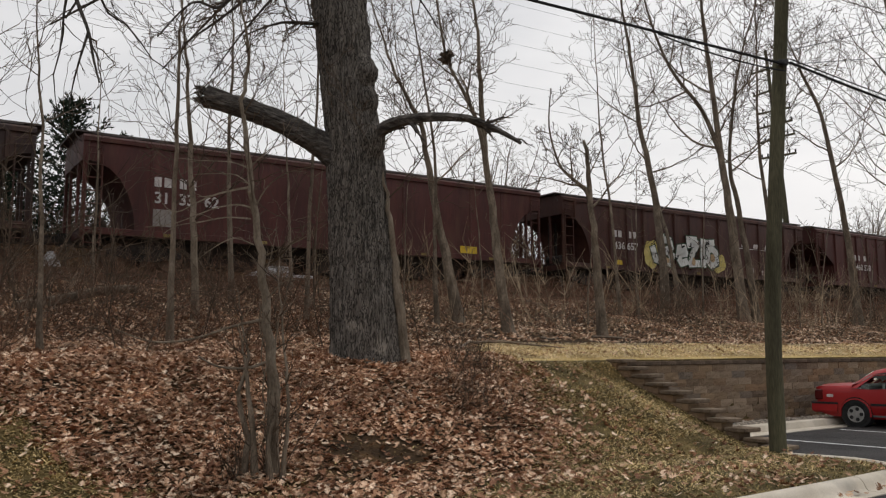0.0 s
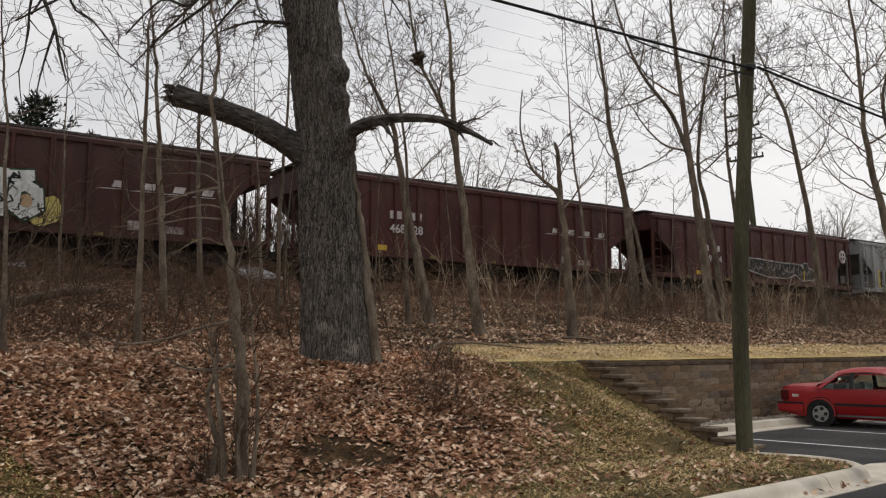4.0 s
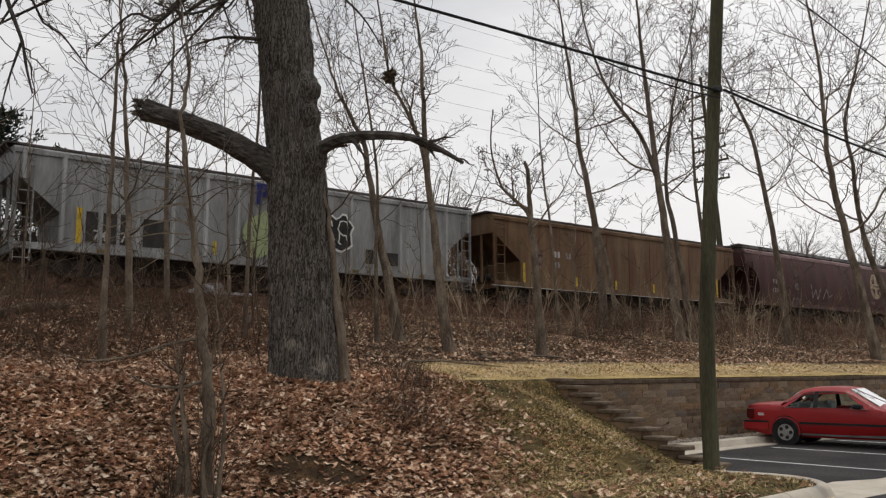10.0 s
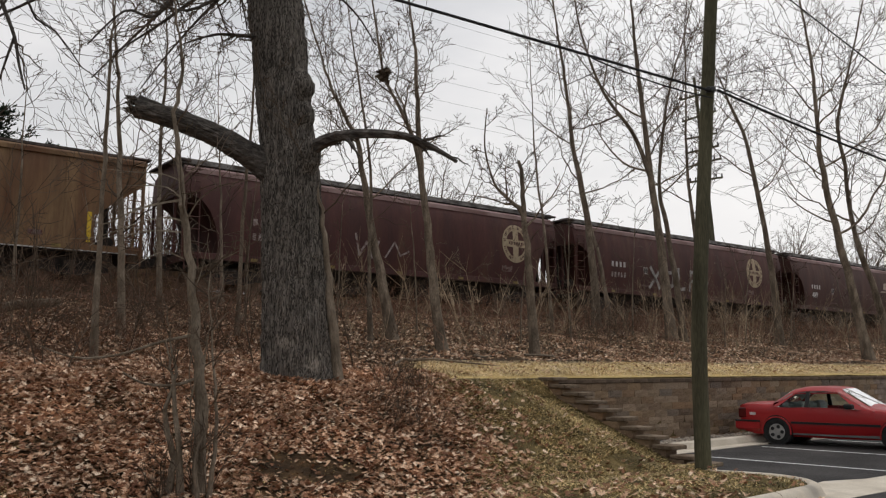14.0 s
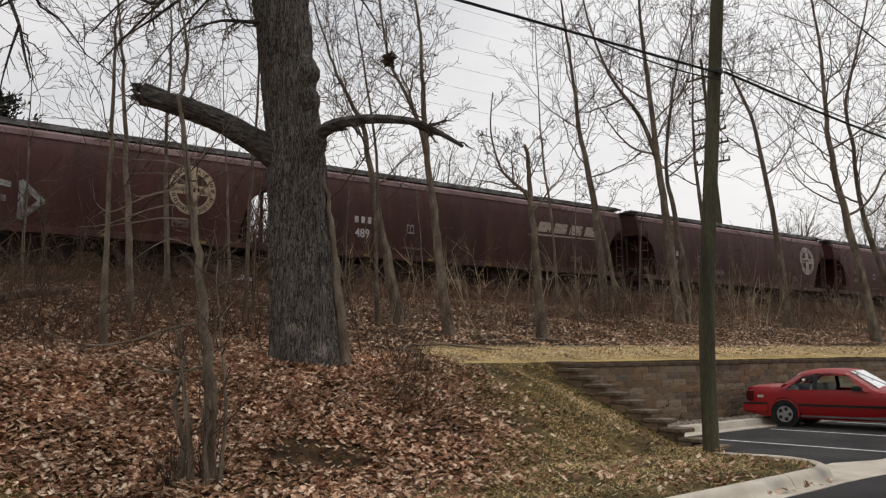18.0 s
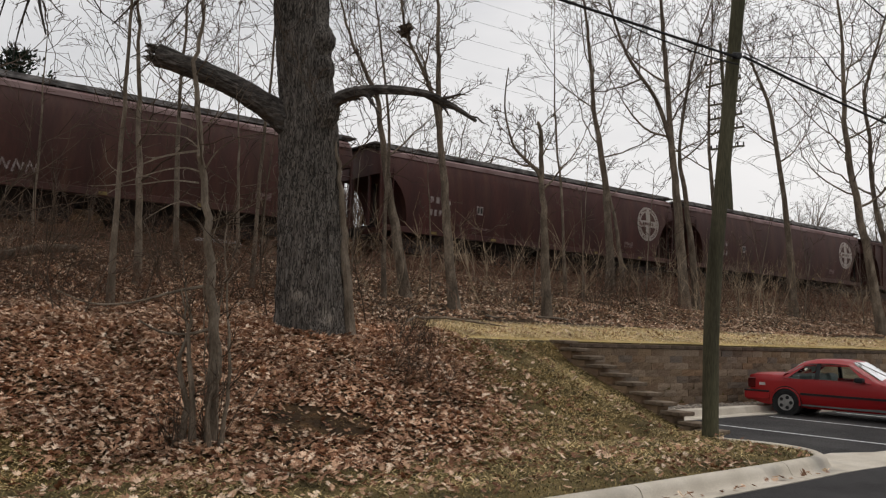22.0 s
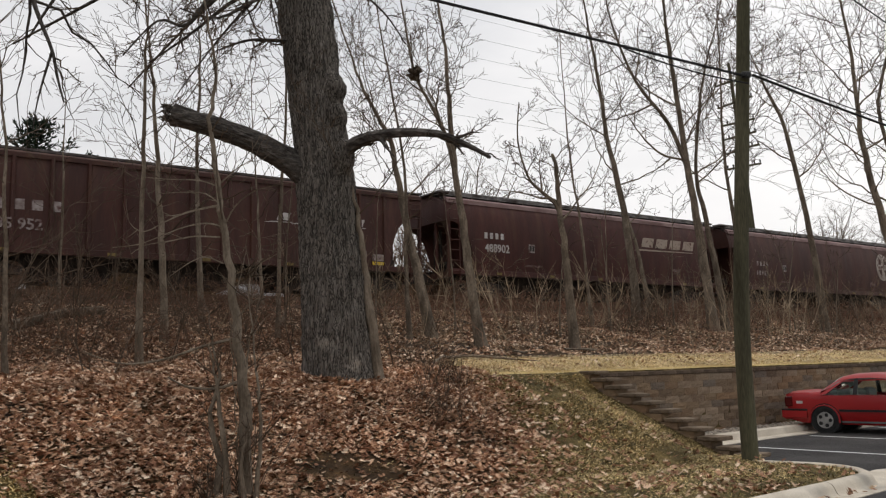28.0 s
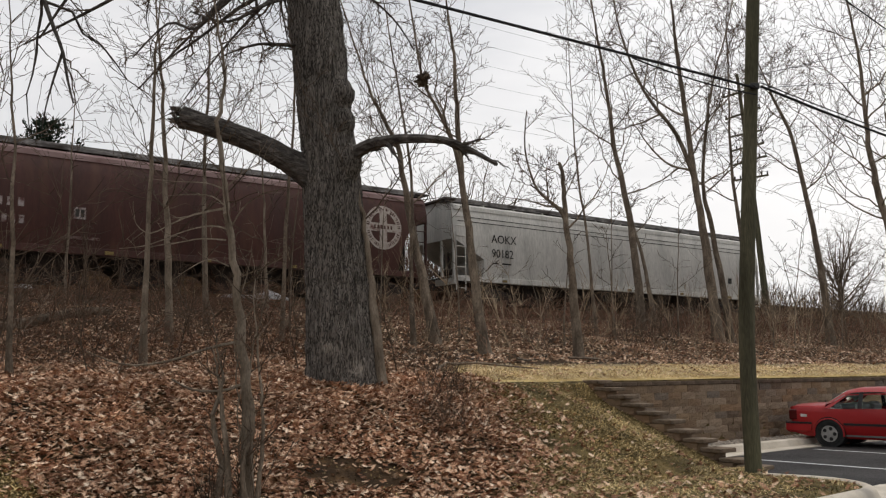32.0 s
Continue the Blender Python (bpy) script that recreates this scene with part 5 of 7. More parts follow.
# ---- bare trees ----
def bare_tree(seed, x, y, path, r, label, crown=12, start=0.35, reach=0.34, mat=None, name="bare_tree", category="tree", level=3, top=3.5, fork=None, rise=0.05, twigs=7, tip=None):
    """A winter tree: a leaning trunk along path, which gives (offset in x, height), crooked ascending limbs and twigs."""
    rng = random.Random(seed)
    mat = mat or M_TREEBARK
    tip = tip or 0.0046 + 0.00016 * max(0.0, y - 10)
    start = max(0.2, start - 0.07)
    grain = 0.11 + 0.006 * y
    z0 = min(path[0][1], ground_z(*us(x, y))) - 0.08
    tree = thing(name, label, category, pose(x, y, z0))
    pts = [(0, 0, 0)] + [(dx, 0, z - z0) for dx, z in path[1:]]
    if top:
        a, b = Vector(pts[-2]), Vector(pts[-1])
        pts.append(tuple(b + (b - a).normalized() * top))
    sp = smooth_path(pts, 5)
    for i in range(2, len(sp)):
        k = min(1.0, i / 6) * (0.035 + 0.10 * r)
        sp[i] = sp[i] + Vector((k * noise.noise((i * 0.63, seed * 1.3, 0.0)), k * 2 * noise.noise((0.0, i * 0.5, seed * 1.3)), 0))
    n = len(sp)
    end_r = 0.24 if not top else 0.06
    radii = [r * (1.25 - 0.25 * smooth(0, 3, i)) * (1 - (1 - end_r) * (i / (n - 1)) ** 0.66) for i in range(n)]
    part("trunk", Shape().tube(sp, radii, 10, flute=0.2, seed=seed * 1.7), mat, tree)
    if fork:
        fp = smooth_path([(dx, dy, z - z0) for dx, dy, z in fork], 4)
        limb_sh, twig_sh = Shape(), Shape()
        ramify(rng, limb_sh, twig_sh, fp, r * 0.45, level, 0.85, 8, rise, tip, 0.42, grain)
        part("fork", limb_sh, mat, tree)
        tagged(part("crown", twig_sh, M_TWIG, tree), kind="stuff")
    height = sp[-1].z
    twig_sh = Shape()
    for k in range(crown):
        f = start + (0.98 - start) * (k + 0.7 * rng.random()) / crown
        i = min(n - 2, int(f * (n - 1)))
        p = sp[i].lerp(sp[i + 1], f * (n - 1) - i)
        ang = k * 2.4 + rng.uniform(-0.6, 0.6)
        ln = 1.1 * height * reach * (1.1 - 0.72 * (f - start) / (1 - start)) * rng.uniform(0.5, 1.2)
        d = Vector((math.cos(ang), math.sin(ang) * 0.8, rng.uniform(0.1, 0.55) + 0.5 * f))
        limb_sh = Shape()
        ramify(rng, limb_sh, twig_sh, wander(rng, p, d, ln, rise + 0.03, max(5, min(14, int(ln / grain))), 0.15), max(0.011, radii[i] * rng.uniform(0.26, 0.46)), level - 1, 0.9, twigs, rise, tip, 0.5, grain)
        if limb_sh.v:
            part("limb", limb_sh, mat, tree)
    tagged(part("crown", twig_sh, M_TWIG, tree), kind="stuff")
    return tree


GREY = "slender bare grey-brown tree on the embankment"
bare_tree(1, -6.73, 11.82, [(0, 1.65), (-0.05, 2.84), (-0.09, 4.10), (-0.20, 5.65), (-0.34, 6.98)], 0.055, "thin bare young tree in leaf litter", 9, 0.35, 0.22, level=2)
bare_tree(2, -9.91, 19.51, [(0, 3.06), (0.02, 4.97), (0.0, 7.49)], 0.055, "thin bare young tree in brush", 12, 0.25, 0.28, level=2, top=1.5, mat=M_PALEBARK)
bare_tree(3, -5.65, 13.91, [(0, 1.79), (-0.02, 3.80), (-0.01, 5.48), (-0.01, 7.21), (0.01, 7.83)], 0.068, "thin straight bare tree behind brush", 12, 0.3, 0.22, level=2, mat=M_PALEBARK)
bare_tree(4, -6.39, 17.00, [(0, 2.22), (-0.08, 4.03), (-0.20, 5.71), (-0.36, 7.69), (-0.51, 9.20)], 0.10, "straight bare tree with grey bark", 15, 0.3, 0.26, mat=M_PALEBARK)
bare_tree(5, -6.92, 20.91, [(0, 2.91), (-0.12, 5.15), (-0.21, 7.37), (-0.14, 9.50), (-0.21, 10.89)], 0.09, "straight bare tree with grey bark", 15, 0.3, 0.26, mat=M_PALEBARK)
bare_tree(6, -6.35, 24.6, [(0, 3.60), (-0.12, 5.84), (-0.25, 8.14)], 0.068, "thin bare young tree beside the track", 12, 0.3, 0.3, level=2, mat=M_PALEBARK)
bare_tree(7, -1.69, 13.95, [(0, 1.55), (-0.10, 2.52), (-0.19, 3.27), (-0.27, 4.02), (-0.42, 4.8), (-0.75, 6.0)], 0.105, "bare tree leaning close beside the oak", 8, 0.6, 0.3, mat=M_PALEBARK)
bare_tree(8, -1.26, 22.56, [(0, 2.45), (-0.31, 3.96), (-0.56, 5.18), (-0.80, 6.59), (-1.03, 7.85), (-1.42, 8.65), (-1.86, 9.62), (-2.28, 10.94)], 0.165, "crooked bare tree leaning over the embankment", 16, 0.4, 0.30)
bare_tree(9, -1.77, 21.48, [(0, 2.34), (-0.06, 4.14), (-0.05, 6.80), (-0.38, 9.08), (-0.71, 11.12)], 0.075, GREY, 14, 0.35, 0.25, level=2)
bare_tree(10, 0.06, 20.83, [(0, 2.05), (-0.22, 3.50), (-0.39, 5.20), (-0.57, 6.79), (-0.66, 8.41), (-0.72, 9.77), (-0.88, 11.15)], 0.155, "forked bare tree with a leaf nest in its crown", 14, 0.5, 0.15,
          fork=[(-0.52, 0, 6.3), (-0.72, -0.1, 7.3), (-1.10, -0.15, 8.2), (-1.50, -0.2, 9.05), (-1.75, -0.2, 10.6), (-2.0, -0.2, 12.2)])
bare_tree(11, 2.49, 22.37, [(0, 2.00), (-0.12, 3.94), (-0.22, 5.46), (-0.29, 6.70), (-0.38, 7.25)], 0.15, "broken-topped bare tree with pale torn wood", 7, 0.55, 0.34, top=0,
          fork=[(-0.24, 0, 5.6), (-0.38, 0, 5.92), (-0.8, 0, 6.31), (-1.06, 0, 6.67), (-1.29, 0, 7.64), (-1.22, 0, 8.72)])
bare_tree(12, 5.98, 32.34, [(0, 3.12), (-0.09, 5.40), (-0.30, 7.60), (-0.65, 9.63), (-0.89, 11.69), (-1.16, 14.02), (-1.41, 15.91)], 0.20, GREY, 18, 0.4, 0.30)
bare_tree(13, 6.92, 34.54, [(0, 3.34), (-0.28, 5.65), (-0.70, 7.53), (-0.80, 8.01)], 0.13, "pale broken bare trunk beside the track", 5, 0.5, 0.3, mat=M_PALEBARK, top=0.6)
bare_tree(14, 8.63, 31.61, [(0, 2.67), (-0.22, 5.31), (-0.50, 8.13), (-0.77, 11.01), (-1.00, 13.74), (-1.15, 16.06)], 0.235, "tall bare tree with ascending limbs", 18, 0.42, 0.33,
          fork=[(-0.6, 0, 8.9), (-1.2, 0, 10.6), (-2.3, 0.2, 12.4), (-3.1, 0.2, 14.8), (-3.4, 0.2, 17)])
bare_tree(15, 9.30, 32.4, [(0, 2.75), (-0.25, 5.04), (-0.54, 7.29), (-0.72, 8.89), (-0.37, 11.92), (0.30, 14.31)], 0.17, "bare tree twinned with a taller one", 14, 0.5, 0.30)
bare_tree(16, 14.43, 36.02, [(0, 2.65), (-0.21, 5.82), (-0.58, 8.78), (-1.05, 11.55), (-1.71, 13.34), (-2.15, 14.64)], 0.185, "bare tree leaning away from the wall", 18, 0.42, 0.28)
TALL = bare_tree(17, 16.62, 32.99, [(0, 1.96), (-0.47, 4.58), (-0.88, 6.82), (-1.34, 9.33), (-1.45, 11.89), (-1.53, 14.26), (-1.85, 16.69)], 0.225, "large bare tree with many ascending limbs", 22, 0.35, 0.34)
bare_tree(18, 19.2, 36.0, [(0, 2.4), (-0.7, 5.3), (-1.3, 7.4), (-1.5, 9.9), (-1.7, 12.5), (-1.0, 15.1), (-0.3, 17.8)], 0.18, "bare tree among others above the wall", 20, 0.35, 0.32)
bare_tree(19, 21.5, 34.0, [(0, 2.0), (-0.8, 6.5), (-1.3, 10.0), (-1.1, 13.5)], 0.165, "bare tree among others above the wall", 20, 0.3, 0.34)
bare_tree(20, 11.9, 38.5, [(0, 3.3), (-0.1, 7.0), (-0.4, 11.0), (-0.3, 15.0)], 0.16, GREY, 16, 0.4, 0.25)
bare_tree(21, 3.9, 29.5, [(0, 3.1), (-0.2, 6.0), (-0.5, 9.0), (-0.6, 12.0)], 0.075, GREY, 13, 0.4, 0.22, level=2)
bare_tree(22, -9.6, 14.6, [(0, 2.1), (0.05, 4.5), (0.1, 7.0)], 0.06, "thin bare young tree in brush", 12, 0.3, 0.28, level=2, top=2.5)
bare_tree(23, -12.0, 16.5, [(0, 2.5), (0.1, 5.5), (0.0, 8.5)], 0.09, "bare tree in dense brush", 14, 0.3, 0.28, level=2)
bare_tree(24, -4.6, 19.2, [(0, 2.5), (0.05, 5.0), (0.2, 8.0), (0.1, 10.5)], 0.065, "thin bare young tree behind the oak", 13, 0.35, 0.25, level=2)

# unseen tree copies added across the road behind the eye, for glass reflections
for k, (u, s) in enumerate(((-16, -17), (-7, -14), (1, -18), (9, -14.5), (17, -17), (26, -14), (35, -18))):
    p = at(u, s)
    copy_thing(TALL, pose(p.x, p.y, -0.1, 0, 0, 57 * k))

# near saplings on the slope
SAP = bare_tree(30, -2.50, 9.03, [(0, 0.29), (-0.04, 1.55), (-0.15, 2.41), (-0.25, 3.16), (-0.34, 3.73), (-0.42, 4.44), (-0.37, 5.03), (-0.48, 5.64)], 0.074, "slender brown sapling on the leafy slope", 11, 0.32, 0.16, mat=M_PALEBARK, name="sapling", category="sapling", level=2, top=1.2, rise=0.08)
for a in ([(-0.10, 0, 2.0), (-0.45, -0.05, 1.92), (-0.9, -0.1, 1.78), (-1.35, -0.1, 1.76), (-1.75, -0.1, 1.9)], [(-0.05, 0, 1.55), (-0.3, -0.03, 1.47), (-0.62, -0.03, 1.49), (-0.85, 0, 1.6)]):
    limb_sh, twig_sh = Shape(), Shape()
    pts = smooth_path([(x, y, z - 0.2) for x, y, z in a], 3)
    limb_sh.tube(pts, [0.019 - 0.0011 * i for i in range(len(pts))], 5)
    part("bowed_branch", limb_sh, M_PALEBARK, SAP)
# long bowed branches of the near sapling, from the stem outwards
BOWED = (
    ((-0.28, 0.0, 3.24), (-0.45, -0.06, 3.38), (-0.69, -0.12, 3.39), (-0.93, -0.18, 3.37)),
    ((-0.34, 0.0, 3.47), (-0.52, -0.06, 3.53), (-0.83, -0.12, 3.54), (-1.09, -0.18, 3.56)),
    ((-0.26, 0.0, 3.01), (-0.44, -0.06, 3.05), (-0.71, -0.12, 2.99), (-1.1, -0.18, 2.83), (-1.39, -0.24, 2.79)),
    ((-0.3, 0.0, 2.9), (-0.56, -0.06, 2.91), (-0.8, -0.12, 2.86), (-1.06, -0.18, 2.81), (-1.19, -0.24, 2.71)),
    ((-0.26, 0.0, 2.61), (-0.45, -0.06, 2.68), (-0.62, -0.12, 2.6), (-0.82, -0.18, 2.44)),
    ((-0.29, 0.0, 3.26), (-0.64, -0.06, 3.18), (-0.87, -0.12, 3.07), (-1.07, -0.18, 2.96), (-1.21, -0.24, 3.05), (-1.28, -0.3, 3.31)),
    ((-0.26, 0.0, 3.01), (-0.12, -0.06, 3.23), (0.09, -0.12, 3.37), (0.3, -0.18, 3.41), (0.57, -0.24, 3.44)),
    ((-0.17, 0.0, 2.48), (0.04, -0.06, 2.55), (0.28, -0.12, 2.64), (0.58, -0.18, 2.8)),
    ((-0.13, 0.0, 2.28), (-0.05, -0.06, 2.47), (0.02, -0.12, 2.73)),
    ((-0.1, 0.0, 2.02), (0.12, -0.06, 2.21), (0.33, -0.12, 2.21), (0.46, -0.18, 2.33)))
for k, rows in enumerate(BOWED):
    limb_sh, twig_sh = Shape(), Shape()
    pts = smooth_path(rows, 3)
    n = len(pts)
    ramify(random.Random(300 + k), limb_sh, twig_sh, pts, (0.013, 0.012, 0.014, 0.013, 0.012, 0.017, 0.013, 0.013, 0.011, 0.011)[k], 1, 0.8, 4, 0.03, 0.003, 0.22, 0.12)
    part("bowed_branch", twig_sh, M_PALEBARK, SAP)
bare_tree(31, -2.66, 8.95, [(0, 0.30), (-0.08, 1.08), (-0.18, 1.67)], 0.05, "short broken pale sapling stem", 5, 0.3, 0.22, mat=M_PALEBARK, name="sapling", category="sapling", level=1, top=0.3)
bare_tree(32, -2.38, 8.95, [(0, 0.30), (0.06, 0.95), (0.02, 1.6), (-0.05, 2.3)], 0.032, "thin sapling stem beside a larger one", 6, 0.3, 0.22, mat=M_PALEBARK, name="sapling", category="sapling", level=1, top=0.8)

bare_tree(33, -2.83, 8.98, [(0, 0.30), (0.07, 0.72), (-0.04, 1.15), (0.05, 1.6), (-0.02, 1.95)], 0.05, "crooked shaggy stem of a sapling clump", 9, 0.2, 0.2, mat=M_PALEBARK, name="sapling", category="sapling", level=2, top=0.5)
bare_tree(34, -2.44, 8.86, [(0, 0.29), (-0.06, 0.7), (0.05, 1.15), (-0.02, 1.7), (0.06, 2.1)], 0.030, "crooked thin stem of a sapling clump", 7, 0.25, 0.2, mat=M_PALEBARK, name="sapling", category="sapling", level=2, top=0.6)
for k in range(3):
    vine = [(0.05 * math.cos(0.9 * i + 2.1 * k) - 0.012 * i * 0.9, 0.055 * math.sin(0.9 * i + 2.1 * k) - 0.02, 0.02 + 0.16 * i) for i in range(13 - 2 * k)]
    part("vine", Shape().tube(smooth_path(vine, 2), 0.008, 5), M_PALEBARK, SAP)

# squirrel nest of dead leaves
nest = Shape()
rng = random.Random(3)
for k in range(170):
    v = Vector((rng.gauss(0, 0.055), rng.gauss(0, 0.055), rng.gauss(0, 0.065)))
    d = Vector((rng.gauss(0, 1), rng.gauss(0, 1), rng.gauss(0, 1))).normalized() * 0.09
    e = d.cross(Vector((rng.gauss(0, 1), rng.gauss(0, 1), 1))).normalized() * 0.05
    b = len(nest.v)
    nest.v += [tuple(v - d), tuple(v + e), tuple(v + d), tuple(v - e)]
    nest.f.append((b, b + 1, b + 2, b + 3))
solid("leaf_nest", nest, M_TWIG, "dark ball-shaped nest of dead leaves in a fork", "nest", m=pose(-1.44, 20.65, 9.06))


# ---- evergreen and far trees behind the track ----
M_NEEDLE = material("cedar_foliage", [(0.012, 0.020, 0.014), (0.026, 0.038, 0.024), (0.045, 0.058, 0.036)], 3, rough=0.9, per_island=0.4)


def cedar(x, y, z, h, r, seed):
    rng = random.Random(seed)
    tree = thing("cedar_tree", "dark evergreen cedar behind the railway", "tree", pose(x, y, z))
    part("trunk", Shape().tube([(0, 0, 0), (0, 0, h * 0.5), (0.05, 0, h)], [0.16, 0.1, 0.02], 7), M_TREEBARK, tree)
    sh = Shape()
    for k in range(170):
        f = ((k + rng.random()) / 170) ** 1.2
        zz = 0.5 + f * (h - 0.6)
        ln = r * (1 - f) ** 0.62 * rng.uniform(0.45, 1.3) + 0.12
        a = k * 2.4 + rng.uniform(-0.4, 0.4)
        bough = wander(rng, (0, 0, zz), (math.cos(a), math.sin(a), 0.15 + 0.5 * f), ln, 0.03, 6, 0.10)
        sh.sprig(bough, [0.02, 0.017, 0.014, 0.011, 0.008, 0.006, 0.004])
        for j in range(27):
            g = 0.15 + 0.85 * rng.random()
            i = min(5, int(g * 6))
            p = bough[i].lerp(bough[i + 1], g * 6 - i)
            d = ((bough[i + 1] - bough[i]).normalized() * 0.6 + Vector((rng.gauss(0, 0.6), rng.gauss(0, 0.6), rng.gauss(0.1, 0.35)))).normalized() * rng.uniform(0.14, 0.34)
            e = d.cross(Vector((rng.gauss(0, 1), rng.gauss(0, 1), rng.gauss(0, 1)))).normalized() * rng.uniform(0.022, 0.046)
            b = len(sh.v)
            sh.v += [tuple(p), tuple(p + d * 0.5 + e), tuple(p + d), tuple(p + d * 0.5 - e)]
            sh.f.append((b, b + 1, b + 2, b + 3))
    tagged(part("crown", sh, M_NEEDLE, tree), kind="stuff")


cedar(*at(5.9, 35.5, 5.6), 6.0, 3.1, 4)
cedar(*at(3.9, 36.2, 5.6), 4.6, 2.6, 9)


# Lighter than the near twigs: distance haze is put into the colour
M_FARTWIG = material("far_twigs", [(0.10, 0.080, 0.062), (0.15, 0.12, 0.095), (0.20, 0.165, 0.13)], 3, rough=0.95, per_island=0.2)


def far_tree(seed, x, y, h, w, lean=0.0):
    rng = random.Random(seed)
    z0 = ground_z(*us(x, y)) - 0.1
    tree = thing("far_bare_tree", "rounded bare tree beyond the railway", "tree", pose(x, y, z0))
    limb_sh, twig_sh = Shape(), Shape()
    trunk = [Vector((lean * f * h, 0, f * h * 0.45)) for f in (0, 0.4, 0.8, 1.0)]
    part("trunk", Shape().tube(trunk, [0.32, 0.27, 0.23, 0.18], 8), M_TREEBARK, tree)
    for k in range(24):
        ang = k * 2.4 + rng.random()
        tilt = rng.uniform(0.15, 1.0)
        d = Vector((math.cos(ang) * tilt, math.sin(ang) * tilt, rng.uniform(0.5, 1.0)))
        p = trunk[1].lerp(trunk[3], rng.random())
        ramify(rng, limb_sh, twig_sh, wander(rng, p, d, w * rng.uniform(0.7, 1.1), 0.05, 8, 0.16), 0.09, 3, 0.75, 6, 0.05, 0.008, 0.5, 0.7)
    part("branch_frame", limb_sh, M_TREEBARK, tree)
    tagged(part("crown", twig_sh, M_FARTWIG, tree), kind="stuff")


far_tree(41, -0.9, 56.0, 15.5, 8.0)
far_tree(42, 16.5, 75.0, 15.0, 7.0)
far_tree(43, 34.0, 82.0, 15.0, 7.0)
far_tree(44, 47.0, 92.0, 17.0, 8.0)
far_tree(45, -24.0, 46.0, 12.0, 6.0)
far_tree(46, 42.0, 75.0, 14.0, 7.0)
far_tree(47, 55.0, 88.0, 16.0, 8.0)

# distant brown woods along the far horizon
woods = Shape()
rng = random.Random(77)
for k in range(3000):
    u = rng.uniform(-60, 330)
    s = rng.uniform(95, 150) + 0.05 * abs(u)
    p = at(u, s, ground_z(u, s))
    h = rng.uniform(4.5, 9.5) * (0.85 + 0.3 * noise.noise((u * 0.03, s * 0.05, 0)))
    lean = Vector((rng.gauss(0, 0.08), rng.gauss(0, 0.08), 1)) * h
    woods.tube([p, p + lean * 0.55, p + lean], [0.18, 0.12, 0.03], 3, caps=False)
    for j in range(4):
        q = p + lean * rng.uniform(0.35, 0.9)
        woods.tube([q, q + Vector((rng.gauss(0, 1.3), rng.gauss(0, 1.3), rng.uniform(0.8, 2.2)))], [0.07, 0.015], 3, caps=False)
solid("distant_woods", woods, M_BRUSH, "distant belt of bare brown woods", "woods", "stuff")


# ---- utility poles and wires ----
pole = thing("utility_pole", "weathered leaning wooden utility pole beside the steps", "utility pole", pose(4.00, 13.19, 0.05))
pole_pts = smooth_path([(0.0, 0, -0.1), (0.02, 0, 2.1), (0.22, 0, 4.8), (0.45, 0, 7.6), (0.66, 0, 10.2)], 4)
part("shaft", Shape().tube(pole_pts, [0.128 - 0.0022 * i for i in range(len(pole_pts))], 14, flute=0.05, seed=3.0), M_POLE, pole)
M_IRON = material("dull_iron", [(0.035, 0.035, 0.035), (0.08, 0.08, 0.08)], 6, rough=0.5, metal=0.6)
M_CABLE = material("black_cable", [(0.012, 0.012, 0.013), (0.028, 0.028, 0.03)], 5, rough=0.6)
clamp = part("cable_clamp", Shape().box(0.25, 0.40, -0.18, -0.13, 5.98, 6.08, bevel=0.01), M_IRON, pole)
part("bolt", Shape().disc((0.33, -0.19, 6.03), 0.03, (0, 1, 0), 0.05, 8), M_IRON, clamp)


def cable(a, b, sag, r, name, label, n=22):
    a, b = Vector(a), Vector(b)
    pts = [a.lerp(b, i / n) - Vector((0, 0, sag * 4 * (i / n) * (1 - i / n))) for i in range(n + 1)]
    return solid(name, Shape().tube(pts, r, 5), M_CABLE, label, "cable")


cable((4.30, 13.0, 6.05), (-13.02, 3.0, 6.92), 0.0, 0.021, "overhead_cable", "thick black overhead cable to a wooden pole")
cable((4.34, 13.0, 5.93), (2.2, 11.79, 6.13), 0.06, 0.012, "overhead_cable", "short black cable strand joining a thicker cable")
cable((4.42, 13.0, 6.06), (28.04, 31.47, 7.06), 0.75, 0.022, "overhead_cable", "thick black overhead cable to a wooden pole")
cable((4.42, 13.0, 6.12), (28.04, 31.47, 7.5), 0.78, 0.010, "overhead_cable", "thin black overhead cable beside a thicker one")
cable((4.60, 13.0, 8.50), (28.04, 31.47, 3.9), 0.05, 0.013, "overhead_cable", "thin black overhead cable from the pole top")
cable((4.42, 13.05, 6.05), (28.04, 31.47, 13.4), 0.1, 0.006, "service_wire", "thin overhead wire across the sky")
cable((4.42, 13.05, 6.27), (28.04, 31.47, 16.8), 0.1, 0.006, "service_wire", "thin overhead wire across the sky")

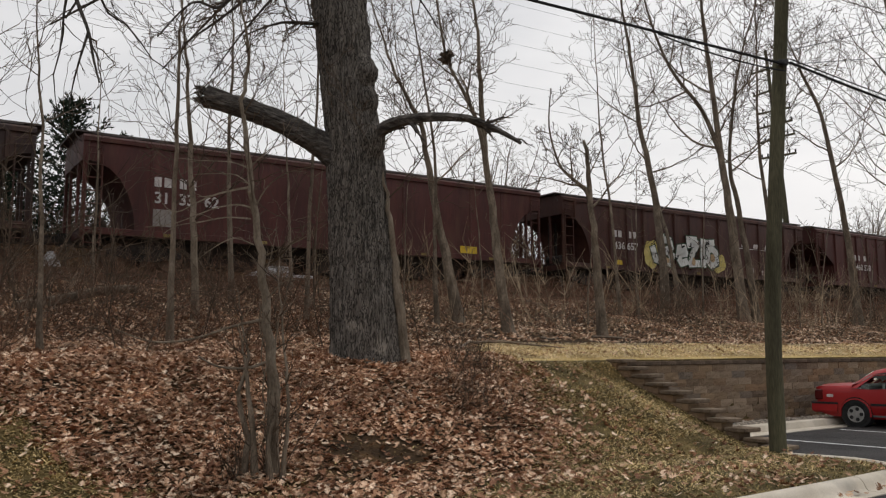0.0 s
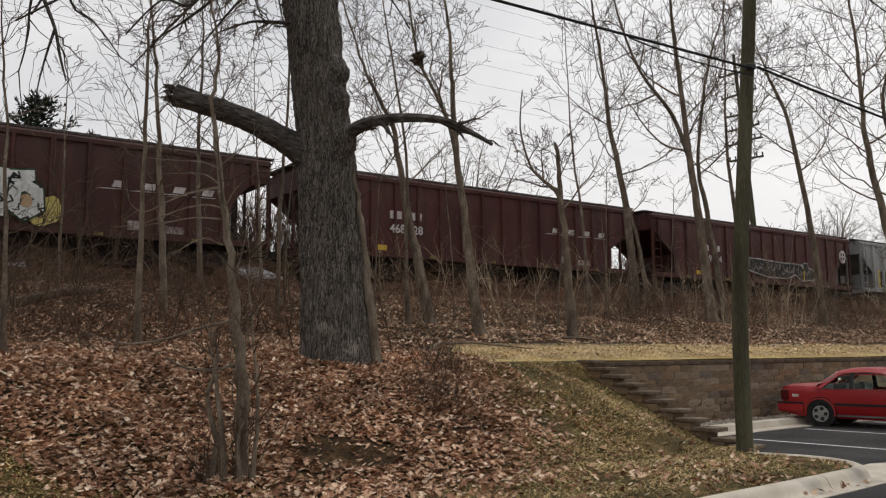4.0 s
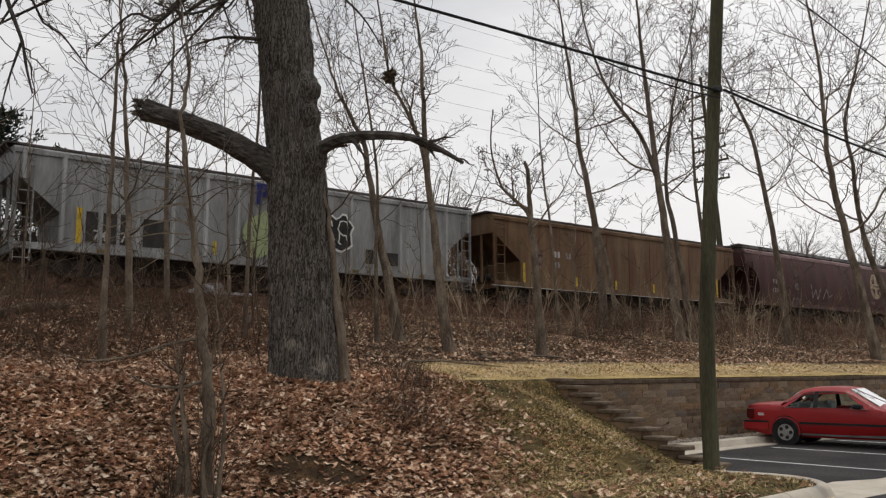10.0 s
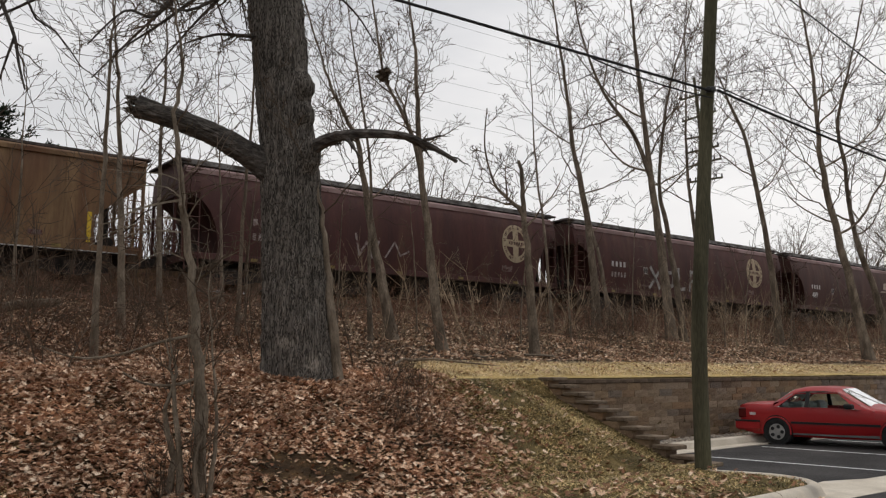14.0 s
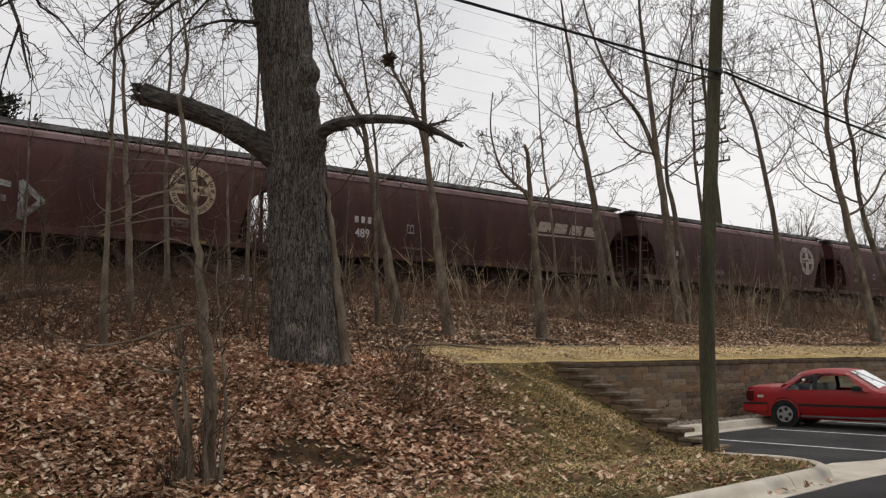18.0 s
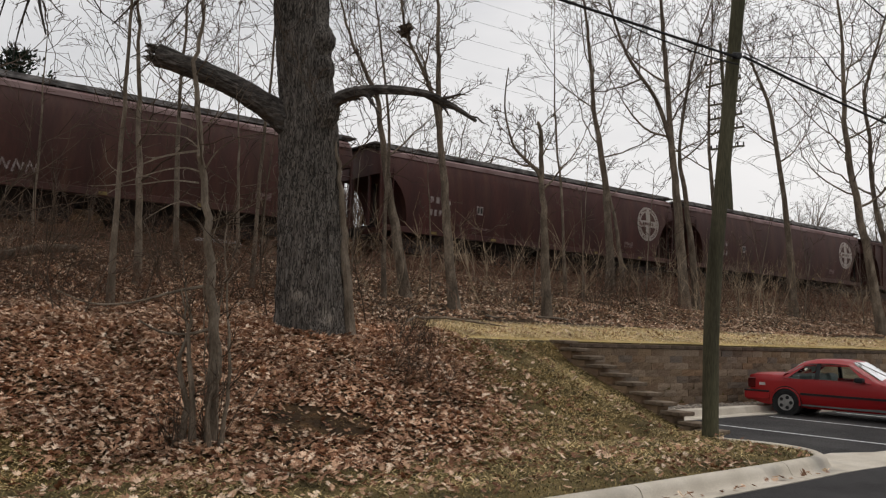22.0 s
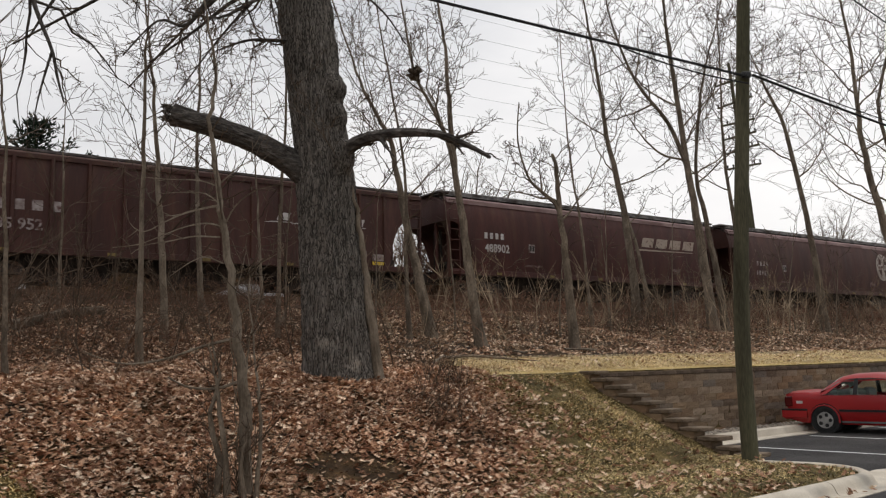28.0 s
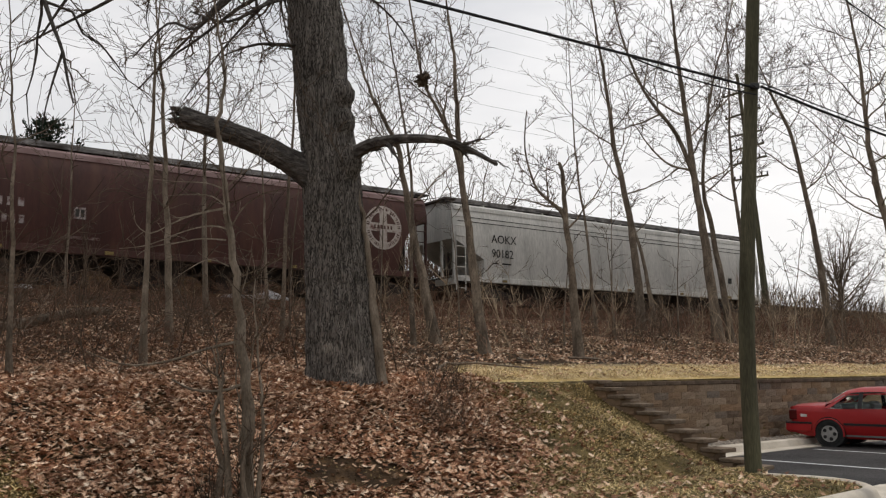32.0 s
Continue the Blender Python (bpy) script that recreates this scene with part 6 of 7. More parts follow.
# old line pole with cross-arms behind the track
line_pole = thing("line_pole", "old railway line pole with many cross-arms", "utility pole", pose(*at(52.2, 35.5, 4.6)))
part("shaft", Shape().tube([(0.62, 0, -0.2), (0.27, 0, 6.2), (0.18, 0, 8.0), (-0.32, 0, 15.6), (-0.53, 0, 18.4)], [0.26, 0.21, 0.19, 0.13, 0.11], 10), M_POLE, line_pole)
for k, z in enumerate((17.0, 15.4, 13.9, 12.9, 11.9, 10.65)):
    cx = 0.27 - 0.066 * (z - 6.2)
    w = 1.4 + 0.06 * math.sin(k * 1.9)
    arm = part("cross_arm", Shape().box(-w, w, -0.06, 0.06, -0.06, 0.06), M_POLE, line_pole, m=pose(cx, -0.1, z, 0, 3 * math.sin(k * 2.1), 128))
    for sg in (-1, 1):
        part("arm_brace", Shape().bar((sg * 0.7, 0, 0), (0, 0.0, -0.55), 0.025), M_POLE, arm)
    for j in (-0.95, -0.62, 0.62, 0.95):
        part("insulator", Shape().tube([(j * w, 0, 0.05), (j * w, 0, 0.18), (j * w, 0, 0.30)], [0.035, 0.07, 0.04], 6), M_CABLE, arm)
for k in range(6):
    z = 22.1 - 1.18 * k
    a, b = at(52.2, 35.5), at(-25, 36.5)
    cable((a.x - 0.9, a.y, z), (b.x, b.y, z + 1.0), 1.3, 0.007, "line_wire", "fine old railway line wire", 14)
a, b = at(52.2, 35.5), at(110, 36.0)
cable((a.x + 0.5, a.y, 14.6), (b.x, b.y, 13.0), 0.8, 0.012, "line_wire", "fine old railway line wire", 14)


# ---- parked red coupe and passing silver hatchback ----
def glassy(name, tint):
    m = bpy.data.materials.new(name)
    m.use_nodes = True
    b = m.node_tree.nodes["Principled BSDF"]
    b.inputs["Base Color"].default_value, b.inputs["Roughness"].default_value = (*tint, 1), 0.04
    b.inputs["Transmission Weight"].default_value, b.inputs["IOR"].default_value = 1.0, 1.15
    b.inputs["Specular IOR Level"].default_value = 0.25
    return m


M_GLASS = glassy("tinted_glass", (0.90, 0.97, 0.94))
M_DARKGLASS = glassy("dark_glass", (0.16, 0.19, 0.19))
# Opaque near-black: dark mirrored trees are put into the glass colour
M_BLACKGLASS = material("opaque_black_glass", [(0.010, 0.012, 0.012), (0.016, 0.019, 0.019)], 2, rough=0.03, spec=0.36)
M_CARRED = material("car_red_paint", [(0.28, 0.010, 0.012), (0.335, 0.013, 0.014)], 1.2, rough=0.42, spec=0.35, coat=0.12, stain=(0.24, 0.02, 0.02), stain_scale=2.0, stain_range=(0.6, 0.9))
M_SILVER = material("car_silver_paint", [(0.52, 0.525, 0.53), (0.58, 0.585, 0.59)], 1.2, rough=0.26, metal=0.5, spec=0.4, coat=0.4)
M_TRIM = material("black_trim", [(0.015, 0.015, 0.015), (0.03, 0.03, 0.03)], 4, rough=0.6)
M_TYRE = material("tyre_rubber", [(0.012, 0.012, 0.012), (0.03, 0.03, 0.03)], 8, rough=0.85)
M_ALLOY = material("dull_alloy", [(0.22, 0.215, 0.205), (0.36, 0.35, 0.335)], 8, rough=0.5, metal=0.3)
M_LAMP = material("lamp_red", [(0.055, 0.006, 0.006), (0.10, 0.01, 0.01)], 3, rough=0.2, coat=0.5)
M_SEAT = material("seat_cloth", [(0.24, 0.25, 0.24), (0.36, 0.37, 0.355)], 5, rough=0.95)
M_INSIDE = material("car_interior", [(0.09, 0.09, 0.09), (0.16, 0.16, 0.155)], 3, rough=0.9)


class CarForm:
    """A car's skin between stations: x, sill, belt height, half width, top height, half width at the top."""

    def __init__(self, stations):
        self.st = stations

    def row(self, x):
        st = self.st
        k = max([i for i in range(len(st) - 1) if st[i][0] <= x] or [0])
        f = (x - st[k][0]) / (st[k + 1][0] - st[k][0])
        f = min(1, max(0, f))
        return [a + (b - a) * f for a, b in zip(st[k], st[k + 1])]

    def ring(self, x):
        _, zs, zb, w, zt, wt = self.row(x)
        half = [(w * 0.84, zs), (w * 0.925, zs + 0.10), (w * 0.995, zs + 0.33), (w, zb - 0.10), (w * 0.975, zb), (wt + 0.10, zt - 0.10 if zt - zb > 0.2 else zb + 0.6 * (zt - zb)), (wt * 0.97, zt - 0.025), (wt * 0.75, zt), (wt * 0.35, zt + 0.012)]
        return [(x, -y, z) for y, z in half] + [(x, y, z) for y, z in reversed(half)]

    def side(self, x, f, off):
        _, zs, zb, w, zt, wt = self.row(x)
        y0, z0, y1, z1 = w * 0.975, zb, wt + 0.10, zt - 0.10
        return (x, y0 + (y1 - y0) * f + off, z0 + (z1 - z0) * f)

    def skin(self, x0, x1, n, side_open, tops):
        """The skin, left open where the glass goes: side_open and tops give ranges of x."""
        sh = Shape().quad_strip([self.ring(x0 + (x1 - x0) * i / n) for i in range(n + 1)])
        keep = []
        for f in sh.f:
            if len(f) == 4:
                row, col = divmod(f[0], 18)
                xm = x0 + (x1 - x0) * (row + 0.5) / n
                if col in (4, 12) and side_open[0] < xm < side_open[1]:
                    continue
                if col in (6, 7, 8, 9, 10) and any(a < xm < b for a, b in tops):
                    continue
            keep.append(f)
        sh.f = keep
        return sh


def wheel_parts(car, x, y, r, width, spokes):
    sgn = 1 if y > 0 else -1
    tyre = Shape().tube([(0, -width / 2, 0), (0, -width / 2 + 0.02, 0), (0, width / 2 - 0.02, 0), (0, width / 2, 0)], [r * 0.93, r, r, r * 0.93], 28)
    wheel = part("wheel", tyre, M_TYRE, car, m=pose(x, y, r))
    rim = Shape().tube([(0, sgn * (width / 2 - 0.05), 0), (0, sgn * (width / 2 + 0.004), 0)], [r * 0.66, r * 0.64], 24)
    part("rim", rim, M_ALLOY, wheel)
    for k in range(spokes):
        a = 2 * math.pi * k / spokes
        hole = Shape().tube([(r * 0.42 * math.cos(a), sgn * (width / 2 + 0.002), r * 0.42 * math.sin(a)), (r * 0.42 * math.cos(a), sgn * (width / 2 + 0.008), r * 0.42 * math.sin(a))], 0.045, 8)
        part("rim_opening", hole, M_TRIM, wheel)
    arch = Shape()
    n = 14
    rings = []
    for i in range(n + 1):
        a = math.pi * (-0.06 + 1.12 * i / n)
        rings.append([(k * math.cos(a), sgn * d, k * math.sin(a)) for k, d in ((r * 1.10, 0.0), (r * 1.20, 0.0), (r * 1.20, 0.035), (r * 1.10, 0.04))])
    return wheel, arch.quad_strip(rings)


def pane(form, corners, side, mat, car, name, off=0.012):
    pts = [Vector(form.side(x, f, off)) for x, f in corners]
    if side < 0:
        pts = [Vector((p.x, -p.y, p.z)) for p in pts]
    inner = [p - Vector((0, side * 0.02, 0)) for p in pts]
    return part(name, Shape().quad_strip([inner, pts]), mat, car)


def top_pane(form, x0, x1, mat, car, name, lift=0.012):
    n = 4
    rows = []
    for i in range(n + 1):
        x = x0 + (x1 - x0) * i / n
        _, _, _, _, zt, wt = form.row(x)
        across = (-0.88, -0.45, 0, 0.45, 0.88)
        rows.append([(x, y * wt, zt + lift - 0.02 * abs(y) ** 3) for y in across] + [(x, y * wt, zt + lift - 0.006 - 0.02 * abs(y) ** 3) for y in reversed(across)])
    return part(name, Shape().quad_strip(rows), mat, car)


# red coupe: x forward from the rear bumper
RED = CarForm([(0.0, 0.36, 0.84, 0.77, 0.91, 0.68), (0.05, 0.28, 0.87, 0.815, 0.945, 0.69), (0.35, 0.22, 0.88, 0.84, 0.965, 0.68), (0.78, 0.20, 0.88, 0.845, 0.975, 0.66), (1.24, 0.19, 0.87, 0.85, 1.29, 0.57), (1.50, 0.19, 0.885, 0.85, 1.35, 0.57),
               (1.95, 0.19, 0.89, 0.85, 1.37, 0.57), (2.32, 0.19, 0.885, 0.85, 1.345, 0.57), (3.00, 0.20, 0.85, 0.845, 0.93, 0.66), (3.9, 0.22, 0.76, 0.83, 0.84, 0.66), (4.45, 0.26, 0.66, 0.78, 0.70, 0.62), (4.62, 0.34, 0.56, 0.70, 0.60, 0.58)])
red = thing("red_car", "parked red two-door coupe with black side moulding", "car")
ax = Vector((0.16, -0.987, 0)).normalized()
p0 = at(18.33, 11.46)
red.matrix_basis = Matrix.Translation((p0.x, p0.y, -0.004)) @ pose(0, 0, 0, 0, 0, 38 + math.degrees(math.atan2(ax.y, ax.x))) @ Matrix.Scale(0.93, 4)
part("body", RED.skin(0, 4.62, 66, (0.84, 2.80), ((0.78, 1.24), (2.38, 2.97))), M_CARRED, red)
part("cabin_floor", Shape().box(0.7, 3.2, -0.78, 0.78, 0.24, 0.40), M_INSIDE, red)
part("dashboard", Shape().box(2.60, 2.95, -0.70, 0.70, 0.40, 0.86, bevel=0.05), M_INSIDE, red)
part("parcel_shelf", Shape().box(0.55, 1.0, -0.66, 0.66, 0.74, 0.86, bevel=0.03), M_SEAT, red)
for y in (-0.36, 0.36):
    seat = part("seat", Shape().box(1.65, 2.15, y - 0.25, y + 0.25, 0.40, 0.56, bevel=0.05), M_INSIDE, red)
    part("seat_back", Shape().box(1.45, 1.63, y - 0.24, y + 0.24, 0.50, 1.02, bevel=0.06), M_SEAT, seat)
part("headliner", Shape().quad_strip([[(x, y * 0.93, z - 0.03) for x, y, z in RED.ring(x)[5:13]] for x in (1.0, 1.15, 1.3, 1.5, 1.9, 2.3, 2.45)], close=False), M_SEAT, red)
part("steering_wheel", Shape().tube([(2.45, 0.36 + 0.18 * math.cos(a), 0.84 + 0.18 * math.sin(a)) for a in [0.4 * i for i in range(17)]], 0.015, 6), M_TRIM, red)
for side in (-1, 1):
    pane(RED, [(0.96, 0.08), (1.58, 0.06), (1.60, 0.93), (1.34, 0.93)], side, M_GLASS, red, "quarter_glass")
    pane(RED, [(1.68, 0.06), (2.72, 0.05), (2.32, 0.93), (1.68, 0.93)], side, M_GLASS, red, "door_glass")
    pane(RED, [(0.83, 0.0), (0.96, 0.08), (1.34, 0.93), (1.34, 1.0), (0.83, 1.0)], side, M_CARRED, red, "rear_pillar", 0.004)
    pane(RED, [(1.58, 0.0), (1.68, 0.0), (1.68, 1.0), (1.60, 1.0)], side, M_TRIM, red, "door_pillar", 0.006)
    pane(RED, [(1.28, 0.93), (2.33, 0.93), (2.30, 1.0), (1.28, 1.0)], side, M_CARRED, red, "roof_rail", 0.004)
    pane(RED, [(2.29, 0.96), (2.72, 0.05), (2.82, 0.05), (2.82, 1.0)], side, M_CARRED, red, "front_pillar", 0.004)
    pane(RED, [(0.84, 0.02), (2.82, 0.0), (2.82, 0.05), (0.84, 0.05)], side, M_TRIM, red, "belt_trim", 0.016)
    y = side * 0.852
    part("side_moulding", Shape().box(1.26, 3.22, *sorted((y - side * 0.02, y + side * 0.012)), 0.50, 0.55), M_TRIM, red)
    part("tail_lamp", Shape().box(-0.01, 0.17, *sorted((side * 0.50, side * 0.836)), 0.60, 0.84, bevel=0.02), M_LAMP, red)
    part("mirror", Shape().box(2.52, 2.70, *sorted((side * 0.86, side * 1.02)), 0.88, 0.99, bevel=0.025), M_TRIM, red)
    for x in (0.92, 3.55):
        _, arch = wheel_parts(red, x, side * 0.755, 0.295, 0.19, 5)
        part("arch_trim", arch, M_CARRED, red, m=pose(x, side * 0.84, 0.305))
        part("wheel_well", Shape().disc((x, side * 0.70, 0.33), 0.355, (0, 1, 0), 0.296, 24), M_TRIM, red)
    part("body_patch", Shape().box(0.27, 0.42, *sorted((side * 0.834, side * 0.845)), 0.67, 0.735, bevel=0.003), M_LETTER, red, "small pale grey patch on the rear quarter")
part("bumper", Shape().box(-0.10, 0.50, -0.835, 0.835, 0.30, 0.555, bevel=0.05), M_CARRED, red)
part("bumper_strip", Shape().box(-0.108, 0.52, -0.848, 0.848, 0.505, 0.55, bevel=0.008), M_TRIM, red)
part("rear_seat_back", Shape().box(0.98, 1.16, -0.62, 0.62, 0.45, 0.98, bevel=0.05), M_SEAT, red)
part("front_bumper", Shape().box(4.40, 4.70, -0.76, 0.76, 0.30, 0.52, bevel=0.05), M_CARRED, red)
top_pane(RED, 0.76, 1.26, M_GLASS, red, "rear_window")
top_pane(RED, 2.36, 2.98, M_GLASS, red, "windshield")
part("aerial", Shape().bar((0.45, 0.3, 0.92), (0.42, 0.3, 1.05), 0.006), M_TRIM, red)

# silver hatchback: x forward from the tailgate
SIL = CarForm([(0.0, 0.40, 0.74, 0.72, 0.80, 0.58), (0.08, 0.30, 0.84, 0.82, 0.90, 0.60), (0.27, 0.25, 0.92, 0.87, 0.945, 0.72), (0.39, 0.22, 0.94, 0.885, 1.12, 0.70), (0.51, 0.22, 0.95, 0.89, 1.295, 0.67), (0.68, 0.21, 0.955, 0.895, 1.345, 0.64), (0.90, 0.2, 0.96, 0.90, 1.39, 0.615), (1.15, 0.2, 0.955, 0.90, 1.423, 0.60), (1.4, 0.2, 0.95, 0.90, 1.447, 0.59), (1.7, 0.2, 0.945, 0.90, 1.464, 0.58), (1.95, 0.2, 0.94, 0.90, 1.47, 0.58),
               (2.45, 0.2, 0.93, 0.90, 1.45, 0.57), (2.85, 0.2, 0.925, 0.90, 1.34, 0.57), (3.45, 0.2, 0.93, 0.89, 1.03, 0.66), (4.0, 0.24, 0.82, 0.86, 0.92, 0.64), (4.3, 0.3, 0.66, 0.76, 0.72, 0.58), (4.38, 0.36, 0.58, 0.68, 0.62, 0.54)])
silver = thing("silver_car", "silver four-door hatchback driving along the road", "car")
silver.scale = (1.0, 1.0, 0.955)
part("body", SIL.skin(0, 4.38, 110, (0.74, 3.0), ((0.26, 0.50), (2.55, 3.42))), M_SILVER, silver)
part("cabin_floor", Shape().box(0.4, 3.4, -0.80, 0.80, 0.26, 0.80), M_INSIDE, silver)
part("cabin_lining", Shape().quad_strip([[(x, y * 0.93, z - 0.04) for x, y, z in SIL.ring(x)] for x in (0.53, 0.7, 0.9, 1.2, 1.6, 2.0, 2.4, 2.7, 3.0)]), M_INSIDE, silver)
for y in (-0.38, 0.38):
    part("seat_back", Shape().box(2.0, 2.2, y - 0.24, y + 0.24, 0.5, 1.15, bevel=0.06), M_INSIDE, silver)
part("rear_seat_back", Shape().box(1.0, 1.2, -0.66, 0.66, 0.5, 1.08, bevel=0.06), M_INSIDE, silver)
for side in (-1, 1):
    pane(SIL, [(0.86, 0.22), (1.10, 0.08), (1.14, 0.90), (1.0, 0.62)], side, M_BLACKGLASS, silver, "quarter_glass")
    pane(SIL, [(0.72, 0.0), (3.05, 0.0), (3.02, 0.07), (0.86, 0.22)], side, M_TRIM, silver, "belt_seal", 0.006)
    pane(SIL, [(0.72, 0.0), (0.86, 0.22), (1.0, 0.62), (1.14, 0.92), (1.2, 1.0), (0.72, 1.0)], side, M_SILVER, silver, "rear_pillar", 0.006)
    pane(SIL, [(1.14, 0.90), (2.05, 0.93), (2.76, 0.92), (2.74, 1.0), (1.2, 1.0)], side, M_TRIM, silver, "roof_seal", 0.006)
    pane(SIL, [(1.95, 0.0), (2.06, 0.0), (2.06, 1.0), (1.95, 1.0)], side, M_TRIM, silver, "door_pillar", 0.010)
    pane(SIL, [(2.70, 0.97), (3.10, 0.06), (3.06, 0.0), (3.02, 1.0)], side, M_SILVER, silver, "front_pillar", 0.006)
    pane(SIL, [(1.16, 0.06), (1.95, 0.04), (1.95, 0.97), (1.18, 0.93)], side, M_BLACKGLASS, silver, "rear_door_glass")
    pane(SIL, [(2.05, 0.04), (3.12, 0.06), (2.72, 0.96), (2.05, 0.97)], side, M_BLACKGLASS, silver, "front_door_glass")
    part("roof_strip", Shape().quad_strip([[(x, side * SIL.row(x)[5] * 0.86 + dy, SIL.row(x)[4] + dz) for dy, dz in ((-0.005, -0.024), (-0.005, -0.009), (0.005, -0.009), (0.005, -0.024))] for x in (1.0, 1.2, 1.4, 1.7, 1.95, 2.2, 2.45)]), M_TRIM, silver)
    part("tail_lamp", Shape().box(0.08, 0.34, *sorted((side * 0.60, side * 0.80)), 0.72, 0.95, bevel=0.04), M_LAMP, silver)
    part("mirror", Shape().box(2.86, 3.04, *sorted((side * 0.92, side * 1.10)), 0.92, 1.06, bevel=0.03), M_SILVER, silver)
    for x in (0.85, 3.5):
        wheel_parts(silver, x, side * 0.80, 0.315, 0.2, 5)
        part("wheel_well", Shape().disc((x, side * 0.73, 0.34), 0.36, (0, 1, 0), 0.315, 24), M_TRIM, silver)
top_pane(SIL, 0.25, 0.50, M_BLACKGLASS, silver, "rear_window", 0.010)
top_pane(SIL, 2.55, 3.40, M_DARKGLASS, silver, "windshield", 0.016)
part("brake_lamp", Shape().box(0.50, 0.53, -0.16, 0.16, 1.235, 1.26), M_LAMP, silver)
fin = Shape().quad_strip([[(1.02, -0.03, 1.39), (1.16, -0.035, 1.405), (1.16, 0.035, 1.405), (1.02, 0.03, 1.39)], [(1.01, -0.012, 1.445), (1.09, -0.02, 1.452), (1.09, 0.02, 1.452), (1.01, 0.012, 1.445)]])
part("antenna_fin", fin, M_TRIM, silver)
part("wiper", Shape().bar((0.16, 0.0, 1.0), (0.22, 0.3, 1.06), 0.010), M_TRIM, silver)
lip = Shape().quad_strip([[(0.44 + 0.05 * abs(y) ** 2, y, 1.285 - 0.05 * abs(y) ** 3), (0.43 + 0.05 * abs(y) ** 2, y, 1.30 - 0.05 * abs(y) ** 3), (0.62, y, 1.352 - 0.05 * abs(y) ** 3), (0.62, y, 1.33 - 0.05 * abs(y) ** 3)] for y in (-0.66, -0.6, -0.45, -0.2, 0, 0.2, 0.45, 0.6, 0.66)])
part("spoiler", lip, M_SILVER, silver)
part("plate", Shape().box(-0.012, 0.0, -0.26, 0.26, 0.62, 0.74), M_LETTER, silver)
part("bumper", Shape().box(-0.05, 0.30, -0.80, 0.80, 0.32, 0.58, bevel=0.06), M_SILVER, silver)


# ---- brush, leaf litter and grass ----
def stems(name, label, seed, count, place, height, r=0.006, twigs=2, lean=0.28, mat=None):
    rng = random.Random(seed)
    sh = Shape()
    for k in range(count):
        u, s = place(rng)
        z = ground_z(u, s) - 0.03
        h = height(rng, u, s)
        p = at(u, s, z)
        d = Vector((rng.gauss(0, lean), rng.gauss(0, lean), 1))
        pts = wander(rng, p, d, h, -0.02 if rng.random() < 0.4 else 0.04, 4, 0.16)
        rr = r * rng.uniform(0.6, 1.5) * (0.6 + 0.4 * h)
        sh.sprig(pts, [rr, rr * 0.85, rr * 0.65, rr * 0.45, rr * 0.2])
        for j in range(twigs):
            i = rng.choice((1, 2, 2, 3))
            q = wander(rng, pts[i], (pts[i] - pts[i - 1]) + Vector((rng.gauss(0, 0.2), rng.gauss(0, 0.2), rng.gauss(0, 0.15))), h * rng.uniform(0.2, 0.5), -0.02, 2, 0.2)
            sh.sprig(q, [rr * 0.6, rr * 0.4, rr * 0.15])
    return solid(name, sh, mat or M_BRUSH, label, "brush", "stuff")


def bushes(name, label, seed, count, place, height, r, mat, lean=0.75):
    """Low bushes whose crooked stems divide again and again and lean into one another."""
    rng = random.Random(seed)
    sh = Shape()
    for k in range(count):
        u, s = place(rng)
        h = height(rng)
        for j in range(rng.choice((1, 2, 2, 3))):
            p = at(u + rng.gauss(0, 0.06), s + rng.gauss(0, 0.06), ground_z(u, s) - 0.03)
            d = Vector((rng.gauss(0, lean), rng.gauss(0, lean), rng.uniform(0.5, 1.1)))
            ramify(rng, sh, sh, wander(rng, p, d, h * rng.uniform(0.8, 1.3), -0.03, 6, 0.24), r * rng.uniform(0.7, 1.3), 2, 1.0, 4, -0.02, r * 0.34, 0.55, 0.16)
    return solid(name, sh, mat, label, "brush", "stuff")


def patchy(u, s):
    return noise.noise((u * 0.28, s * 0.28, 9.0))


def bank_place(rng):
    while True:
        u, s = rng.uniform(-16, 62), 15.2 + 10.0 * rng.random() ** 0.62
        if rng.random() < 0.45 + 0.7 * patchy(u, s) + 0.04 * (s - 15):
            return u, s


def left_place(rng):
    while True:
        u, s = rng.uniform(-14, 9.5), 12.8 + 12.0 * rng.random() ** 0.8
        if rng.random() < 0.6 + 0.5 * patchy(u, s):
            return u, s


stems("embankment_brush", "tangled dry brown brush on the embankment", 51, 1300, bank_place, lambda g, u, s: g.uniform(0.3, 1.0), 0.0065, 3, 0.5)
bushes("thicket", "dense dark thicket of tangled bare briars", 52, 860, left_place, lambda g: g.uniform(0.5, 1.6), 0.0075, M_BRIAR)
bushes("bank_briars", "tangled brown briars on the embankment", 91, 640, bank_place, lambda g: g.uniform(0.4, 1.4), 0.0085, M_BRUSH)
bushes("shoulder_briars", "reddish bare briars below the track shoulder", 95, 420, lambda g: (g.uniform(9, 46), g.uniform(19.5, 25.2)), lambda g: g.uniform(0.35, 1.1), 0.0068, M_BRUSH)
bushes("understory", "thin bare understory saplings with wide fine twigs", 93, 46, lambda g: (g.uniform(-9, 9.0), 13.0 + 7.5 * g.random()), lambda g: g.uniform(1.8, 3.4), 0.013, M_TWIG, 0.22)
bushes("bank_understory", "pale bare understory saplings on the embankment", 94, 56, lambda g: (g.uniform(9.5, 46), 16.0 + 8.0 * g.random()), lambda g: g.uniform(1.2, 2.8), 0.013, M_PALEBARK, 0.25)
